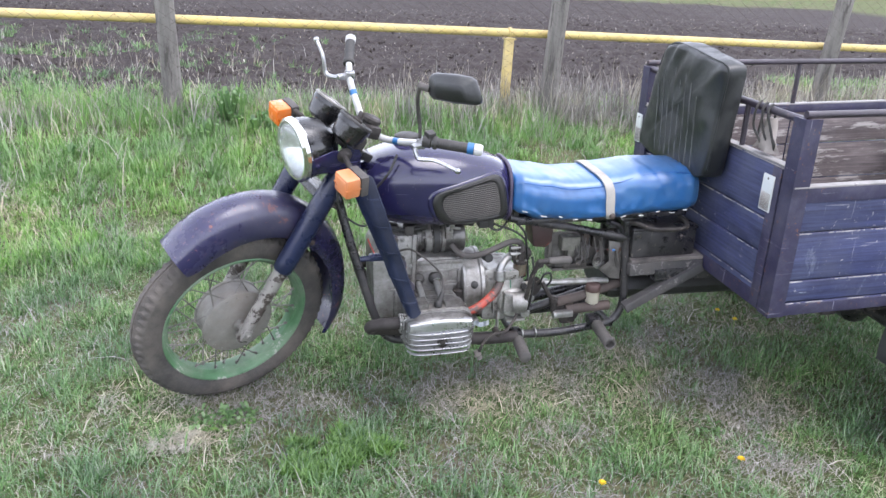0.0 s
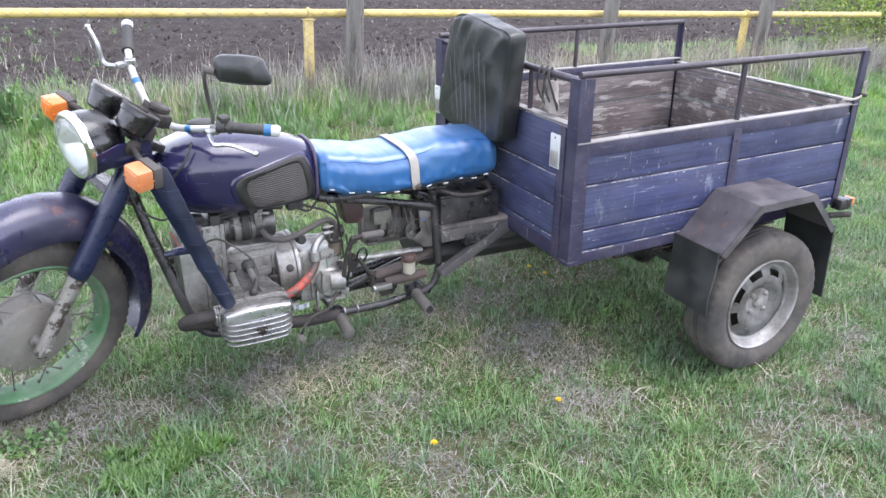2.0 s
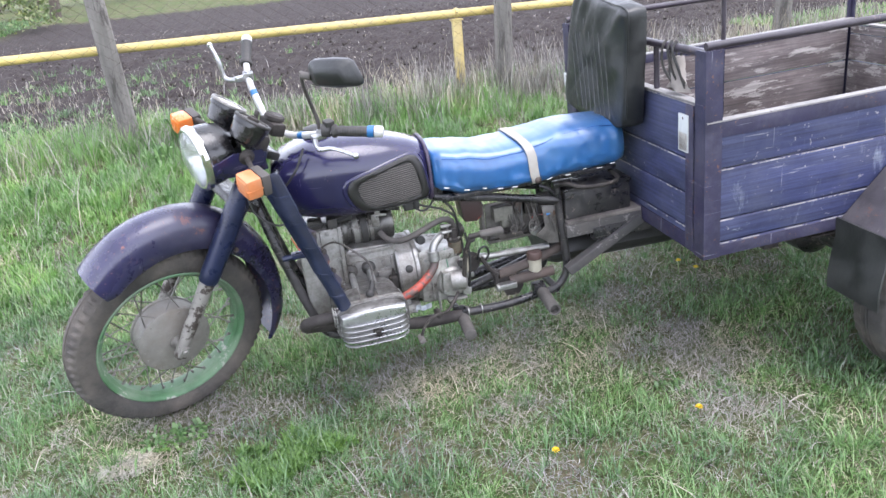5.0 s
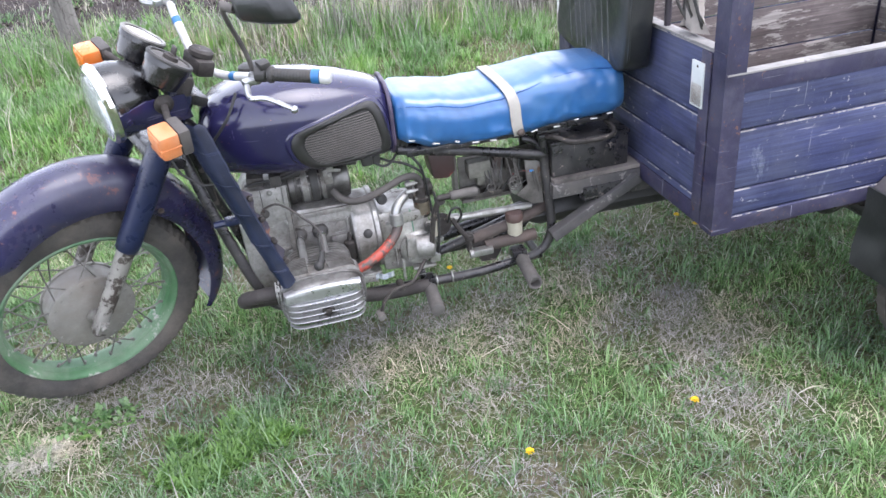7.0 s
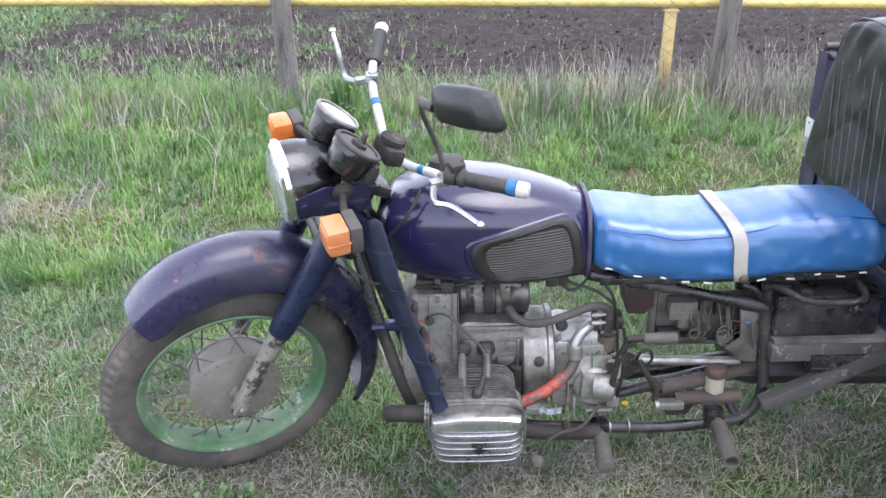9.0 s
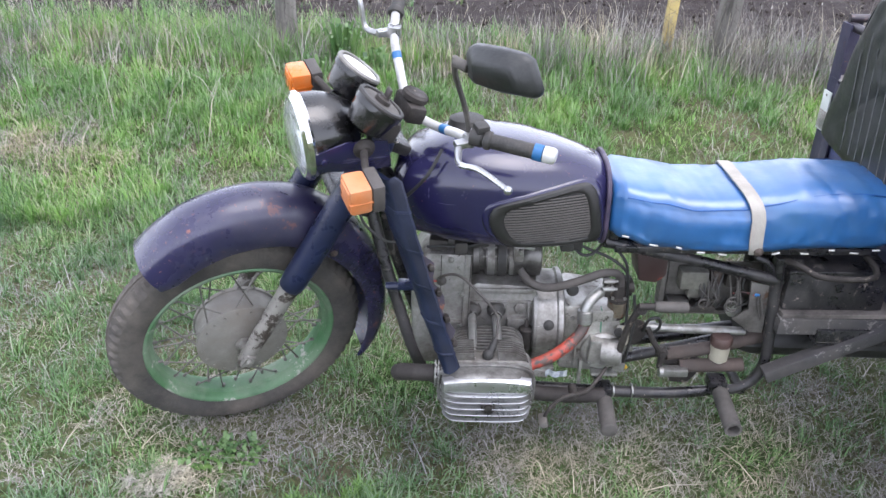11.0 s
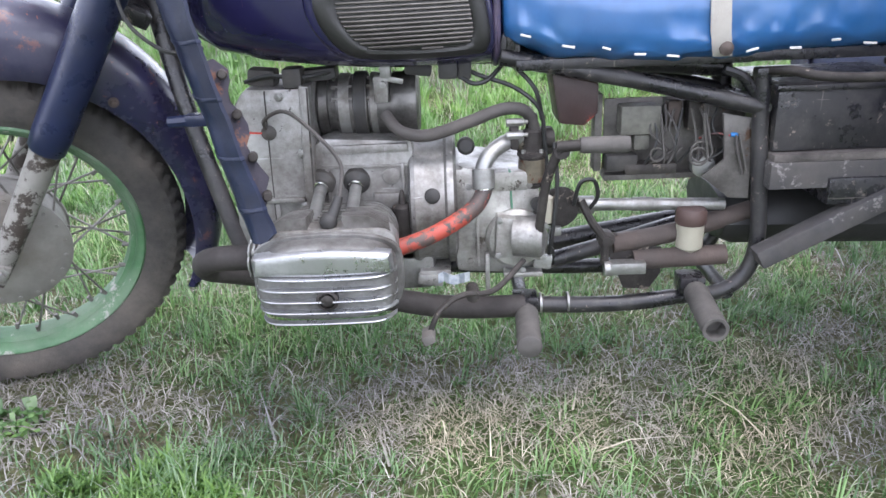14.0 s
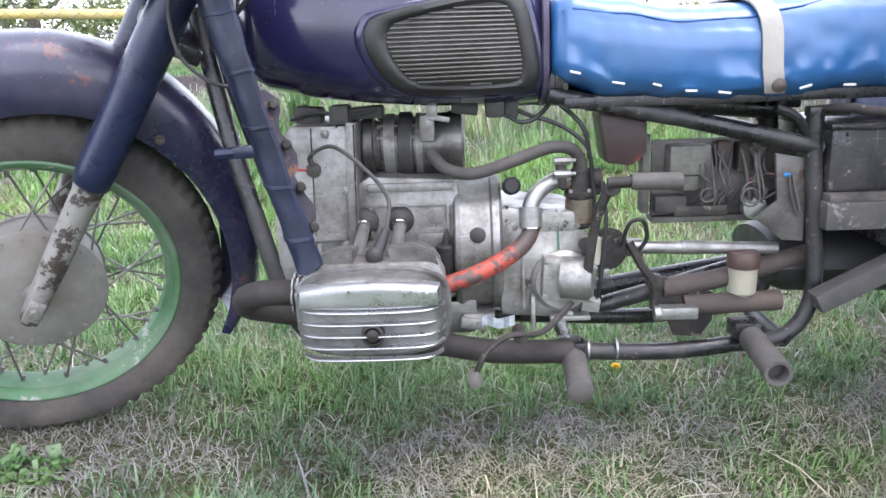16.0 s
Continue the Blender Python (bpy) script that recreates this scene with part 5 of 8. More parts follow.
    box(bm, (-0.035, -0.066, 0.722), (0.045, 0.006, 0.010), 0.002, Matrix.Rotation(radians(12), 4, "Y"))
    box(bm, (-0.045, -0.06, 0.738), (0.02, 0.02, 0.03), 0.004)
    lathe(bm, (-0.05, -0.075, 0.715), (0, -1, 0), [(-0.01, 0.006), (0.008, 0.006), (0.009, 0)], 8)
    part("generator_clamp", bm, STEEL, e)
    # spark plug cap with lead
    bm = new_bm()
    tube(bm, [(-0.262, -0.100, 0.640), (-0.262, -0.130, 0.668), (-0.215, -0.16, 0.688), (-0.155, -0.21, 0.655), (-0.118, -0.225, 0.610), (-0.117, -0.25, 0.572), (-0.124, -0.262, 0.545)], 0.0036, 7)
    part("plug_lead", bm, HOSE, e)
    bm = new_bm()
    tube(bm, [(-0.120, -0.256, 0.560), (-0.130, -0.266, 0.535), (-0.136, -0.270, 0.525)], (0.0075, 0.012), 10)
    bmesh.ops.create_icosphere(bm, subdivisions=2, radius=0.0155, matrix=Matrix.Translation((-0.139, -0.272, 0.521)))
    part("plug_cap", bm, RUBBER, e)
    bm = new_bm()
    lathe(bm, (-0.262, -0.098, 0.640), (0, -1, 0.1), [(0, 0.015), (0.01, 0.014), (0.014, 0.008), (0.016, 0)], 14)
    part("lead_socket", bm, RUBBER, e)
    bm = new_bm()
    tube(bm, [(-0.265, -0.105, 0.64), (-0.30, -0.115, 0.645), (-0.335, -0.115, 0.66), (-0.36, -0.11, 0.72)], 0.002, 5)
    part("red_wire", bm, REDWIRE, e)
    # oil filler tower
    bm = new_bm()
    lathe(bm, (-0.026, -0.105, 0.46), (0, 0, 1), [(-0.03, 0.018), (0.0, 0.020), (0.030, 0.020), (0.034, 0.016), (0.036, 0.008), (0.05, 0.006), (0.062, 0.003), (0.063, 0)], 16)
    part("oil_dipstick", bm, GREASE, e)
    bm = new_bm()
    lathe(bm, (-0.045, -0.086, 0.545), (0, -1, 0), [(0, 0.016), (0.003, 0.016), (0.004, 0.013), (0.004, 0)], 20)
    part("case_boss", bm, ALU, e)


engine()

# exhaust
EXHAUST = material("sooty_exhaust_steel", (0.036, 0.031, 0.029), 0.7, 0.2, vary=0.35, vscale=12, dirt=(0.022, 0.019, 0.018), dirt_at=0.55, grain=100, bump=0.3)
bm = new_bm()
tube(bm, [(-0.235, -0.27, 0.458), (-0.29, -0.272, 0.462), (-0.330, -0.268, 0.460), (-0.366, -0.248, 0.446), (-0.370, -0.220, 0.422), (-0.33, -0.198, 0.405), (-0.25, -0.18, 0.383), (-0.10, -0.16, 0.335), (0.05, -0.15, 0.298), (0.20, -0.14, 0.290)], 0.022, 14)
cyl(bm, (-0.245, -0.272, 0.459), (-0.268, -0.278, 0.461), 0.030, n=18)
ex = part("exhaust_pipe", bm, EXHAUST, trike, "sooty brown exhaust pipe")
bm = new_bm()
prof = []
for k in range(5):
    prof += [(0.0085 * k, 0.0255), (0.0085 * k + 0.001, 0.0345), (0.0085 * k + 0.004, 0.0345), (0.0085 * k + 0.005, 0.0255)]
lathe(bm, (-0.238, -0.270, 0.4585), (-1, 0, 0.03), prof, 28, wob=lambda k, i: -0.004 if i % 4 == 0 else 0)
part("finned_nut", bm, STEEL, ex, "finned aluminium exhaust nut")
bm = new_bm()
tube(bm, [(-0.235, 0.27, 0.458), (-0.335, 0.28, 0.460), (-0.352, 0.255, 0.435), (-0.26, 0.17, 0.355), (0.2, 0.14, 0.29)], 0.022, 12)
part("exhaust_pipe", bm, GREASE, trike)

BOWL = material("stained_zinc", (0.17, 0.145, 0.11), 0.4, 0.5, vary=0.4, vscale=20, wear=(0.12, 0.05, 0.03), wear_at=0.56, wear_scale=22, grain=120, bump=0.25)
# inlet: red hose and grey elbow
bm = new_bm()
tube(bm, [(-0.030, -0.222, 0.450), (0.02, -0.208, 0.462), (0.07, -0.180, 0.478), (0.110, -0.148, 0.497), (0.128, -0.130, 0.522), (0.128, -0.126, 0.545)], 0.0155, 14)
part("intake_hose", bm, REDHOSE, trike, "intake pipe with flaking red paint")
bm = new_bm()
tube(bm, [(0.127, -0.126, 0.535), (0.128, -0.120, 0.562), (0.142, -0.108, 0.585), (0.172, -0.085, 0.600), (0.205, -0.07, 0.604)], 0.0150, 14)
lathe(bm, (0.128, -0.125, 0.545), (0, 0.15, 1), [(-0.020, 0.0185), (-0.018, 0.021), (0.016, 0.021), (0.018, 0.0185)], 16)
part("intake_elbow", bm, STEEL, trike, "grey pipe elbow")
bm = new_bm()
lathe(bm, (0.128, -0.128, 0.528), (0, 0.15, 1), [(-0.004, 0.0165), (-0.003, 0.0200), (0.003, 0.0200), (0.004, 0.0165)], 18, caps=False)
part("hose_clip", bm, CHROME, trike)
bm = new_bm()
box(bm, (0.188, -0.076, 0.612), (0.016, 0.046, 0.048), 0.005)
pc = part("pipe_clamp", bm, GREASE, trike)
for dz in (-0.012, 0.012):
    bm = new_bm()
    lathe(bm, (0.188, -0.098, 0.628 + dz), (1, 0, 0), [(-0.016, 0.006), (-0.015, 0.0075), (0.015, 0.0075), (0.016, 0.004), (0.024, 0.004), (0.0245, 0)], 8)
    part("clamp_bolt", bm, STEEL, pc)
bm = new_bm()
lathe(bm, (0.098, -0.055, 0.590), (0, -1, 0.2), [(-0.03, 0.017), (0.015, 0.017), (0.020, 0.012), (0.021, 0)], 16)
part("breather", bm, RUBBER, trike)
bm = new_bm()
tube(bm, [(-0.05, -0.075, 0.66), (-0.02, -0.10, 0.632), (0.03, -0.11, 0.625), (0.10, -0.11, 0.645), (0.165, -0.10, 0.665), (0.205, -0.09, 0.66), (0.222, -0.08, 0.635), (0.228, -0.075, 0.60)], 0.0115, 10)
part("rubber_hose", bm, HOSE, trike, "dusty black rubber hose")
bm = new_bm()
lathe(bm, (0.222, -0.075, 0.520), (0, 0, 1), [(-0.022, 0.0), (-0.022, 0.008), (-0.012, 0.010), (-0.010, 0.017), (-0.004, 0.024), (0.050, 0.025), (0.052, 0.028), (0.060, 0.028), (0.062, 0.020), (0.098, 0.018), (0.104, 0.012), (0.130, 0.010), (0.132, 0)], 24)
cyl(bm, (0.190, -0.070, 0.600), (0.262, -0.055, 0.600), 0.019, n=16)
box(bm, (0.245, -0.035, 0.590), (0.045, 0.04, 0.05), 0.008)
carb = part("carburettor", bm, GREASE, trike, "greasy small carburettor")
bm = new_bm()
lathe(bm, (0.222, -0.075, 0.520), (0, 0, 1), [(0.003, 0.0245), (0.004, 0.0262), (0.046, 0.0262), (0.047, 0.0245)], 24, caps=False)
part("float_bowl", bm, BOWL, carb, "stained float bowl")
for q in (0.6, 2.2, 3.9, 5.4):
    bm = new_bm()
    lathe(bm, (0.222 + 0.024 * math.cos(q), -0.075 + 0.024 * math.sin(q), 0.580), (0, 0, 1), [(0, 0.0045), (0.006, 0.0045), (0.007, 0)], 6)
    part("screw", bm, STEEL, carb)
for dx, rr in ((0.060, 0.036), (0.072, 0.040)):
    bm = new_bm()
    lathe(bm, (0.222 + dx - 0.02, -0.085, 0.470), (0.25, -1, 0.05), [(-0.004, rr * 0.9), (-0.003, rr), (0.003, rr), (0.004, rr * 0.9)], 22)
    part("lever_disc", bm, GREASE, carb)
bm = new_bm()
lathe(bm, (0.245, -0.11, 0.478), (0, 0, 1), [(-0.03, 0.009), (-0.028, 0.013), (0.02, 0.013), (0.025, 0.006)], 12)
part("fuel_filter", bm, PLASTIC, trike)

# wires and hoses about the carburettor and under the tank
wires = [
    [(0.10, -0.06, 0.735), (0.13, -0.07, 0.722), (0.19, -0.08, 0.70), (0.235, -0.085, 0.66), (0.245, -0.08, 0.60), (0.25, -0.09, 0.52), (0.245, -0.10, 0.45)],
    [(0.08, -0.06, 0.735), (0.11, -0.08, 0.712), (0.14, -0.08, 0.715), (0.17, -0.06, 0.74)],
    [(0.18, -0.05, 0.745), (0.225, -0.09, 0.70), (0.24, -0.08, 0.64)],
    [(0.26, -0.1, 0.60), (0.265, -0.115, 0.52), (0.255, -0.12, 0.42), (0.25, -0.1, 0.36)],
    [(-0.30, -0.08, 0.73), (-0.25, -0.10, 0.742), (-0.20, -0.09, 0.735), (-0.14, -0.07, 0.742)],
    [(-0.44, -0.06, 0.95), (-0.41, -0.16, 0.92), (-0.37, -0.17, 0.90), (-0.30, -0.185, 0.97), (-0.26, -0.15, 1.03)],
    [(0.30, -0.09, 0.475), (0.31, -0.10, 0.52), (0.335, -0.10, 0.525), (0.345, -0.09, 0.49), (0.33, -0.08, 0.46)],
]
for pts in wires:
    bm = new_bm()
    tube(bm, pts, 0.0042, 7)
    part("cable", bm, CABLE, trike)
for x, y, sx, sz in ((-0.27, -0.06, 0.05, 0.03), (-0.17, -0.05, 0.07, 0.022), (-0.21, -0.08, 0.035, 0.035), (0.07, -0.06, 0.035, 0.032), (0.10, -0.05, 0.025, 0.04), (0.015, -0.04, 0.05, 0.02)):
    bm = new_bm()
    box(bm, (x, y, 0.736), (sx, 0.05, sz), 0.006, Matrix.Rotation(radians(9 * math.sin(x * 90)), 4, "Y"))
    part("tank_mount", bm, RUBBER, trike)

# kick lever and gear pedal
bm = new_bm()
tube(bm, [(0.225, -0.135, 0.40), (0.230, -0.15, 0.47), (0.240, -0.165, 0.55), (0.262, -0.175, 0.607)], 0.009, 10)
cyl(bm, (0.255, -0.176, 0.61), (0.30, -0.178, 0.612), 0.010, n=10)
lathe(bm, (0.264, -0.172, 0.60), (0, -1, 0.3), [(-0.01, 0.014), (0.008, 0.014), (0.009, 0)], 12)
k = part("kick_starter", bm, GREASE, trike, "bent kick starter lever")
bm = new_bm()
lathe(bm, (0.295, -0.178, 0.612), (1, 0, -0.02), [(0, 0.013), (0.006, 0.0145), (0.08, 0.0155), (0.086, 0.013), (0.087, 0)], 14)
part("kick_rubber", bm, GREYRUBBER, k)
bm = new_bm()
tube(bm, [(0.20, -0.14, 0.385), (0.14, -0.20, 0.352), (0.08, -0.235, 0.360), (0.04, -0.245, 0.335), (0.022, -0.25, 0.30)], 0.0055, 8)
lathe(bm, (0.10, -0.215, 0.352), (0, -1, 0), [(-0.03, 0.012), (0.012, 0.012), (0.013, 0)], 12)
gp = part("gear_pedal", bm, GREASE, trike, "worn gear pedal")
bm = new_bm()
box(bm, (0.018, -0.255, 0.292), (0.022, 0.045, 0.018), 0.004, Matrix.Rotation(radians(-25), 4, "Y"))
part("pedal_rubber", bm, GREYRUBBER, gp)


# ---- tubular frame ----
DUSTYBLACK = material("dusty_black_paint", (0.045, 0.043, 0.045), 0.55, vary=0.4, vscale=9, wear=(0.19, 0.175, 0.17), wear_at=0.57, wear_scale=13, dirt=(0.095, 0.086, 0.08), dirt_at=0.52, grain=90, bump=0.3)
def frame_tubes():
    for side in (-1, 1):
        y = 0.10 * side
        bm = new_bm()
        tube(bm, [(-0.47, 0.03 * side, 0.93), (-0.42, 0.07 * side, 0.70), (-0.375, 0.09 * side, 0.53), (-0.340, y, 0.41), (-0.30, y, 0.325), (-0.22, y, 0.295), (0.0, y, 0.285), (0.35, y, 0.268), (0.50, y, 0.278)], 0.0165, 12)
        tube(bm, [(0.50, y, 0.278), (0.59, y, 0.288), (0.635, y, 0.325), (0.652, y, 0.39), (0.645, y, 0.50), (0.634, y, 0.62), (0.630, y, 0.712)], 0.0150, 12)
        box(bm, (0.650, y, 0.712), (0.07, 0.026, 0.018), 0.004)
        tube(bm, [(0.165, y * 0.9, 0.757), (0.40, y * 0.95, 0.708), (0.634, y, 0.650)], 0.0155, 12, False)
        tube(bm, [(0.634, y, 0.645), (0.60, y, 0.70), (0.56, y, 0.72)], 0.009, 8)
        part("frame_tube", bm, BLACK, trike, "black painted frame tube")
        bm = new_bm()
        rot = Matrix.Rotation(radians(-27), 4, "Y")
        box(bm, (0.790, y * 1.45, 0.452), (0.345, 0.040, 0.036), 0.004, rot)
        part("brace", bm, DUSTYBLACK, trike, "square steel brace")
    bm = new_bm()
    tube(bm, [(-0.45, 0, 0.96), (-0.30, 0, 0.80), (0.0, 0, 0.76), (0.2, 0, 0.75), (0.6, 0, 0.71)], 0.02, 10)
    box(bm, (0.18, -0.085, 0.77), (0.04, 0.02, 0.06), 0.005)
    box(bm, (0.183, -0.097, 0.785), (0.016, 0.008, 0.034), 0.003)
    cyl(bm, (0.634, -0.11, 0.650), (0.634, 0.11, 0.650), 0.014, n=10)
    cyl(bm, (0.60, -0.11, 0.288), (0.60, 0.11, 0.288), 0.014, n=10)
    cyl(bm, (0.20, -0.11, 0.278), (0.20, 0.11, 0.278), 0.014, n=10)
    part("backbone", bm, BLACK, trike)


frame_tubes()


def foot_peg(x, z, out, dx, dz, hollow):
    bm = new_bm()
    a = Vector((x, -0.115, z))
    b = Vector((x + dx, -out, z + dz))
    d = (b - a).normalized()
    L = (b - a).length
    box(bm, a + Vector((0, 0.012, 0.0)), (0.05, 0.05, 0.034), 0.006)
    cyl(bm, a, a + d * 0.04, 0.011, n=10)
    p = part("foot_peg", bm, BLACK, trike, "foot peg with worn grey rubber")
    bm = new_bm()
    prof = [(0.03, 0.012), (0.035, 0.022)]
    for k in range(12):
        h = 0.04 + (L - 0.05) * k / 11
        prof.append((h, 0.0228 + 0.0006 * math.sin(k * 2.3 + x * 9)))
    prof += [(L - 0.004, 0.0238), (L, 0.0225)]
    prof += [(L, 0.017), (L - 0.028, 0.016), (L - 0.028, 0)] if hollow else [(L + 0.004, 0.016), (L + 0.005, 0)]
    lathe(bm, a, d, prof, 18)
    part("peg_rubber", bm, GREYRUBBER, p)


foot_peg(0.205, 0.282, 0.262, -0.006, -0.018, False)
foot_peg(0.528, 0.312, 0.300, -0.012, -0.006, True)
bm = new_bm()
for x in (0.236,):
    lathe(bm, (x, -0.10, 0.276), (1, 0, 0), [(-0.0025, 0.0165), (-0.002, 0.0205), (0.002, 0.0205), (0.0025, 0.0165)], 16, caps=False)
part("tube_clamp", bm, STEEL, trike)
bm = new_bm()
lathe(bm, (0.29, -0.10, 0.276), (1, 0, 0), [(-0.0025, 0.0165), (-0.002, 0.0205), (0.002, 0.0205), (0.0025, 0.0165)], 16, caps=False)
part("tube_clamp", bm, STEEL, trike)


# ---- linkage and fittings under the seat ----
TAG = material("faded_tag", (0.42, 0.45, 0.47), 0.6, vary=0.3, vscale=60, dirt=(0.12, 0.17, 0.24), dirt_at=0.56)
REGULATOR = material("grey_green_enamel", (0.135, 0.132, 0.11), 0.5, vary=0.25, vscale=18, dirt=(0.05, 0.045, 0.039), dirt_at=0.52, grain=120, bump=0.2)
DULLSTEEL = material("dirty_sheet_steel", (0.16, 0.15, 0.14), 0.6, 0.5, vary=0.3, vscale=12, wear=(0.10, 0.06, 0.04), wear_at=0.6, wear_scale=12, dirt=(0.05, 0.045, 0.04), dirt_at=0.55, grain=120, bump=0.3)
for c, r in (((0.535, -0.085, 0.568), 0.019), ((0.530, -0.088, 0.560), 0.016), ((0.455, -0.08, 0.565), 0.012)):
    bm = new_bm()
    tube(bm, [(c[0] + r * math.cos(q), c[1] - 0.001 * q, c[2] + r * math.sin(q)) for q in np.linspace(0.6, 6.6, 15)] + [(c[0] + 0.004, c[1], 0.64)], 0.0022, 6)
    part("wire_coil", bm, GREYRUBBER, trike)
bm = new_bm()
prism(bm, [(0.257, 0.722), (0.345, 0.705), (0.345, 0.645), (0.320, 0.622), (0.272, 0.628)], 1, -0.075, 0.02, 0.008)
part("red_box", bm, DULLRED, trike, "dull red plastic box under the seat")
bm = new_bm()
box(bm, (0.50, -0.02, 0.585), (0.27, 0.008, 0.155), 0.003)
box(bm, (0.50, -0.02, 0.512), (0.27, 0.05, 0.012), 0.003)
box(bm, (0.352, -0.02, 0.60), (0.014, 0.04, 0.15), 0.003)
e_plate = part("electrics_plate", bm, DULLSTEEL, trike, "grimy steel plate with relays and loose wires")
for c, s, mt in (((0.425, -0.05, 0.628), (0.075, 0.045, 0.055), REGULATOR), ((0.430, -0.05, 0.585), (0.03, 0.03, 0.03), REGULATOR), ((0.395, -0.045, 0.545), (0.06, 0.035, 0.032), RUBBER), ((0.49, -0.045, 0.635), (0.028, 0.03, 0.05), RUST), ((0.53, -0.045, 0.63), (0.03, 0.03, 0.055), GREASE), ((0.45, -0.05, 0.532), (0.10, 0.03, 0.022), GREASE)):
    bm = new_bm()
    box(bm, c, s, 0.006)
    part("relay", bm, mt, e_plate)
for k in range(9):
    bm = new_bm()
    x = 0.44 + 0.016 * k
    rr = random.Random(k)
    tube(bm, [(x, -0.06, 0.645), (x + rr.uniform(-0.02, 0.02), -0.075, 0.61), (x + rr.uniform(-0.02, 0.02), -0.08, 0.575), (x + rr.uniform(-0.03, 0.03), -0.07, 0.545), (x + 0.02, -0.06, 0.57)], 0.0024, 5)
    part("loose_wire", bm, (CABLE, GREYRUBBER, HOSE, GREYRUBBER)[k % 4], e_plate)
for pts, mt in (([(0.47, -0.062, 0.655), (0.472, -0.07, 0.62), (0.465, -0.075, 0.59), (0.48, -0.07, 0.57)], HOSE), ([(0.535, -0.07, 0.59), (0.56, -0.08, 0.600), (0.585, -0.092, 0.598)], DULLRED), ([(0.600, -0.096, 0.60), (0.608, -0.098, 0.57), (0.618, -0.10, 0.53)], GREYRUBBER), ([(0.594, -0.096, 0.60), (0.600, -0.098, 0.565), (0.612, -0.10, 0.525)], HOSE)):
    bm = new_bm()
    tube(bm, pts, 0.0022, 6)
    part("loose_wire", bm, mt, e_plate)
bm = new_bm()
lathe(bm, (0.585, -0.093, 0.600), (1, 0, -0.1), [(0, 0.003), (0.002, 0.0042), (0.011, 0.0042), (0.013, 0.003), (0.0135, 0)], 12)
part("connector", bm, TAPE, e_plate, "blue cable connector")
bm = new_bm()
lathe(bm, (0.548, -0.05, 0.535), (0, -1, 0), [(0, 0.022), (0.02, 0.022), (0.022, 0.016), (0.022, 0)], 18)
part("horn_button", bm, STEEL, e_plate)
bm = new_bm()
prism(bm, [(0.568, 0.640), (0.626, 0.628), (0.630, 0.475), (0.592, 0.478), (0.538, 0.522), (0.580, 0.552)], 1, -0.092, -0.086, 0.002)
part("bracket_plate", bm, DULLSTEEL, trike, "bare bent sheet metal bracket")
bm = new_bm()
tube(bm, [(0.325, -0.05, 0.462), (0.60, -0.05, 0.452)], 0.0125, 12, False)
cyl(bm, (0.315, -0.05, 0.462), (0.345, -0.05, 0.461), 0.018, n=12)
cyl(bm, (0.42, -0.05, 0.459), (0.46, -0.05, 0.458), 0.014, n=12)
part("brake_rod", bm, STEEL, trike, "dull steel rod")
bm = new_bm()
tube(bm, [(0.25, -0.03, 0.335), (0.40, -0.03, 0.375), (0.56, -0.03, 0.42), (0.70, -0.02, 0.45)], 0.017, 10)
tube(bm, [(0.25, 0.05, 0.345), (0.80, 0.05, 0.43)], 0.022, 10, False)
cyl(bm, (0.24, -0.06, 0.36), (0.24, 0.05, 0.36), 0.03, n=14)
part("cross_tube", bm, BLACK, trike)
bm = new_bm()
prism(bm, [(0.352, 0.40), (0.385, 0.41), (0.41, 0.385), (0.478, 0.375), (0.478, 0.32), (0.455, 0.285), (0.405, 0.29), (0.385, 0.34)], 1, -0.075, -0.068, 0.002)
tube(bm, [(0.315, -0.08, 0.48), (0.335, -0.09, 0.44), (0.36, -0.09, 0.40), (0.362, -0.09, 0.352)], 0.0085, 8)
lathe(bm, (0.365, -0.07, 0.40), (0, -1, 0), [(0, 0.017), (0.02, 0.017), (0.022, 0.010), (0.03, 0.009), (0.031, 0)], 14)
part("pedal_bracket", bm, GREASE, trike, "greasy brake pedal bracket")
bm = new_bm()
box(bm, (0.405, -0.10, 0.347), (0.07, 0.03, 0.024), 0.005)
cyl(bm, (0.36, -0.10, 0.345), (0.375, -0.10, 0.345), 0.015, n=12)
part("link_clevis", bm, STEEL, trike)
bm = new_bm()
tube(bm, [(0.42, -0.08, 0.352), (0.60, -0.08, 0.358)], 0.020, 14, False)
tube(bm, [(0.38, -0.07, 0.385), (0.50, -0.06, 0.40), (0.66, -0.05, 0.44)], 0.019, 12)
part("master_cylinder", bm, RUST, trike, "rusty brake master cylinder")
bm = new_bm()
lathe(bm, (0.530, -0.075, 0.362), (0, 0, 1), [(0, 0.016), (0.01, 0.021), (0.014, 0.026), (0.062, 0.027), (0.064, 0.023)], 20)
fb = part("fluid_bottle", bm, PLASTIC, trike, "yellowed plastic brake fluid bottle")
bm = new_bm()
lathe(bm, (0.530, -0.075, 0.424), (0, 0, 1), [(0, 0.028), (0.004, 0.030), (0.024, 0.030), (0.030, 0.026), (0.031, 0)], 20)
part("bottle_cap", bm, BROWNCAP, fb)

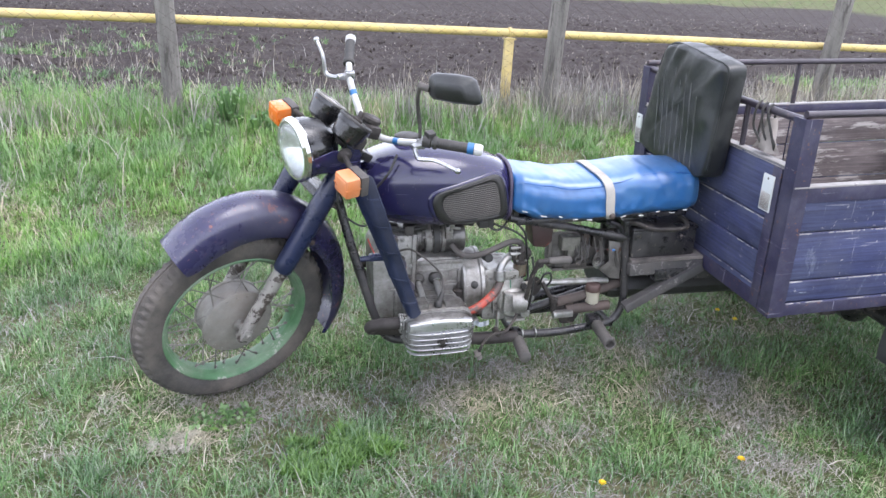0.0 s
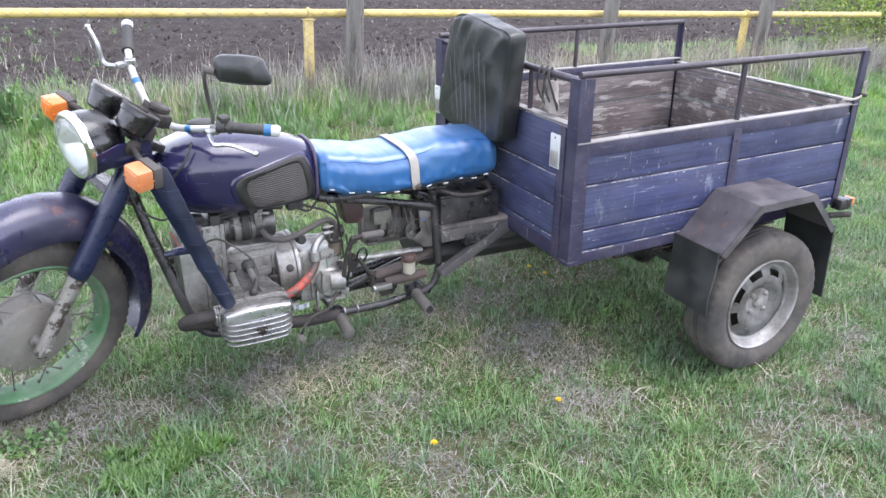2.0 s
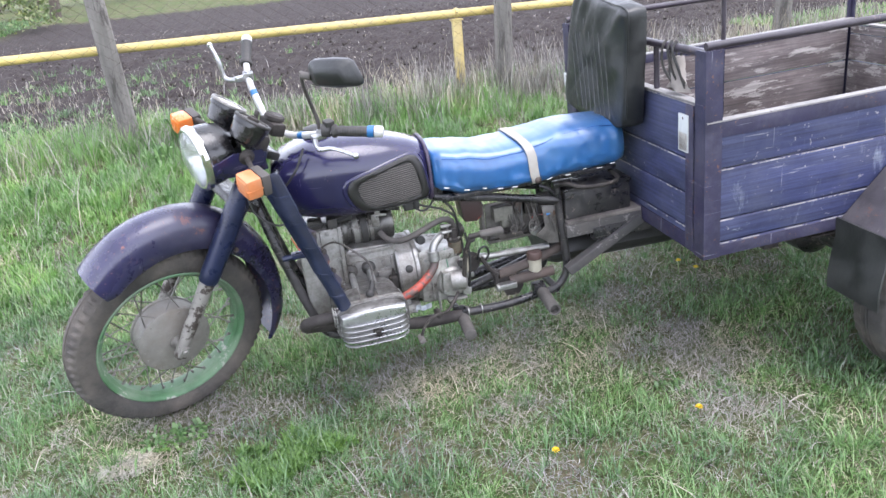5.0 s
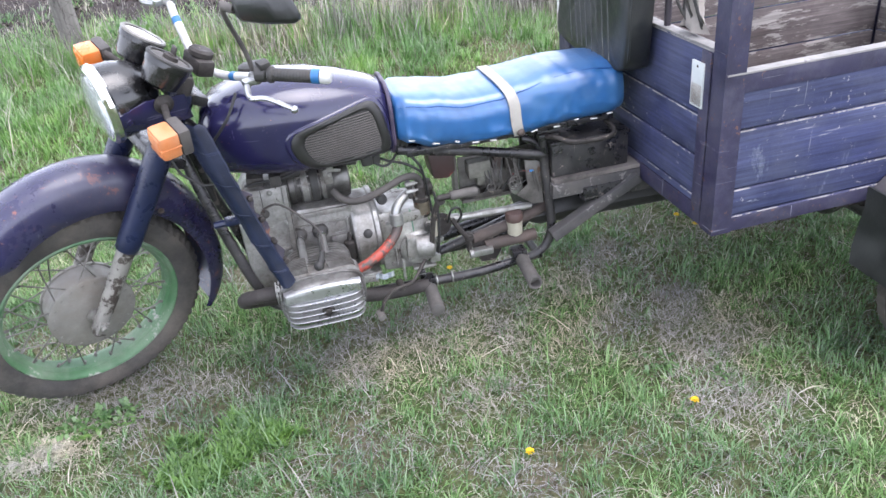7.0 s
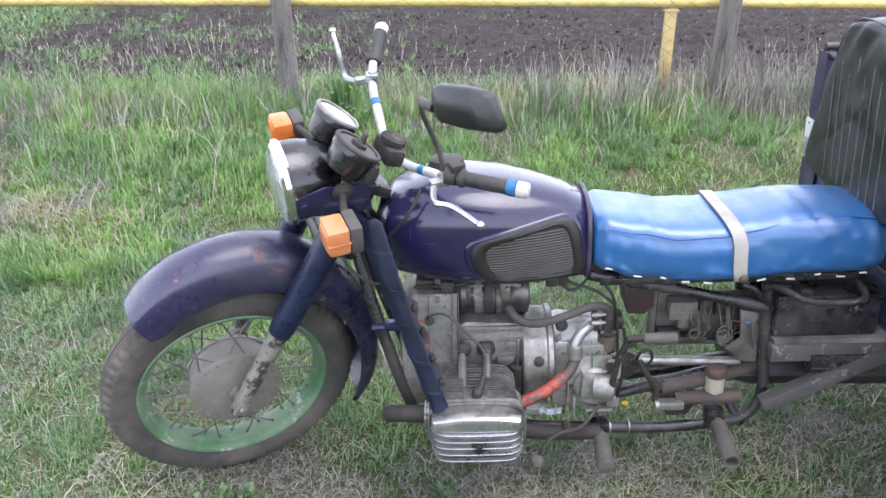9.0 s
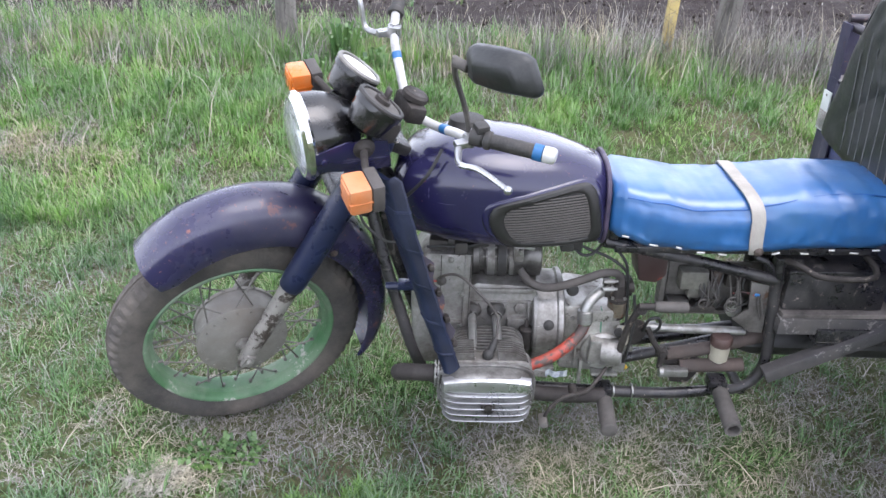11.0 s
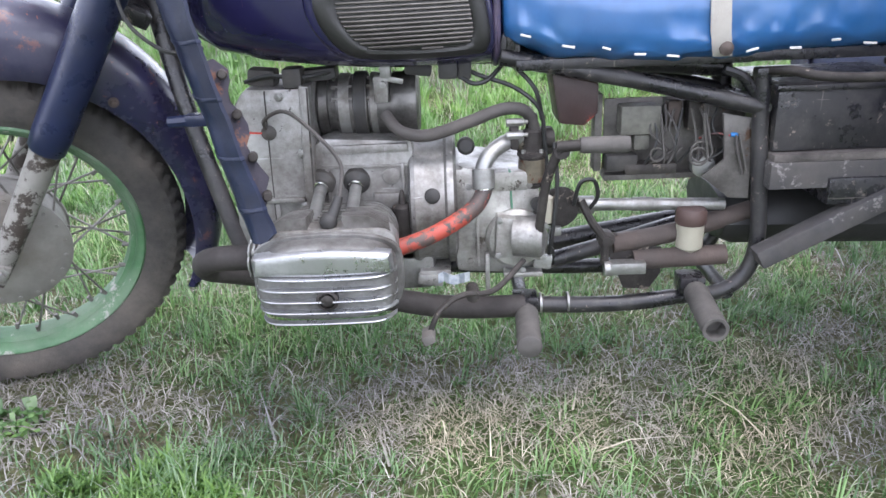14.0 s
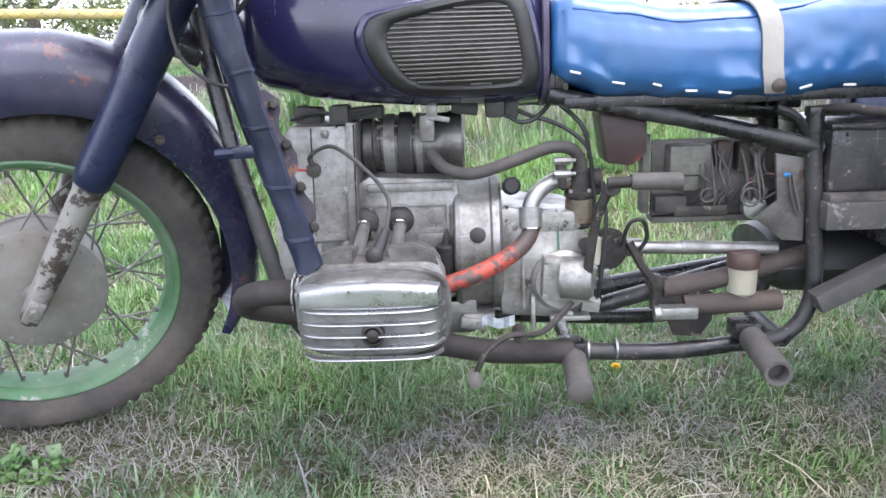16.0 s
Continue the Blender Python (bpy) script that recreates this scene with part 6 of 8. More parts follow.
LEDGE = material("dusty_ledge", (0.15, 0.132, 0.12), 0.7, vary=0.4, vscale=9, wear=(0.14, 0.115, 0.10), wear_at=0.6, wear_scale=10, dirt=(0.03, 0.027, 0.026), dirt_at=0.55, grain=120, bump=0.3)
bm = new_bm()
loops = []
for k in range(7):
    u = k / 6
    loops.append([Vector((0.035 + 0.062 * u, -0.112 + 0.004 * math.sin(k * 2.1) + q, 0.330 + w + 0.004 * math.sin(k * 1.4))) for q, w in ((0, 0), (0.0, 0.020), (0.0015, 0.020), (0.0015, 0))])
rings(bm, loops)
part("paper_tag", bm, TAG, trike, "crumpled pale blue-white tag wedged under the engine")
bm = new_bm()
loops = []
for x in (0.60, 0.64, 0.80, 1.00, 1.25):
    drop = 0.10 * (x - 0.60)
    loops.append([Vector((x, 0.06 + 0.13 * math.cos(a), 0.415 - drop * 0.3 + (0.052 + 0.02 * (x > 0.62)) * math.sin(a))) for a in np.linspace(0, 2 * math.pi, 17)[:-1]])
rings(bm, loops)
part("shaft_cover", bm, CABLE, trike, "matt black drive shaft cover")
# steel box over the hitch, with its ledge
bm = new_bm()
box(bm, (0.786, 0, 0.625), (0.266, 0.24, 0.110), 0.006)
box(bm, (0.786, 0, 0.685), (0.274, 0.248, 0.012), 0.004)
for k in (-1, 1):
    lathe(bm, (0.795 + 0.115 * k, -0.120, 0.672), (0, -1, 0), [(0, 0.004), (0.003, 0.003), (0.0035, 0)], 8)
tb = part("tool_box", bm, BLACK, trike, "dented black steel box behind the seat frame")
bm = new_bm()
box(bm, (0.803, -0.005, 0.530), (0.315, 0.275, 0.050), 0.004)
part("ledge", bm, DUSTYBLACK, tb, "dusty black steel ledge")
bm = new_bm()
box(bm, (0.803, -0.010, 0.562), (0.305, 0.258, 0.014), 0.003)
part("ledge_top", bm, LEDGE, tb, "brown dust on the ledge")
bm = new_bm()
tube(bm, [(0.636, -0.100, 0.714), (0.662, -0.150, 0.720), (0.690, -0.192, 0.716), (0.764, -0.200, 0.712), (0.826, -0.192, 0.714), (0.850, -0.150, 0.718), (0.852, -0.090, 0.722)], 0.0085, 10)
part("box_handle", bm, GREASE, tb, "bent brown steel grab loop")
bm = new_bm()
box(bm, (1.25, 0, 0.50), (1.0, 0.30, 0.05), 0.004)
part("underbed_beam", bm, BLACK, trike)

# wrapped leg guard along the front down tube
GA, GB = Vector((-0.385, -0.225, 0.985)), Vector((-0.240, -0.335, 0.512))


def guard_section(t, out=0.0, along=0.0):
    """Folded plate: a narrow outer facet and a wider facet facing forward, tapering downward."""
    c = GA.lerp(GB, t) + (GB - GA).normalized() * along
    c += Vector((0.003 * noise.noise(Vector((t * 9, 0, 1))), 0.003 * noise.noise(Vector((t * 14, 3, 1))), 0))
    wa = 0.034 + 0.0015 * noise.noise(Vector((t * 20, 7, 0)))
    wb = (0.118 - 0.088 * t) * (1 + 0.04 * noise.noise(Vector((t * 16, 2, 0))))
    if t < 0.01 or t > 0.99:
        wa, wb = wa * 0.6, wb * 0.6
    ridge = c + Vector((-0.003, -0.010 - out, 0))
    a1 = c + Vector((0.0275 + (wa - 0.034) + out * 0.5, -0.004 - out - 0.030 * math.sin(math.pi * min(0.95, t)), 0.004))
    b1 = ridge + Vector((-0.45 * wb - out, 0.80 * wb - out * 0.5, 0.0))
    th = Vector((0.004 + out * 0.5, 0.006 + out, 0))
    bm1 = ridge.lerp(b1, 0.5) + Vector((-0.003, -0.004, 0))
    return [a1, ridge + Vector((0.006, -0.001, 0)), ridge + Vector((-0.004, 0.003, 0)), bm1, b1, b1 + th, ridge + th * 1.5, a1 + th]


bm = new_bm()
rings(bm, [guard_section(k / 44) for k in range(45)])
bm.normal_update()
for f in bm.faces:
    f.material_index = 1 if f.calc_center_median().x > 0.012 + GA.lerp(GB, (GA.z - f.calc_center_median().z) / (GA.z - GB.z)).x else 0
sh = part("leg_guard", bm, (GUARD, GUARDDUST), trike, "scuffed navy folded leg guard wrapped in bands")
for t in (0.16, 0.35, 0.53, 0.72, 0.89):
    bm = new_bm()
    rings(bm, [guard_section(t, g, h) for h, g in ((-0.0035, 0.0004), (-0.0025, 0.0014), (0.0025, 0.0014), (0.0035, 0.0004))])
    part("wrap_band", bm, GUARD, sh)
bm = new_bm()
box(bm, (-0.340, -0.210, 0.690), (0.06, 0.03, 0.020), 0.004)
cyl(bm, (-0.400, -0.215, 0.688), (-0.360, -0.215, 0.690), 0.010, n=8)
part("guard_bracket", bm, FORKPAINT, sh)
bm = new_bm()
loops = []
for k in range(15):
    t = 0.42 + 0.50 * k / 14
    c = GA.lerp(GB, t) + Vector((0, 0.010, 0))
    w = 0.034 + 0.008 * math.sin(k * 1.3) + 0.004 * math.sin(k * 3.1) - (0.010 if k in (0, 14) else 0)
    loops.append([c + Vector((0.015, 0.004, 0.003)), c + Vector((w, 0.012, 0.006)), c + Vector((w, 0.015, 0.006)), c + Vector((0.015, 0.008, 0.003))])
rings(bm, loops)
fl = part("guard_flange", bm, FLANGE, sh, "rusty torn flange of the leg guard")
for t in (0.47, 0.60, 0.74, 0.87):
    c = GA.lerp(GB, t) + Vector((0.031, 0.020, 0.006))
    bm = new_bm()
    lathe(bm, c, (0.25, -1, 0.1), [(-0.010, 0.008), (0.013, 0.008), (0.015, 0.006), (0.0155, 0)], 10)
    part("flange_bolt", bm, GREASE, fl)


bm = new_bm()
tube(bm, [(-0.450, -0.165, 1.00), (-0.456, -0.172, 0.965), (-0.466, -0.175, 0.917), (-0.456, -0.178, 0.853), (-0.420, -0.185, 0.815), (-0.382, -0.190, 0.798), (-0.345, -0.150, 0.800)], 0.0036, 7)
part("lamp_cable", bm, CABLE, trike, "thin black cable hanging beside the fork")

# ---- cargo bed ----
X0, X1, YN, YF, ZB, ZT, ZR = 0.953, 2.418, -0.568, 0.535, 0.512, 0.997, 1.205
bed = new("cargo_bed")
bed.parent = trike
tagged(bed, "open cargo bed of weathered purple boards in angle iron")


def plank_wall(axis, at, lo, hi, rows, inner):
    """Boards of one wall: painted outside, bare inside. axis 0: along x."""
    for z0, z1 in rows:
        bm = new_bm()
        if axis == 0:
            box(bm, ((lo + hi) / 2, at, (z0 + z1) / 2), (hi - lo, 0.022, z1 - z0 - 0.004), 0.0055)
        else:
            box(bm, (at, (lo + hi) / 2, (z0 + z1) / 2), (0.022, hi - lo, z1 - z0 - 0.004), 0.0055)
        bm.normal_update()
        for f in bm.faces:
            n = f.normal
            k = n.y if axis == 0 else n.x
            f.material_index = 1 if k * inner > 0.5 else (2 if 0.25 < n.z < 0.95 else 0)
        part("plank", bm, (BOARD, BARE, EDGE), bed)


side_rows = [(0.530, 0.563), (0.563, 0.645), (0.645, 0.820), (0.820, 0.945)]
far_rows = side_rows[:3] + [(0.820, 0.975)]
front_rows = [(0.545, 0.595), (0.595, 0.716), (0.716, 0.838), (0.838, 1.030)]
XM = 1.725
for lo, hi in ((X0 + 0.05, XM - 0.0), (XM + 0.0, X1 - 0.03)):
    plank_wall(0, YN + 0.016, lo + 0.002, hi - 0.002, side_rows, 1)
    plank_wall(0, YF - 0.016, lo + 0.002, hi - 0.002, far_rows, -1)
plank_wall(1, X0 + 0.018, YN + 0.03, YF - 0.03, front_rows, 1)
plank_wall(1, X1 - 0.012, YN + 0.03, YF - 0.03, side_rows + [(0.945, 0.985)], -1)
for i in range(6):
    bm = new_bm()
    w = (YF - YN - 0.06) / 6
    box(bm, ((X0 + X1) / 2, YN + 0.03 + w * (i + 0.5), 0.53), (X1 - X0 - 0.04, w - 0.004, 0.02), 0.003)
    part("floor_board", bm, BARE, bed)


def angle_post(x, y, sx, sy, z0, z1, lean=0.0, w=0.060):
    """Angle iron upright: two flat legs meeting at the corner."""
    bm = new_bm()
    t = 0.005
    L = [(0, 0), (w * sx, 0), (w * sx, t * sy), (t * sx, t * sy), (t * sx, w * sy), (0, w * sy)]
    rings(bm, [[Vector((x + px + lean * (h - z0), y + py, h)) for px, py in L] for h in (z0, z1)])
    part("corner_post", bm, IRON, bed, "purple angle iron post with rust")


angle_post(X0, YN, 1, 1, ZB, ZR - 0.005)
angle_post(X0, YF, 1, -1, ZB, ZR - 0.005)
angle_post(X1, YN, -1, 1, ZB, ZR - 0.005, 0.0, 0.034)
angle_post(X1, YF, -1, -1, ZB, ZR - 0.005, 0.0, 0.026)
# second upright of the tailgate corner leans a little
for y in (YN + 0.085, YF - 0.085):
    bm = new_bm()
    box(bm, (X0 - 0.002, y, 0.775), (0.006, 0.045, 0.50), 0.002)
    part("front_stile", bm, IRON, bed)
bm = new_bm()
box(bm, (XM, YN + 0.002, 0.74), (0.040, 0.006, 0.42), 0.002)
for z in (0.58, 0.70, 0.80, 0.90):
    lathe(bm, (XM, YN - 0.001, z), (0, -1, 0), [(0, 0.007), (0.003, 0.006), (0.004, 0)], 8)
part("batten", bm, IRON, bed)
bm = new_bm()
box(bm, (XM, YF - 0.002, 0.74), (0.040, 0.006, 0.42), 0.002)
part("batten", bm, IRON, bed)

# angle iron rails: bottom, board top, with worn bright upper edge
for y, s, up in ((YN, 1, 0.0), (YF, -1, 0.034)):
    bm = new_bm()
    box(bm, ((X0 + X1) / 2, y + 0.003 * s, 0.535), (X1 - X0 - 0.12, 0.006, 0.040), 0.001)
    box(bm, ((X0 + X1) / 2, y + 0.003 * s, 0.950 + up), (X1 - X0 - 0.12, 0.006, 0.050), 0.001)
    part("side_rail", bm, IRON, bed)
    bm = new_bm()
    box(bm, ((X0 + X1) / 2, y + 0.016 * s, 0.978 + up), (X1 - X0 - 0.012, 0.034, 0.006), 0.002)
    part("rail_edge", bm, RAIL, bed, "rail edge with paint worn to bare metal")
    bm = new_bm()
    tube(bm, [(X0 + 0.01, y + 0.018 * s, ZR + 0.007), (X1 - 0.01, y + 0.018 * s, ZR - 0.005)], 0.0125, 12, False)
    part("top_rail", bm, RAILPIPE, bed, "round purple grab rail")
    bm = new_bm()
    cyl(bm, (XM, y + 0.018 * s, 0.975 + up), (XM, y + 0.018 * s, ZR - 0.01), 0.011, n=10)
    part("rail_stay", bm, RAILPIPE, bed)
bm = new_bm()
box(bm, ((X0 + X1) / 2, YF - 0.031, 0.992), (X1 - X0 - 0.12, 0.005, 0.036), 0.001)
part("inner_rail", bm, IRON, bed)
bm = new_bm()
box(bm, (X0 + 0.003, (YN + YF) / 2, 0.545), (0.006, YF - YN - 0.12, 0.055), 0.001)
part("front_rail", bm, IRON, bed)
bm = new_bm()
box(bm, (X0 + 0.018, (YN + YF) / 2, 1.034), (0.036, YF - YN - 0.02, 0.006), 0.002)
part("rail_edge", bm, RAIL, bed)
bm = new_bm()
tube(bm, [(X0 + 0.02, YN + 0.02, ZR - 0.015), (X0 + 0.02, YF - 0.02, ZR - 0.015)], 0.0135, 12, False)
part("front_top_rail", bm, RAILPIPE, bed)
for y in (-0.235, 0.29):
    bm = new_bm()
    cyl(bm, (X0 + 0.02, y, 1.03), (X0 + 0.02, y, ZR - 0.015), 0.010, n=10)
    part("rail_stay", bm, RAILPIPE, bed)
bm = new_bm()
box(bm, (X1 - 0.014, (YN + YF) / 2, 0.992), (0.034, YF - YN - 0.02, 0.006), 0.002)
part("rail_edge", bm, RAIL, bed)
for y in (YN + 0.116, YF - 0.03):
    bm = new_bm()
    box(bm, (X0 - 0.006, y, 0.928), (0.006, 0.058 if y < 0 else 0.05, 0.125), 0.002)
    rp = part("reflector_plate", bm, REFLECT, bed, "pale grey metal plate screwed to the front board")
    bm = new_bm()
    lathe(bm, (X0 - 0.007, y, 0.978), (-1, 0, 0), [(0, 0.005), (0.003, 0.004), (0.004, 0)], 8)
    part("screw", bm, RUST, rp)
    bm = new_bm()
    box(bm, (X0 - 0.008, y, 0.900), (0.002, 0.05, 0.06), 0.0005)
    part("reflector", bm, FADED, rp, "faded beige reflector foil")
# tail lamp and tow stub
bm = new_bm()
box(bm, (X1 + 0.005, YN - 0.02, 0.535), (0.075, 0.05, 0.05), 0.008)
tl = part("tail_lamp", bm, BLACK, bed, "tail lamp with orange lens")
bm = new_bm()
box(bm, (X1 + 0.052, YN - 0.02, 0.540), (0.018, 0.045, 0.036), 0.006)
part("lamp_lens", bm, ORANGE, tl)
bm = new_bm()
cyl(bm, (X1 - 0.05, YN + 0.02, 0.47), (X1 + 0.08, YN - 0.02, 0.47), 0.014, n=10)
part("tail_stub", bm, GREASE, bed)
bm = new_bm()
cyl(bm, (X1 - 0.01, YN - 0.004, 1.02), (X1 - 0.01, YN - 0.03, 1.02), 0.008, n=8)
part("tail_pin", bm, GREASE, bed)
# ring and cord on the tail corner
bm = new_bm()
loop = [(X1 + 0.012 * math.cos(a), YN - 0.012, 1.06 + 0.016 * math.sin(a)) for a in np.linspace(0, 6.0, 9)]
tube(bm, loop, 0.0035, 6)
tube(bm, [(X1, YN - 0.012, 1.045), (X1 - 0.01, YN - 0.014, 1.02), (X1 - 0.05, YN - 0.010, 1.005), (X1 - 0.10, YN + 0.01, 1.003)], 0.005, 6)
part("tail_cord", bm, ROPE, bed, "short cord tied to the tail post")


# ---- rear wheels and mudguards ----
def rear_wheel(side):
    yc = -0.715 if side < 0 else 0.683
    c = Vector((1.785, yc, 0.262))
    ax = Vector((0, side, 0))
    holder = new("rear_wheel")
    holder.parent = trike
    tagged(holder, "small car wheel with silver steel rim and worn tyre")
    bm = new_bm()
    R = 0.304
    prof = [(0.060, 0.192), (0.074, 0.208), (0.082, 0.237), (0.078, 0.269), (0.070, 0.290), (0.060, 0.298), (0.040, 0.303), (0.020, R), (0.017, R - 0.006), (0.006, R - 0.006), (0.003, R)]
    prof = prof + [(-h, r) for h, r in reversed(prof)]

    def knob(k, i):
        return -0.006 if (4 <= k <= 6 or 15 <= k <= 17) and i % 3 == 0 else 0
    lathe(bm, c, ax, prof + [prof[0]], 132, caps=False, wob=knob)
    part("tyre", bm, TYRE, holder, "dusty car tyre")
    bm = new_bm()
    lathe(bm, c, ax, [(0.066, 0.197), (0.073, 0.193), (0.068, 0.185), (0.050, 0.179), (0.036, 0.172), (0.030, 0.150), (-0.06, 0.160), (-0.066, 0.197)], 56, caps=False)
    part("rim", bm, SILVER, holder, "silver steel rim")
    # stamped disc with openings: ring segments, domed centre
    bm = new_bm()
    n = 56
    d, u, v = basis(ax)
    radii = [(0.026, 0.170), (0.040, 0.150), (0.052, 0.124), (0.057, 0.108), (0.052, 0.088), (0.036, 0.066), (0.032, 0.045), (0.034, 0.0)]
    loops = [[c + d * h + (u * math.cos(2 * math.pi * i / n) + v * math.sin(2 * math.pi * i / n)) * r for i in range(n)] for h, r in radii[:-1]]
    made = [[bm.verts.new(p) for p in l] for l in loops]
    for k in range(len(made) - 1):
        for i in range(n):
            if k == 1 and (i % 7) in (1, 2, 3, 4):
                continue
            face(bm, (made[k][i], made[k][(i + 1) % n], made[k + 1][(i + 1) % n], made[k + 1][i]))
    face(bm, made[-1])
    bmesh.ops.solidify(bm, geom=bm.faces[:], thickness=0.004)
    part("disc", bm, SILVER, holder, "stamped wheel disc with slots")
    bm = new_bm()
    lathe(bm, c, ax, [(-0.07, 0.14), (0.0, 0.14), (0.005, 0.1), (0.01, 0)], 28)
    part("brake_drum", bm, GREASE, holder)
    bm = new_bm()
    lathe(bm, c + ax * 0.030, ax, [(0, 0.026), (0.018, 0.024), (0.022, 0.016), (0.023, 0)], 18)
    part("hub_cap", bm, SILVER, holder)
    bm = new_bm()
    lathe(bm, c + ax * 0.024, ax, [(0, 0.068), (0.010, 0.066), (0.013, 0.050), (0.011, 0.040), (0.011, 0)], 32)
    part("hub_plate", bm, SILVER, holder)
    for i in range(4):
        a = math.pi / 4 + math.pi / 2 * i
        p = c + ax * 0.035 + (u * math.cos(a) + v * math.sin(a)) * 0.049
        bm = new_bm()
        lathe(bm, p, ax, [(0, 0.011), (0.012, 0.010), (0.016, 0.006), (0.017, 0)], 6)
        part("wheel_nut", bm, SILVER, holder)


rear_wheel(-1)
rear_wheel(1)


def mudguard(side):
    y0, y1 = (YN, -0.800) if side < 0 else (YF, 0.768)
    prof = [(1.478, 0.548), (1.650, 0.716), (1.945, 0.718), (2.100, 0.545)]
    bm = new_bm()
    inner = [(1.492, 0.546), (1.654, 0.710), (1.941, 0.712), (2.092, 0.542)]
    poly = prof + list(reversed(inner))
    prism(bm, poly, 1, min(y0, y1), max(y0, y1))
    # turned-down outer lip
    lip = prof + [(2.085, 0.530), (1.935, 0.690), (1.662, 0.688), (1.505, 0.532)]
    prism(bm, lip, 1, y1 - 0.003, y1 + 0.003)
    g = part("mudguard", bm, MUDPAINT, trike, "angular black sheet steel mudguard", sharp=25)
    bm = new_bm()
    rings(bm, [[Vector((1.462 - 0.004 * k + 0.006 * math.sin(k * 1.6), y0 + (y1 - y0) * t, 0.56 - 0.26 * k / 4)) for t in (0.0, 0.35, 0.7, 1.0)] + [Vector((1.470 - 0.004 * k + 0.006 * math.sin(k * 1.6), y0 + (y1 - y0) * t, 0.56 - 0.26 * k / 4)) for t in (1.0, 0.7, 0.35, 0.0)] for k in range(5)])
    part("mud_flap", bm, VINYL, g, "hanging black rubber flap")
    bm = new_bm()
    rings(bm, [[Vector((2.095 + 0.02 * k / 4, y0 + (y1 - y0) * t, 0.56 - 0.33 * k / 4)) for t in (0.0, 0.5, 1.0)] + [Vector((2.102 + 0.02 * k / 4, y0 + (y1 - y0) * t, 0.56 - 0.33 * k / 4)) for t in (1.0, 0.5, 0.0)] for k in range(5)])
    part("mud_flap", bm, VINYL, g, "hanging black rubber flap")


mudguard(-1)
mudguard(1)
# axle and leaf springs below the bed
bm = new_bm()
cyl(bm, (1.795, -0.66, 0.262), (1.795, 0.63, 0.262), 0.035, n=14)
lathe(bm, (1.795, -0.02, 0.262), (0, 1, 0), [(-0.12, 0.04), (-0.06, 0.10), (0.06, 0.10), (0.12, 0.04)], 20)
part("rear_axle", bm, BLACK, trike)
for y in (-0.46, 0.43):
    bm = new_bm()
    for k in range(4):
        L = 0.56 - 0.12 * k
        box(bm, (1.79, y, 0.47 - 0.014 * k), (L * 1.6, 0.045, 0.010), 0.002)
    box(bm, (1.27, y, 0.485), (0.06, 0.06, 0.06), 0.005)
    part("leaf_spring", bm, GREASE, trike, "rusty leaf spring")

# backrest cushion hung on the front of the bed
cush = empty("backrest_cushion", VEH, "black ribbed vinyl backrest cushion hung on the cargo bed", "cushion")


def cushion():
    # outline in y and z, widening upward with rounded shoulders
    ol = [(-0.105, 0.888), (-0.165, 0.900), (-0.200, 0.935), (-0.222, 1.06), (-0.243, 1.18), (-0.262, 1.285), (-0.248, 1.320), (-0.16, 1.330), (-0.04, 1.345), (0.05, 1.352), (0.105, 1.350), (0.160, 1.325), (0.205, 1.262), (0.255, 1.12), (0.305, 0.985), (0.325, 0.925), (0.300, 0.905), (0.16, 0.885), (0.0, 0.884)]
    cy, cz = 0.04, 1.12
    line = spline([Vector((0, y, z)) for y, z in ol + ol[:1]], 4)[:-1]
    bm = new_bm()
    loops = []
    for x, sc in ((0.938, 0.96), (0.934, 1.0), (0.900, 1.008), (0.866, 1.0), (0.858, 0.992), (0.853, 0.97), (0.851, 0.93), (0.849, 0.86), (0.847, 0.78), (0.846, 0.68), (0.845, 0.56), (0.845, 0.42), (0.845, 0.28), (0.845, 0.14), (0.845, 0.04)):
        loop = []
        for q in line:
            y, z = q.y, q.z
            p = Vector((x + 0.035 * (1.12 - z), cy + (y - cy) * sc, cz + (z - cz) * sc))
            front = 1 if x < 0.86 else 0.3
            high = smooth(1.12, 1.30, p.z)
            p.x += 0.006 * noise.noise(p * 8) + front * 0.022 * high * noise.noise(Vector((p.y * 16 + p.z * 9, p.z * 5, 1)))
            if front == 1 and sc < 0.93:
                p.x += 0.0035 * abs(math.sin((p.y - 0.02 * (p.z - 1.1)) * math.pi / 0.040)) * -1 * (1 - 0.6 * high)
            p.y += 0.007 * noise.noise(p * 9 + Vector((3, 0, 0)))
            p.z += 0.012 * high * noise.noise(Vector((p.y * 14, p.x * 20, 5)))
            loop.append(p)
        loops.append(loop)
    rings(bm, loops)
    part("cushion_body", bm, VINYL, cush, "", sharp=70)
    for i in range(8):
        y = -0.12 + 0.040 * i
        bm = new_bm()
        zt = (1.19, 1.23, 1.26, 1.24, 1.27, 1.22, 1.25, 1.20)[i]
        zs = [0.925 + (zt - 0.925) * j / 7 for j in range(8)]
        tube(bm, [(0.8385 + 0.035 * (1.12 - z) - 0.001 + 0.004 * noise.noise(Vector((y * 20, z * 9, 0))), y + 0.02 * (z - 1.1), z) for z in zs], 0.0016, 5)
        part("seam", bm, THREAD, cush)
    bm = new_bm()
    edge = []
    for q in line[8:60]:
        edge.append(Vector((0.862 + 0.035 * (1.12 - q.z), cy + (q.y - cy) * 1.0, cz + (q.z - cz) * 1.0)))
    tube(bm, edge, 0.004, 6)
    part("welt", bm, VINYL, cush)


cushion()

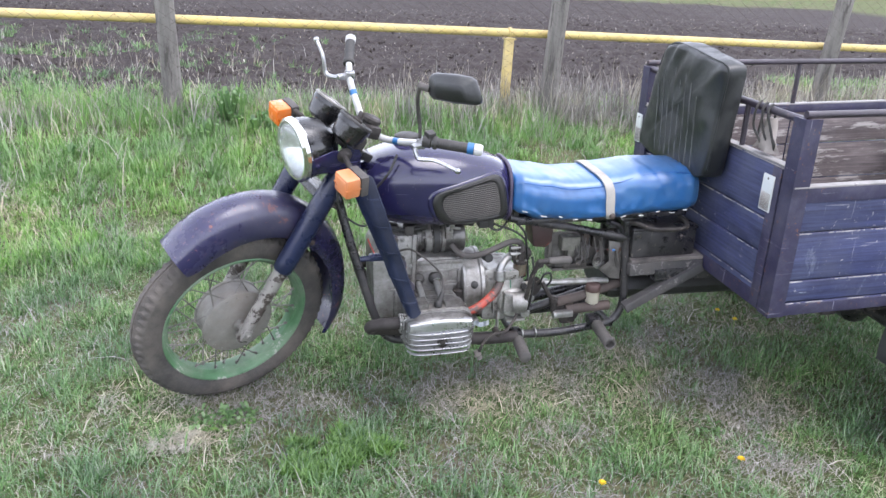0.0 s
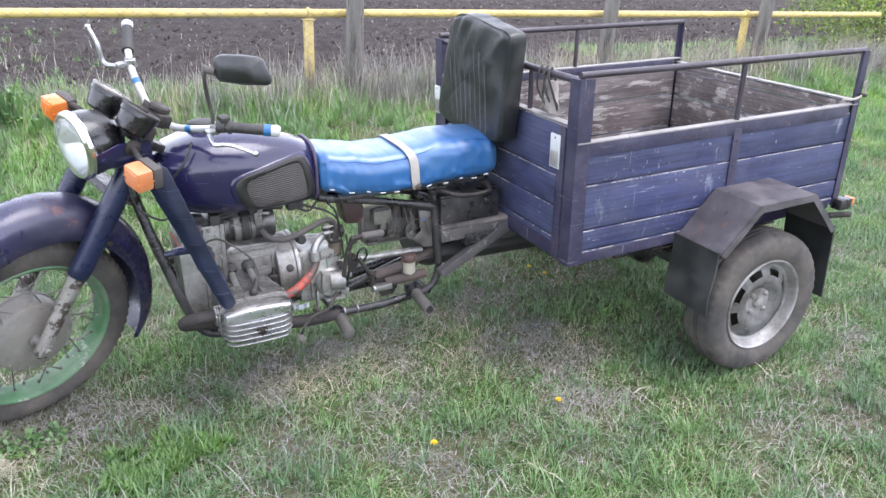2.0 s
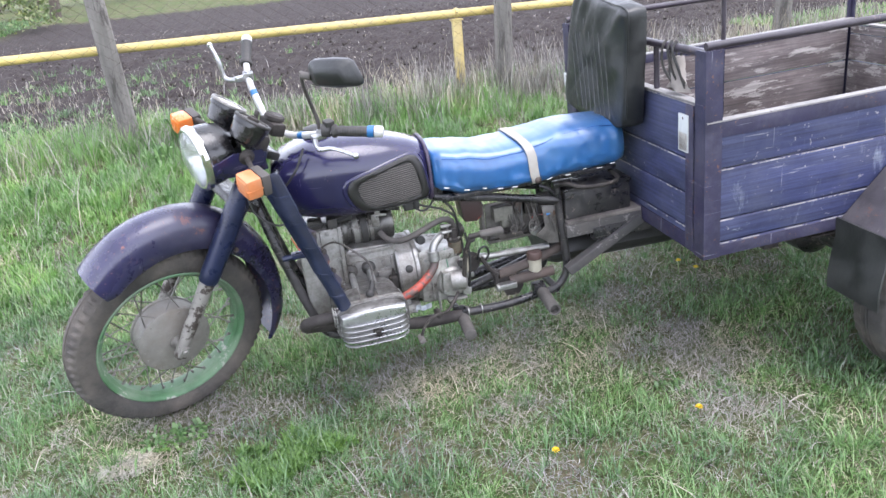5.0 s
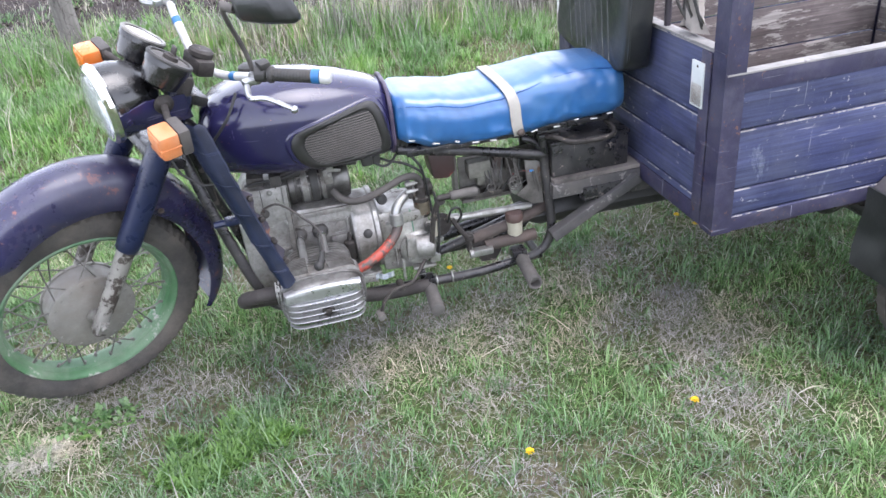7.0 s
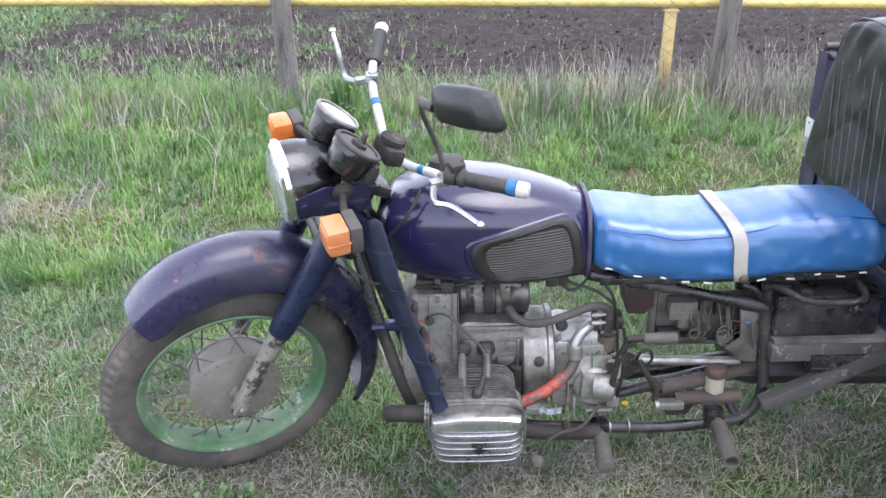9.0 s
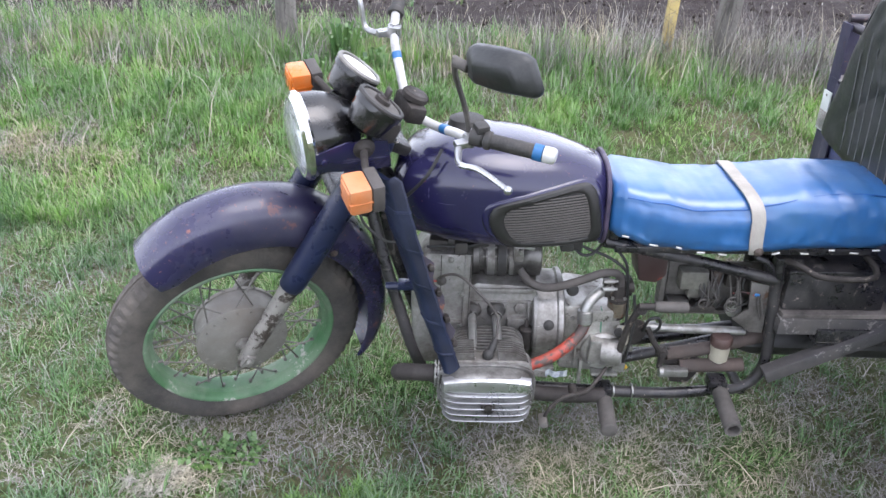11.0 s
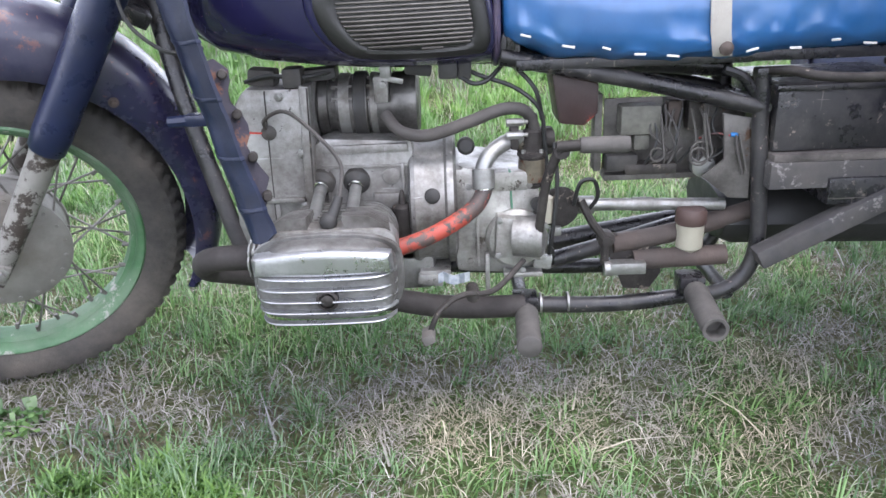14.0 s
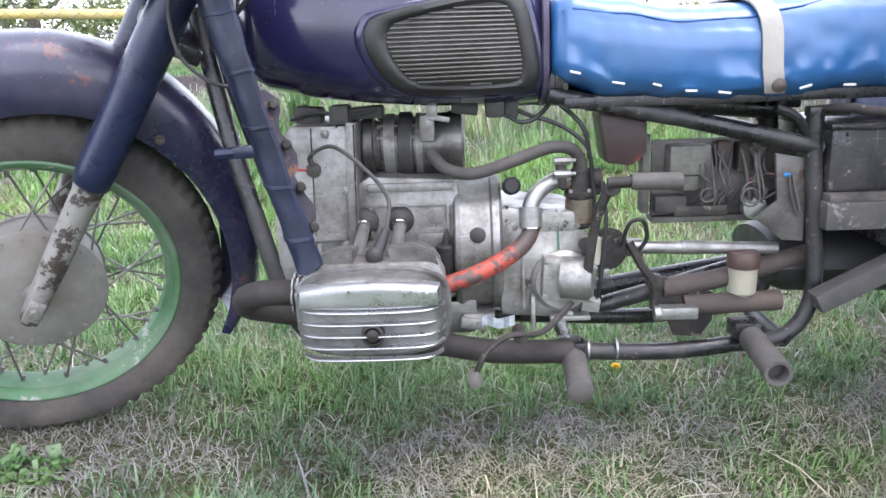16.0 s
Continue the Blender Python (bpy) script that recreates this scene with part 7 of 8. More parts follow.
# rag and cords tied on the front rail
rag = empty("tied_rag", VEH, "pale rag with dark cord tied to the bed rail", "rag")
bm = new_bm()
rings(bm, [[Vector((X0 + 0.03 + 0.012 * math.sin(3 * a + k), -0.36 + (0.010 + 0.014 * k) * math.cos(a), 1.16 - 0.028 * k)) + Vector((0.01 * math.sin(a), 0, 0)) for a in np.linspace(0, 2 * math.pi, 11)[:-1]] for k in range(5)])
part("cloth", bm, CLOTH, rag)
for dy in (0.0, 0.035, -0.03):
    bm = new_bm()
    tube(bm, [(X0 + 0.02, -0.34 + dy, ZR + 0.004), (X0 + 0.0, -0.345 + dy, ZR - 0.02), (X0 + 0.01, -0.35 + dy * 1.5, 1.12), (X0 + 0.03, -0.37 + dy, 1.06), (X0 + 0.035, -0.33 + dy, 1.09), (X0 + 0.04, -0.335 + dy, ZR - 0.02)], 0.0045, 6)
    part("cord", bm, RUBBER, rag)


# ---- grass, weeds, straw ----
rng = np.random.default_rng(7)


def value_noise(x, y, cell, seed):
    g = np.random.default_rng(seed).random((256, 256))
    u, v = x / cell + 60, y / cell + 60
    i, j = np.floor(u).astype(int), np.floor(v).astype(int)
    fu, fv = u - i, v - j
    fu, fv = fu * fu * (3 - 2 * fu), fv * fv * (3 - 2 * fv)
    i, j = i % 255, j % 255
    return (g[i, j] * (1 - fu) + g[i + 1, j] * fu) * (1 - fv) + (g[i, j + 1] * (1 - fu) + g[i + 1, j + 1] * fu) * fv


GX, GY = np.arange(-12, 22, 0.1), np.arange(-4, 28, 0.1)
GZ = np.array([[ground_z(x, y) for y in GY] for x in GX])


def ground_at(x, y):
    i = np.clip(((x - GX[0]) / 0.1).astype(int), 0, len(GX) - 2)
    j = np.clip(((y - GY[0]) / 0.1).astype(int), 0, len(GY) - 2)
    fx, fy = (x - GX[i]) / 0.1, (y - GY[j]) / 0.1
    return (GZ[i, j] * (1 - fx) + GZ[i + 1, j] * fx) * (1 - fy) + (GZ[i, j + 1] * (1 - fx) + GZ[i + 1, j + 1] * fx) * fy


def bare(x, y):
    """How worn the turf is: 0 lush, 1 trodden thatch."""
    n = 0.45 * value_noise(x, y, 0.30, 3) + 0.37 * value_noise(x, y, 0.11, 4) + 0.18 * value_noise(x, y, 0.04, 5)
    bend = -0.09 + 0.28 * np.clip((x - 0.1) / 0.9, 0, 1) ** 1.5
    reach = np.clip((x + 1.35) / 0.35, 0, 1) * np.clip((1.7 - x) / 0.6, 0, 1)
    track = (np.exp(-(((y - bend) / 0.15) ** 2)) + 0.45 * np.exp(-(((y + 0.20) / 0.30) ** 2))) * reach
    hitch = np.exp(-(((x - 1.05) / 0.24) ** 2 + ((y + 0.36) / 0.34) ** 2))
    below = np.exp(-(((x - 1.15) / 0.35) ** 2 + ((y - 0.42) / 0.36) ** 2))
    left = 0.30 * np.exp(-(((x + 1.75) / 0.6) ** 2 + ((y - 0.5) / 0.45) ** 2))
    return np.clip(0.20 + 0.50 * track + 0.52 * hitch + 0.58 * below + left + 2.1 * (n - 0.5), 0, 1)


def blade_material(name, stops, trans=0.35):
    m = bpy.data.materials.new(name)
    m.use_nodes = True
    nt = m.node_tree
    nt.nodes.remove(nt.nodes["Principled BSDF"])
    geo = nt.nodes.new("ShaderNodeNewGeometry")
    col = ramp(nt, geo.outputs["Random Per Island"], stops)
    tint = ramp(nt, noise_fac(nt, 2.1, 4, 0.6), [(0.36, (0.76, 0.80, 0.90)), (0.5, (0.97, 1.0, 1.0)), (0.64, (1.22, 1.2, 0.96))])
    col = mix(nt, 1.0, col, tint, "MULTIPLY")
    d = nt.nodes.new("ShaderNodeBsdfDiffuse")
    t = nt.nodes.new("ShaderNodeBsdfTranslucent")
    g = nt.nodes.new("ShaderNodeBsdfGlossy")
    g.inputs["Roughness"].default_value = 0.45
    a, b = nt.nodes.new("ShaderNodeMixShader"), nt.nodes.new("ShaderNodeMixShader")
    a.inputs[0].default_value, b.inputs[0].default_value = trans, 0.05
    for n in (d, t):
        nt.links.new(col, n.inputs["Color"])
    nt.links.new(d.outputs[0], a.inputs[1])
    nt.links.new(t.outputs[0], a.inputs[2])
    nt.links.new(a.outputs[0], b.inputs[1])
    nt.links.new(g.outputs[0], b.inputs[2])
    nt.links.new(b.outputs[0], nt.nodes["Material Output"].inputs[0])
    return m


def blades(name, x, y, h, w, lean, mat, label, category, lift=0.0, z=None, a=None):
    """One sheet of blades: each a bent strip of a quad and a tip."""
    n = len(x)
    z = ground_at(x, y) + lift if z is None else z
    a = rng.random(n) * 2 * np.pi if a is None else a
    dx, dy = np.cos(a), np.sin(a)
    px, py = -dy * w / 2, dx * w / 2
    up = h * np.sqrt(np.clip(1 - lean ** 2, 0.02, 1))
    out = h * lean
    V = np.empty((n, 5, 3))
    V[:, 0] = np.stack([x - px, y - py, z - 0.01], 1)
    V[:, 1] = np.stack([x + px, y + py, z - 0.01], 1)
    mx, my = x + dx * out * 0.33, y + dy * out * 0.33
    V[:, 2] = np.stack([mx + px * 0.8, my + py * 0.8, z + up * 0.58], 1)
    V[:, 3] = np.stack([mx - px * 0.8, my - py * 0.8, z + up * 0.58], 1)
    V[:, 4] = np.stack([x + dx * out, y + dy * out, z + up], 1)
    base = (np.arange(n) * 5)[:, None]
    quads = base + np.array([0, 1, 2, 3])
    tris = base + np.array([3, 2, 4])
    me = bpy.data.meshes.new(name)
    me.vertices.add(n * 5)
    me.vertices.foreach_set("co", V.ravel())
    loops = np.concatenate([quads, tris], 1).ravel()
    me.loops.add(n * 7)
    me.loops.foreach_set("vertex_index", loops.astype(np.int32))
    me.polygons.add(n * 2)
    starts = (np.arange(n) * 7)[:, None] + np.array([0, 4])
    me.polygons.foreach_set("loop_start", starts.ravel().astype(np.int32))
    me.update(calc_edges=True)
    me.materials.append(mat)
    return tagged(new(name, me), label, category, kind="stuff")


def scatter(n, x0, x1, y0, y1, keep):
    x, y = rng.uniform(x0, x1, n), rng.uniform(y0, y1, n)
    k = rng.random(n) < keep(x, y)
    return x[k], y[k]


GRASS = blade_material("spring_grass", [(0.0, (0.040, 0.090, 0.028)), (0.3, (0.080, 0.168, 0.052)), (0.58, (0.128, 0.245, 0.078)), (0.82, (0.18, 0.295, 0.125)), (0.94, (0.24, 0.31, 0.18)), (1.0, (0.31, 0.325, 0.24))], 0.38)
MEADOW = blade_material("meadow_grass_blade", [(0.0, (0.10, 0.20, 0.046)), (0.35, (0.15, 0.29, 0.072)), (0.65, (0.20, 0.36, 0.105)), (0.85, (0.25, 0.365, 0.16)), (1.0, (0.35, 0.375, 0.26))], 0.45)
CLOVER = blade_material("clover_leaf", [(0.0, (0.07, 0.15, 0.03)), (1.0, (0.185, 0.32, 0.07))], 0.35)
STRAW = blade_material("dry_straw", [(0.0, (0.155, 0.136, 0.118)), (0.5, (0.28, 0.254, 0.225)), (0.85, (0.39, 0.36, 0.325)), (1.0, (0.48, 0.45, 0.41))], 0.15)
DRYWEED = blade_material("dead_weed", [(0.0, (0.13, 0.11, 0.09)), (0.6, (0.30, 0.27, 0.23)), (1.0, (0.46, 0.425, 0.37))], 0.15)


def tufts(n, x0, x1, y0, y1, keep, size, per):
    """Blade roots gathered in tufts: places of the roots and each blade's tuft."""
    cx, cy = scatter(n, x0, x1, y0, y1, keep)
    k = rng.integers(per[0], per[1], len(cx))
    own = np.repeat(np.arange(len(cx)), k)
    a, r = rng.random(len(own)) * 2 * np.pi, rng.random(len(own))
    rad = (size[0] + (size[1] - size[0]) * rng.random(len(cx)))[own] * r
    return cx[own] + rad * np.cos(a), cy[own] + rad * np.sin(a), rng.random(len(cx))[own], a


def open_side(x, y):
    return np.where(y < -1.15, np.clip((x + 0.6) / 1.0, 0, 1), 1)


x, y, own, a = tufts(13000, -3.4, 5.2, -2.0, 1.5, lambda x, y: np.clip(1.15 - 1.15 * bare(x, y), 0.05, 1) * open_side(x, y), (0.012, 0.05), (8, 24))
h = (0.026 + 0.062 * rng.random(len(x)) ** 1.5) * (0.55 + 0.75 * own) * (1.2 - 0.5 * bare(x, y)) * (1 + 0.5 * np.clip(y - 0.3, 0, 1))
blades("grass_tufts", x, y, h, 0.0022 + 0.0028 * rng.random(len(x)), 0.42 + 0.56 * rng.random(len(x)) ** 0.7, GRASS, "green spring grass in uneven tufts", "grass", a=a + rng.normal(size=len(x)) * 0.5)
x, y = scatter(150000, -3.4, 5.2, -2.0, 1.5, lambda x, y: np.clip(1.05 - 0.98 * bare(x, y), 0.09, 1) * open_side(x, y))
h = (0.016 + 0.040 * rng.random(len(x)) ** 1.4) * (1.2 - 0.5 * bare(x, y))
blades("short_grass", x, y, h, 0.0020 + 0.0024 * rng.random(len(x)), 0.48 + 0.50 * rng.random(len(x)), GRASS, "short green grass between the tufts", "grass")
x, y = scatter(210000, -3.4, 5.2, -2.0, 1.9, lambda x, y: (0.42 + 0.58 * bare(x, y)) * open_side(x, y))
blades("dry_straw", x, y, 0.022 + 0.085 * rng.random(len(x)) ** 2.0, 0.0012 + 0.0017 * rng.random(len(x)), 0.975 + 0.0248 * rng.random(len(x)), STRAW, "flattened pale straw and dead grass", "straw", 0.005)
x, y = scatter(90000, -1.5, 3.2, -1.0, 0.3, lambda x, y: np.clip(bare(x, y) - 0.45, 0, 0.6))
blades("trodden_straw", x, y, 0.015 + 0.055 * rng.random(len(x)) ** 1.5, 0.0012 + 0.0018 * rng.random(len(x)), 0.985 + 0.0148 * rng.random(len(x)), STRAW, "trodden straw beside the wheels", "straw", 0.007)
x, y = scatter(700, -2.6, 4.0, -1.6, 1.0, lambda x, y: 0.25 + 0.75 * bare(x, y))
blades("straw_stalks", x, y, 0.10 + 0.12 * rng.random(len(x)), 0.003 + 0.002 * rng.random(len(x)), 0.975 + 0.024 * rng.random(len(x)), STRAW, "long loose straw stalks lying on the turf", "straw", 0.014)
# pale bleached patch beside the front wheel
a, r = rng.random(1000) * 6.283, rng.random(1000) ** 0.6
x, y = -1.07 + 0.11 * r * np.cos(a), -0.30 + 0.07 * r * np.sin(a)
k = value_noise(x, y, 0.03, 31) > 0.45
x, y = x[k], y[k]
PALE = blade_material("bleached_straw", [(0.0, (0.19, 0.17, 0.155)), (1.0, (0.42, 0.40, 0.375))], 0.1)
blades("bleached_patch", x, y, 0.02 + 0.04 * rng.random(len(x)), 0.002 + 0.003 * rng.random(len(x)), 0.97 + 0.028 * rng.random(len(x)), PALE, "bleached patch of chopped straw", "straw", 0.012)
# clover cushion
a, r = rng.random(9000) * 6.283, np.sqrt(rng.random(9000)) * 1.25
x, y = -0.525 + 0.20 * r * np.cos(a), -0.44 + 0.14 * r * np.sin(a)
k = value_noise(x, y, 0.07, 33) * 0.8 + value_noise(x, y, 0.025, 34) * 0.4 > 0.25 + 0.55 * r ** 2
x, y = x[k], y[k]
blades("clover", x, y, 0.016 + 0.036 * rng.random(len(x)), 0.0035 + 0.0045 * rng.random(len(x)), 0.45 + 0.5 * rng.random(len(x)), CLOVER, "low ragged cushion of bright green clover", "clover", 0.006)
# meadow towards the fence
x, y, own, a = tufts(17000, -6.5, 9.5, 1.2, 3.8, lambda x, y: 0.12 + 0.88 * (value_noise(x, y, 0.42, 9) > 0.36), (0.015, 0.06), (8, 24))
lush = 0.45 + 0.8 * value_noise(x, y, 0.6, 10) + 0.3 * value_noise(x, y, 0.16, 11)
h = (0.040 + 0.070 * rng.random(len(x)) ** 1.3) * lush * (0.7 + 0.5 * own) * (1 + 0.5 * np.clip((y - 2.2) / 1.2, 0, 1))
blades("meadow_grass", x, y, h, 0.0040 + 0.0036 * rng.random(len(x)), 0.30 + 0.67 * rng.random(len(x)), MEADOW, "fresh green meadow grass below the fence", "grass", a=a + rng.normal(size=len(x)) * 0.6)
x, y = scatter(90000, -6.5, 9.5, 1.3, 3.8, lambda x, y: 0.6 + 0 * x)
blades("meadow_undergrowth", x, y, 0.03 + 0.05 * rng.random(len(x)), 0.0035 + 0.003 * rng.random(len(x)), 0.5 + 0.48 * rng.random(len(x)), MEADOW, "short green grass under the meadow tufts", "grass")
x, y = scatter(110000, 5.0, 17.0, -4.0, 5.5, lambda x, y: 0.4 + 0.6 * value_noise(x, y, 0.6, 12))
blades("verge_grass", x, y, (0.04 + 0.08 * rng.random(len(x))), 0.006 + 0.004 * rng.random(len(x)), 0.35 + 0.6 * rng.random(len(x)), MEADOW, "rough green verge grass behind the cargo bed", "grass")
x, y = scatter(30000, -9.0, -3.4, -1.0, 1.6, lambda x, y: 0.7 + 0 * x)
blades("far_turf", x, y, 0.04 + 0.08 * rng.random(len(x)), 0.004 + 0.003 * rng.random(len(x)), 0.35 + 0.6 * rng.random(len(x)), GRASS, "green turf beside the front wheel", "grass")
# open turf on the near side
x, y = scatter(70000, -8.0, 9.0, -7.0, -1.1, lambda x, y: np.where((y > -2.0) & (x > -0.2) & (x < 5.2), 0.0, 0.8))
blades("open_turf", x, y, 0.03 + 0.06 * rng.random(len(x)), 0.006 + 0.005 * rng.random(len(x)), 0.5 + 0.48 * rng.random(len(x)), GRASS, "short green turf of the open meadow", "grass")
x, y = scatter(26000, -8.0, 9.0, -7.0, -1.1, lambda x, y: np.where((y > -2.0) & (x > -0.2) & (x < 5.2), 0.0, 0.8))
blades("open_straw", x, y, 0.05 + 0.09 * rng.random(len(x)), 0.004 + 0.003 * rng.random(len(x)), 0.975 + 0.0248 * rng.random(len(x)), STRAW, "flattened straw on the open meadow", "straw", 0.006)
# tall grass on the fence line and weedy ground behind it
x, y, own, a = tufts(5200, -7.5, 8.8, 2.85, 4.05, lambda x, y: np.exp(-((y - 3.45) / 0.42) ** 2) * (0.35 + 0.65 * value_noise(x, y, 0.5, 17)) * (1 - 0.7 * np.clip((x + 0.3) / 1.0, 0, 1)), (0.02, 0.07), (10, 26))
blades("fence_grass", x, y, (0.09 + 0.15 * rng.random(len(x)) ** 1.2) * (0.7 + 0.5 * own), 0.0040 + 0.0036 * rng.random(len(x)), 0.20 + 0.65 * rng.random(len(x)), MEADOW, "tall green grass growing along the fence line", "grass", a=a + rng.normal(size=len(x)) * 0.6)
x, y, own, a = tufts(8000, -12.0, 0.5, 3.9, 9.0, lambda x, y: np.clip((-0.6 - x) / 3.5, 0.02, 0.8) * np.clip((9.5 - y) / 4, 0.1, 1) * (value_noise(x, y, 0.5, 18) > 0.4), (0.02, 0.08), (6, 18))
blades("field_edge_weeds", x, y, 0.03 + 0.10 * rng.random(len(x)) ** 1.5, 0.006 + 0.004 * rng.random(len(x)), 0.4 + 0.58 * rng.random(len(x)), GRASS, "sparse green weeds on the field margin", "weeds", a=a)
x, y = scatter(24000, -12.0, 1.5, 3.8, 8.0, lambda x, y: np.clip((0.2 - x) / 3.5, 0.05, 0.8) * np.clip((8.5 - y) / 4, 0.1, 1))
blades("field_edge_straw", x, y, 0.03 + 0.22 * rng.random(len(x)) ** 3, 0.004 + 0.003 * rng.random(len(x)), 0.35 + 0.63 * rng.random(len(x)), DRYWEED, "grey dead stalks on the field margin", "weeds")
x, y = scatter(60000, -16.0, -4.3, 6.0, 24.0, lambda x, y: np.where(x + 0.06 * y < -4.9, 0.8, 0.0))
blades("field_side_grass", x, y, 0.05 + 0.08 * rng.random(len(x)), 0.014 + 0.008 * rng.random(len(x)), 0.4 + 0.58 * rng.random(len(x)), GRASS, "green grass beside the ploughed field", "grass")
# dead weeds along the fence line
x, y = scatter(130000, -6.0, 8.5, 2.5, 4.0, lambda x, y: np.exp(-((y - 3.28) / 0.34) ** 2) * (0.12 + 0.88 * value_noise(x, y, 0.45, 14)) * (0.5 + 0.5 * np.clip((x + 0.5) / 1.2, 0, 1)))
h = (0.07 + 0.40 * rng.random(len(x)) ** 2.0) * (0.65 + 0.45 * np.clip((x + 1.5) / 3, 0, 1))
blades("dead_weeds", x, y, h, 0.003 + 0.004 * rng.random(len(x)), 0.15 + 0.75 * rng.random(len(x)), DRYWEED, "dead bleached weeds standing along the fence", "weeds")
x, y = scatter(65000, -6.0, 9.5, 1.2, 3.5, lambda x, y: 0.25 + 0.7 * (value_noise(x, y, 0.30, 15) > 0.58))
blades("dead_grass_tufts", x, y, 0.04 + 0.12 * rng.random(len(x)), 0.0025 + 0.002 * rng.random(len(x)), 0.7 + 0.29 * rng.random(len(x)), DRYWEED, "pale dead grass lying in the meadow", "dead grass")

x, y = scatter(60000, -4.6, -1.2, 1.4, 3.4, lambda x, y: np.clip(np.exp(-(((x + 2.6) / 0.55) ** 2 + ((y - 1.95) / 0.30) ** 2)) + np.exp(-(((x + 3.2) / 0.5) ** 2 + ((y - 2.9) / 0.3) ** 2)), 0, 1) * np.clip(2.2 * value_noise(x, y, 0.16, 21) - 0.5, 0, 1))
blades("matted_straw", x, y, 0.04 + 0.14 * rng.random(len(x)) ** 1.5, 0.0022 + 0.002 * rng.random(len(x)), 0.9 + 0.09 * rng.random(len(x)), DRYWEED, "matted pale straw lying in the meadow", "straw", 0.03)
x, y = scatter(160, -4.5, 3.0, 1.6, 3.3, lambda x, y: 1 + 0 * x)
blades("dry_stems", x, y, 0.25 + 0.30 * rng.random(len(x)), 0.0035 + 0.002 * rng.random(len(x)), 0.6 + 0.36 * rng.random(len(x)), DRYWEED, "long dry stems leaning in the meadow grass", "dry stems")

# clods and stubble on the ploughed field
n = 16000
x = rng.uniform(-9, 15, n)
y = 3.95 + 9 * rng.random(n) ** 1.7
r = 0.006 + 0.022 * rng.random(n) ** 3
ico = np.array([(0, 0, 1), (0.94, 0, 0.25), (0.2, 0.9, 0.3), (-0.8, 0.5, 0.2), (-0.75, -0.6, 0.3), (0.3, -0.9, 0.2), (0, 0, -0.6)])
tri = np.array([(0, 1, 2), (0, 2, 3), (0, 3, 4), (0, 4, 5), (0, 5, 1), (6, 2, 1), (6, 3, 2), (6, 4, 3), (6, 5, 4), (6, 1, 5)])
co = ico[None] * r[:, None, None] * rng.uniform(0.6, 1.3, (n, 7, 1)) + np.stack([x, y, ground_at(x, y) + r * 0.3], 1)[:, None]
me = bpy.data.meshes.new("soil_clods")
me.from_pydata(co.reshape(-1, 3).tolist(), [], (tri[None] + (np.arange(n) * 7)[:, None, None]).reshape(-1, 3).tolist())
CLOD = material("soil_clod", (0.040, 0.034, 0.031), 0.95, vary=0.5, vscale=30, grain=60, bump=0.4, spec=0.1)
me.materials.append(CLOD)
tagged(new("soil_clods", me), "dark crumbled clods on the ploughed field", "soil", kind="stuff")
x, y = scatter(4000, -9, 14, 4.0, 14, lambda x, y: 0.8 + 0 * x)
blades("field_stubble", x, y, 0.02 + 0.05 * rng.random(len(x)), 0.006 + 0.006 * rng.random(len(x)), 0.9 + 0.09 * rng.random(len(x)), STRAW, "pale scraps of stubble on dark soil", "stubble", 0.02)


# ---- dandelions and broad-leaved weeds ----
PETAL = material("dandelion_yellow", (0.62, 0.43, 0.008), 0.7, vary=0.15)
LEAF = blade_material("weed_leaf", [(0.0, (0.055, 0.125, 0.035)), (1.0, (0.16, 0.27, 0.085))], 0.4)


def dandelion(x, y, top):
    g = float(ground_at(np.array([x]), np.array([y]))[0])
    d = empty("dandelion", pose(x, y, g, 0, 0, x * 500), "yellow dandelion flower in the grass", "flower", "dandelions in the grass")
    bm = new_bm()
    tube(bm, [(0.006, 0, -0.01), (0.002, 0.002, top * 0.5), (0, 0, top)], 0.0016, 5)
    part("stem", bm, GRASSY, d)
    bm = new_bm()
    for k in range(34):
        a, t = k * 2.4, 0.15 + 0.85 * (k / 34)
        q = Vector((math.cos(a), math.sin(a), 0))
        s = Vector((-math.sin(a), math.cos(a), 0)) * 0.0022
        L = 0.005 + 0.010 * t
        c = Vector((0, 0, top))
        vs = [bm.verts.new(p) for p in (c + q * 0.001 - s, c + q * 0.001 + s, c + q * L + s * 0.9 + Vector((0, 0, 0.009 * (1.05 - t))), c + q * L - s * 0.9 + Vector((0, 0, 0.009 * (1.05 - t))))]
        face(bm, vs)
    part("flower_head", bm, PETAL, d)


GRASSY = material("stem_green", (0.12, 0.2, 0.05), 0.6, vary=0.2)
for x, y, t in ((0.868, -0.70, 0.035), (0.322, -0.745, 0.035), (1.38, 0.31, 0.09), (1.41, 0.21, 0.09), (0.366, 0.275, 0.05)):
    dandelion(x, y, t)


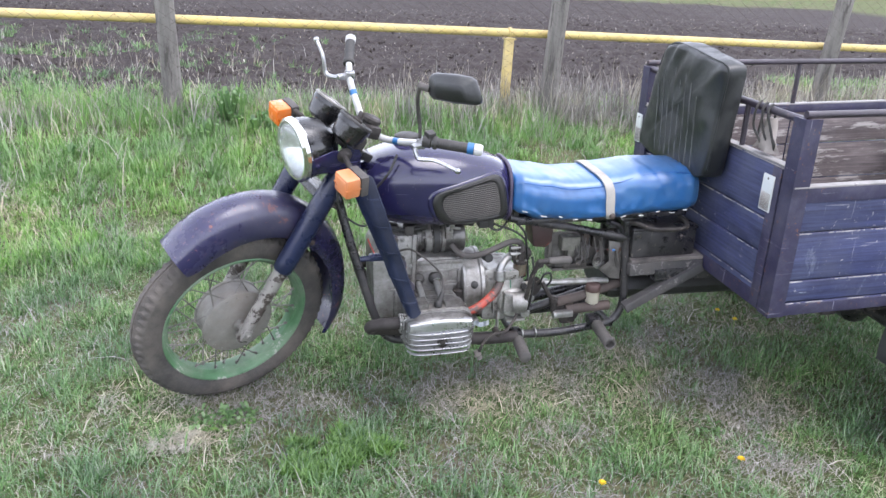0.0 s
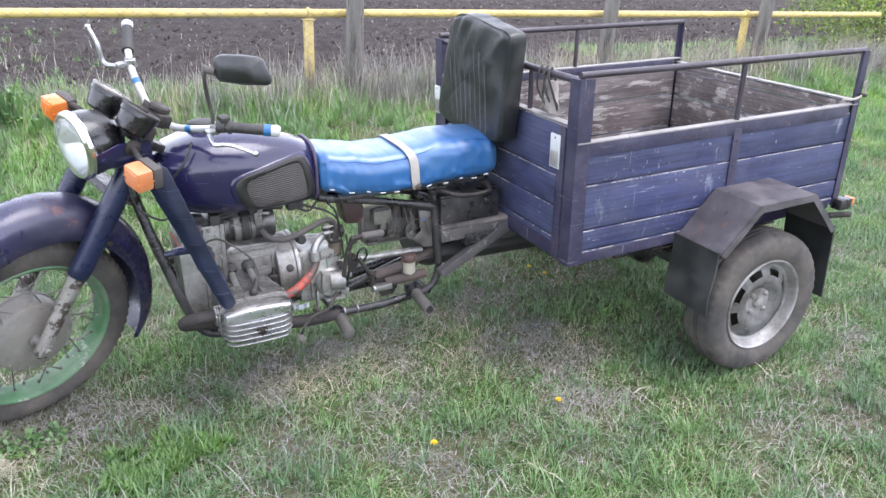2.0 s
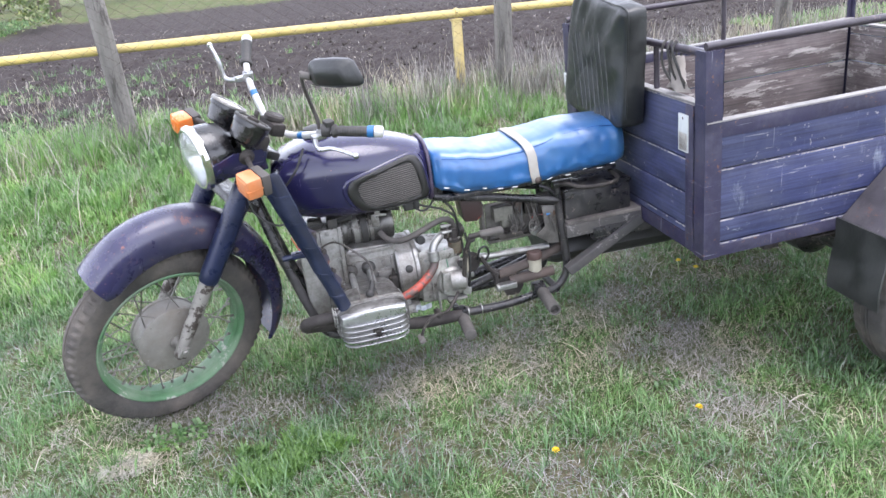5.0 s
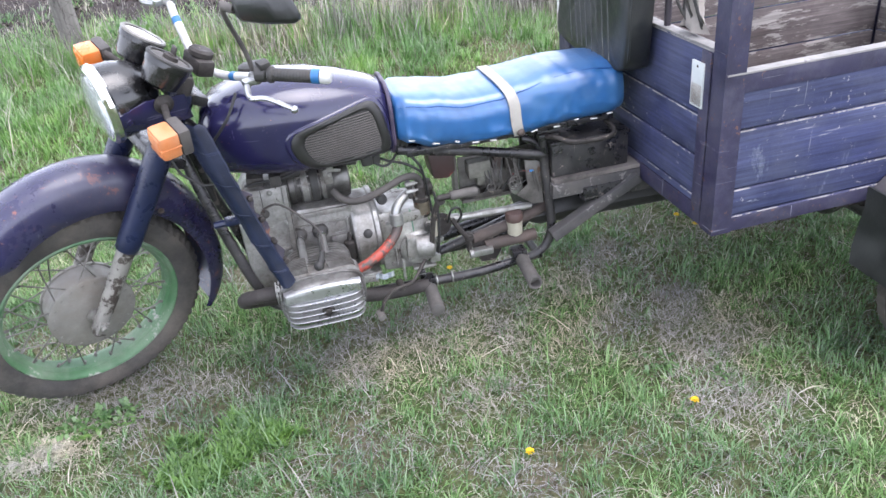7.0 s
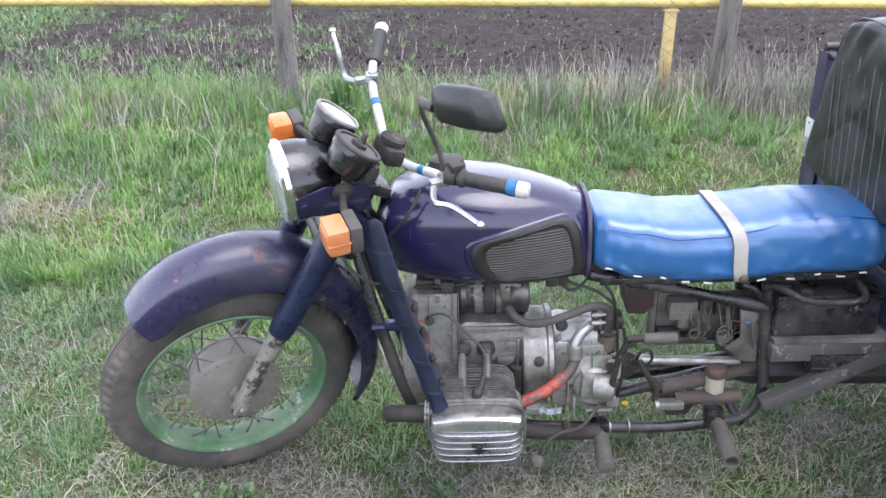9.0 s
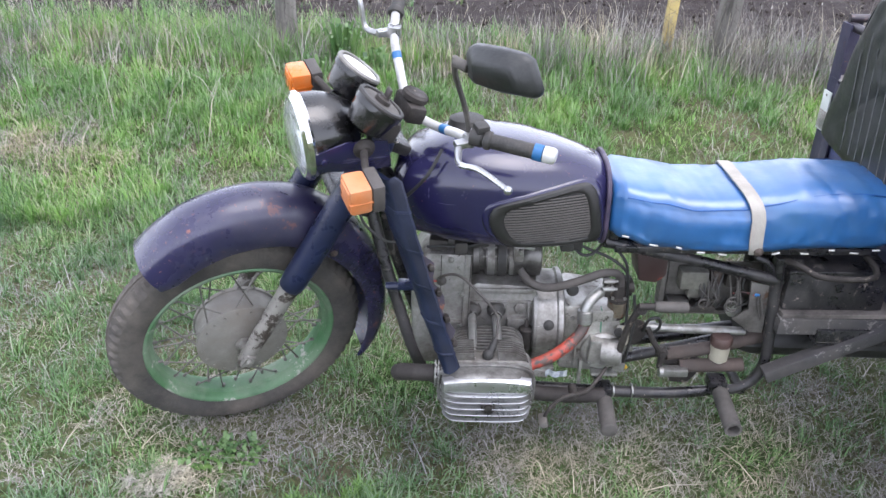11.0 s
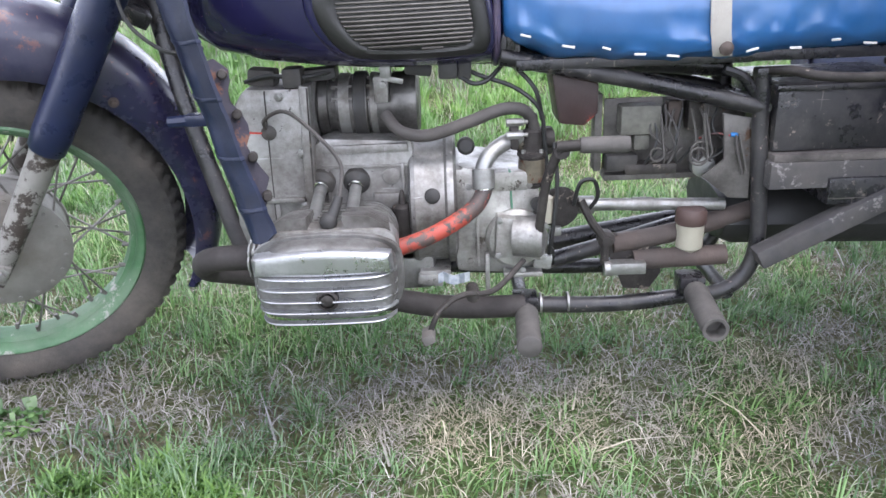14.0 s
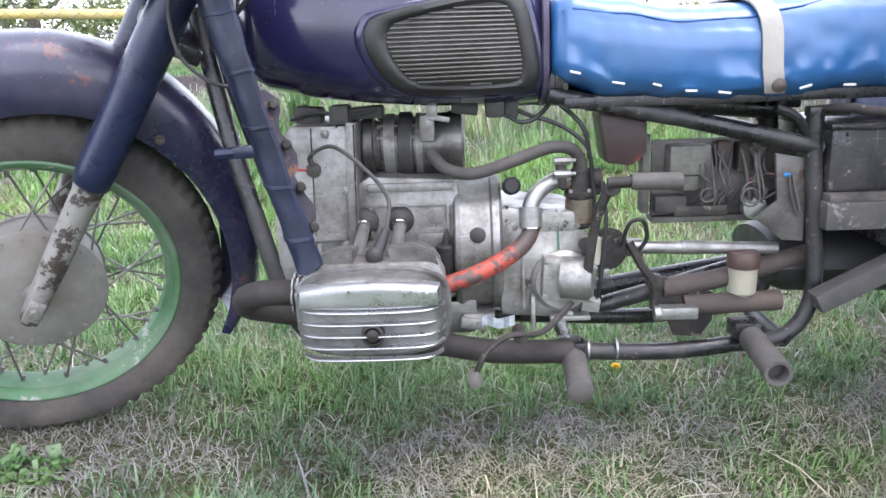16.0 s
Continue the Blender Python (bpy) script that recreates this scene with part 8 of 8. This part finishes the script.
def leafy_weed(x, y, r, tall, n, seed):
    g = float(ground_at(np.array([x]), np.array([y]))[0])
    q = random.Random(seed)
    ob = empty("leafy_weed", pose(x, y, g), "low broad-leaved green weed in the turf", "weed", "leafy weeds in the grass")
    bm = new_bm()
    for k in range(n):
        a = q.uniform(0, 6.283)
        L = min(r, 0.03 + 0.2 * tall) * q.uniform(0.5, 1.0)
        el = q.uniform(0.15, 1.0) * tall
        d = Vector((math.cos(a), math.sin(a), 0))
        s = Vector((-math.sin(a), math.cos(a), 0)) * L * q.uniform(0.14, 0.26)
        o = Vector((q.uniform(-1, 1), q.uniform(-1, 1), 0)) * r * 0.75
        pts = []
        for t, w in ((0.05, 0.15), (0.35, 0.9), (0.65, 1.0), (0.9, 0.45)):
            c = o + d * L * t + Vector((0, 0, el * math.sin(t * 2.2)))
            pts.append((bm.verts.new(c - s * w), bm.verts.new(c + s * w)))
        for (a0, a1), (b0, b1) in zip(pts, pts[1:]):
            face(bm, (a0, a1, b1, b0))
    part("leaves", bm, LEAF, ob)


for i, (x, y, r, tall, n) in enumerate(((0.86, -0.50, 0.075, 0.03, 40), (-0.95, -0.20, 0.09, 0.035, 120), (-0.84, -0.19, 0.07, 0.035, 80), (1.02, -0.60, 0.05, 0.02, 20), (-0.98, 3.05, 0.10, 0.30, 60), (-0.75, 2.9, 0.09, 0.20, 40), (-1.12, 2.8, 0.09, 0.16, 40), (1.3, 1.3, 0.09, 0.06, 30), (-1.9, 2.5, 0.10, 0.12, 30))):
    leafy_weed(x, y, r, tall, n, i)


# ---- shrub by the fence end and far hedge ----
def shrub_leaves(name, centre, size, n, leaf, mat, parent, seed, label=""):
    """A crown: many small leaves gathered in clumps with gaps between."""
    g = np.random.default_rng(seed)
    clumps = g.normal(size=(max(8, n // 160), 3))
    clumps /= np.linalg.norm(clumps, axis=1)[:, None]
    clumps *= g.uniform(0.35, 1.0, (len(clumps), 1)) ** 0.6
    pick = g.integers(0, len(clumps), n)
    p = (clumps[pick] + g.normal(size=(n, 3)) * 0.17) * np.array(size) + np.array(centre)
    a = g.normal(size=(n, 3))
    a /= np.linalg.norm(a, axis=1)[:, None]
    b = np.cross(a, g.normal(size=(n, 3)))
    b /= np.linalg.norm(b, axis=1)[:, None]
    s = leaf * g.uniform(0.6, 1.3, (n, 1))
    co = np.stack([p - a * s, p + b * s * 0.45, p + a * s, p - b * s * 0.45], 1)
    me = bpy.data.meshes.new(name)
    me.from_pydata(co.reshape(-1, 3).tolist(), [], (np.arange(n * 4).reshape(-1, 4)).tolist())
    me.materials.append(mat)
    ob = new(name, me)
    ob.parent = parent
    if label:
        tagged(ob, label)
    return ob


SHRUBLEAF = blade_material("shrub_leaf", [(0.0, (0.08, 0.15, 0.03)), (0.5, (0.17, 0.26, 0.05)), (1.0, (0.33, 0.38, 0.09))], 0.35)
HEDGELEAF = blade_material("hedge_leaf", [(0.0, (0.07, 0.11, 0.035)), (0.5, (0.15, 0.20, 0.07)), (1.0, (0.27, 0.28, 0.13))], 0.3)
BLOSSOM = blade_material("white_blossom", [(0.0, (0.30, 0.33, 0.22)), (0.35, (0.62, 0.62, 0.58)), (1.0, (0.80, 0.79, 0.77))], 0.3)
BARK = material("grey_bark", (0.11, 0.09, 0.075), 0.9, vary=0.3, vscale=14, grain=40, bump=0.6)


def tree(name, x, y, base, height, spread, n, leaf, mat, label, category, seed, group="", crown=(0.62, 0.42)):
    q = random.Random(seed)
    t = empty(name, pose(x, y, base), label, category, group)
    bm = new_bm()
    tube(bm, [(0, 0, -0.2), (0.03 * height, 0, height * 0.25), (0.0, 0.02 * height, height * 0.55), (0.02 * height, 0, height * 0.85)], (0.035 * height, 0.006 * height), 8)
    part("trunk", bm, BARK, t)
    bm = new_bm()
    for k in range(14):
        a = q.uniform(0, 6.283)
        z0 = height * q.uniform(0.12, 0.7)
        L = spread * q.uniform(0.6, 1.0)
        d = Vector((math.cos(a), math.sin(a), 0))
        tube(bm, [Vector((0.02 * height, 0, z0)), Vector((0, 0, z0 + 0.15 * height)) + d * L * 0.45, Vector((0, 0, z0 + 0.22 * height)) + d * L], (0.012 * height, 0.002 * height), 5)
    part("limbs", bm, BARK, t)
    shrub_leaves("crown", (0, 0, height * crown[0]), (spread, spread, height * crown[1]), n, leaf, mat, t, seed)
    return t


tree("shrub", 9.35, 4.15, ground_z(9.35, 4.15) - 0.35, 1.75, 1.15, 9000, 0.032, SHRUBLEAF, "dense yellow-green spring shrub beside the fence", "shrub", 1)
tree("shrub", 11.4, 4.6, ground_z(11.4, 4.6) - 0.35, 2.1, 1.5, 8000, 0.04, SHRUBLEAF, "dense yellow-green spring shrub beside the fence", "shrub", 2)
for i, (x, y, hgt, sp, mt, lab) in enumerate(((-10.5, 17, 5.5, 2.6, BLOSSOM, "fruit tree covered in white blossom"), (-15, 19, 6.0, 3.0, BLOSSOM, "fruit tree covered in white blossom"), (-6.2, 24, 5.2, 2.6, BLOSSOM, "fruit tree covered in white blossom"), (-21, 22, 6.5, 3.4, BLOSSOM, "fruit tree covered in white blossom"))):
    tree("blossom_tree", x, y, 0.2, hgt, sp, 4500, 0.10, mt, lab, "tree", 20 + i, "blossoming fruit trees beyond the field", (0.72, 0.28))
for i, (x, y, hgt) in enumerate(((-6.4, 18.5, 1.9), (-8.2, 17.6, 2.2), (-10.0, 16.6, 2.0), (-12.0, 17.2, 2.4), (-14.2, 18.0, 2.2), (-16.5, 18.6, 2.5))):
    tree("bush", x, y, 0.2, hgt, 1.5, 1800, 0.07, HEDGELEAF, "olive-green bush below the blossoming trees", "bush", 60 + i, "bushes below the blossoming trees", (0.5, 0.46))
tree("bare_tree", 1.8, 26, 0.2, 5.0, 2.6, 1500, 0.09, HEDGELEAF, "thin tree just coming into leaf", "tree", 41)
hx = -34.0
k = 0
while hx < 46:
    q = random.Random(100 + k)
    hh = q.uniform(2.6, 4.4)
    tree("hedge_bush", hx, q.uniform(31, 34), 0.2, hh, q.uniform(1.6, 2.4), 900, 0.13, HEDGELEAF, "far olive-green hedge bush beyond the field", "bush", 100 + k, "hedge bushes beyond the field")
    hx += q.uniform(2.0, 3.2)
    k += 1
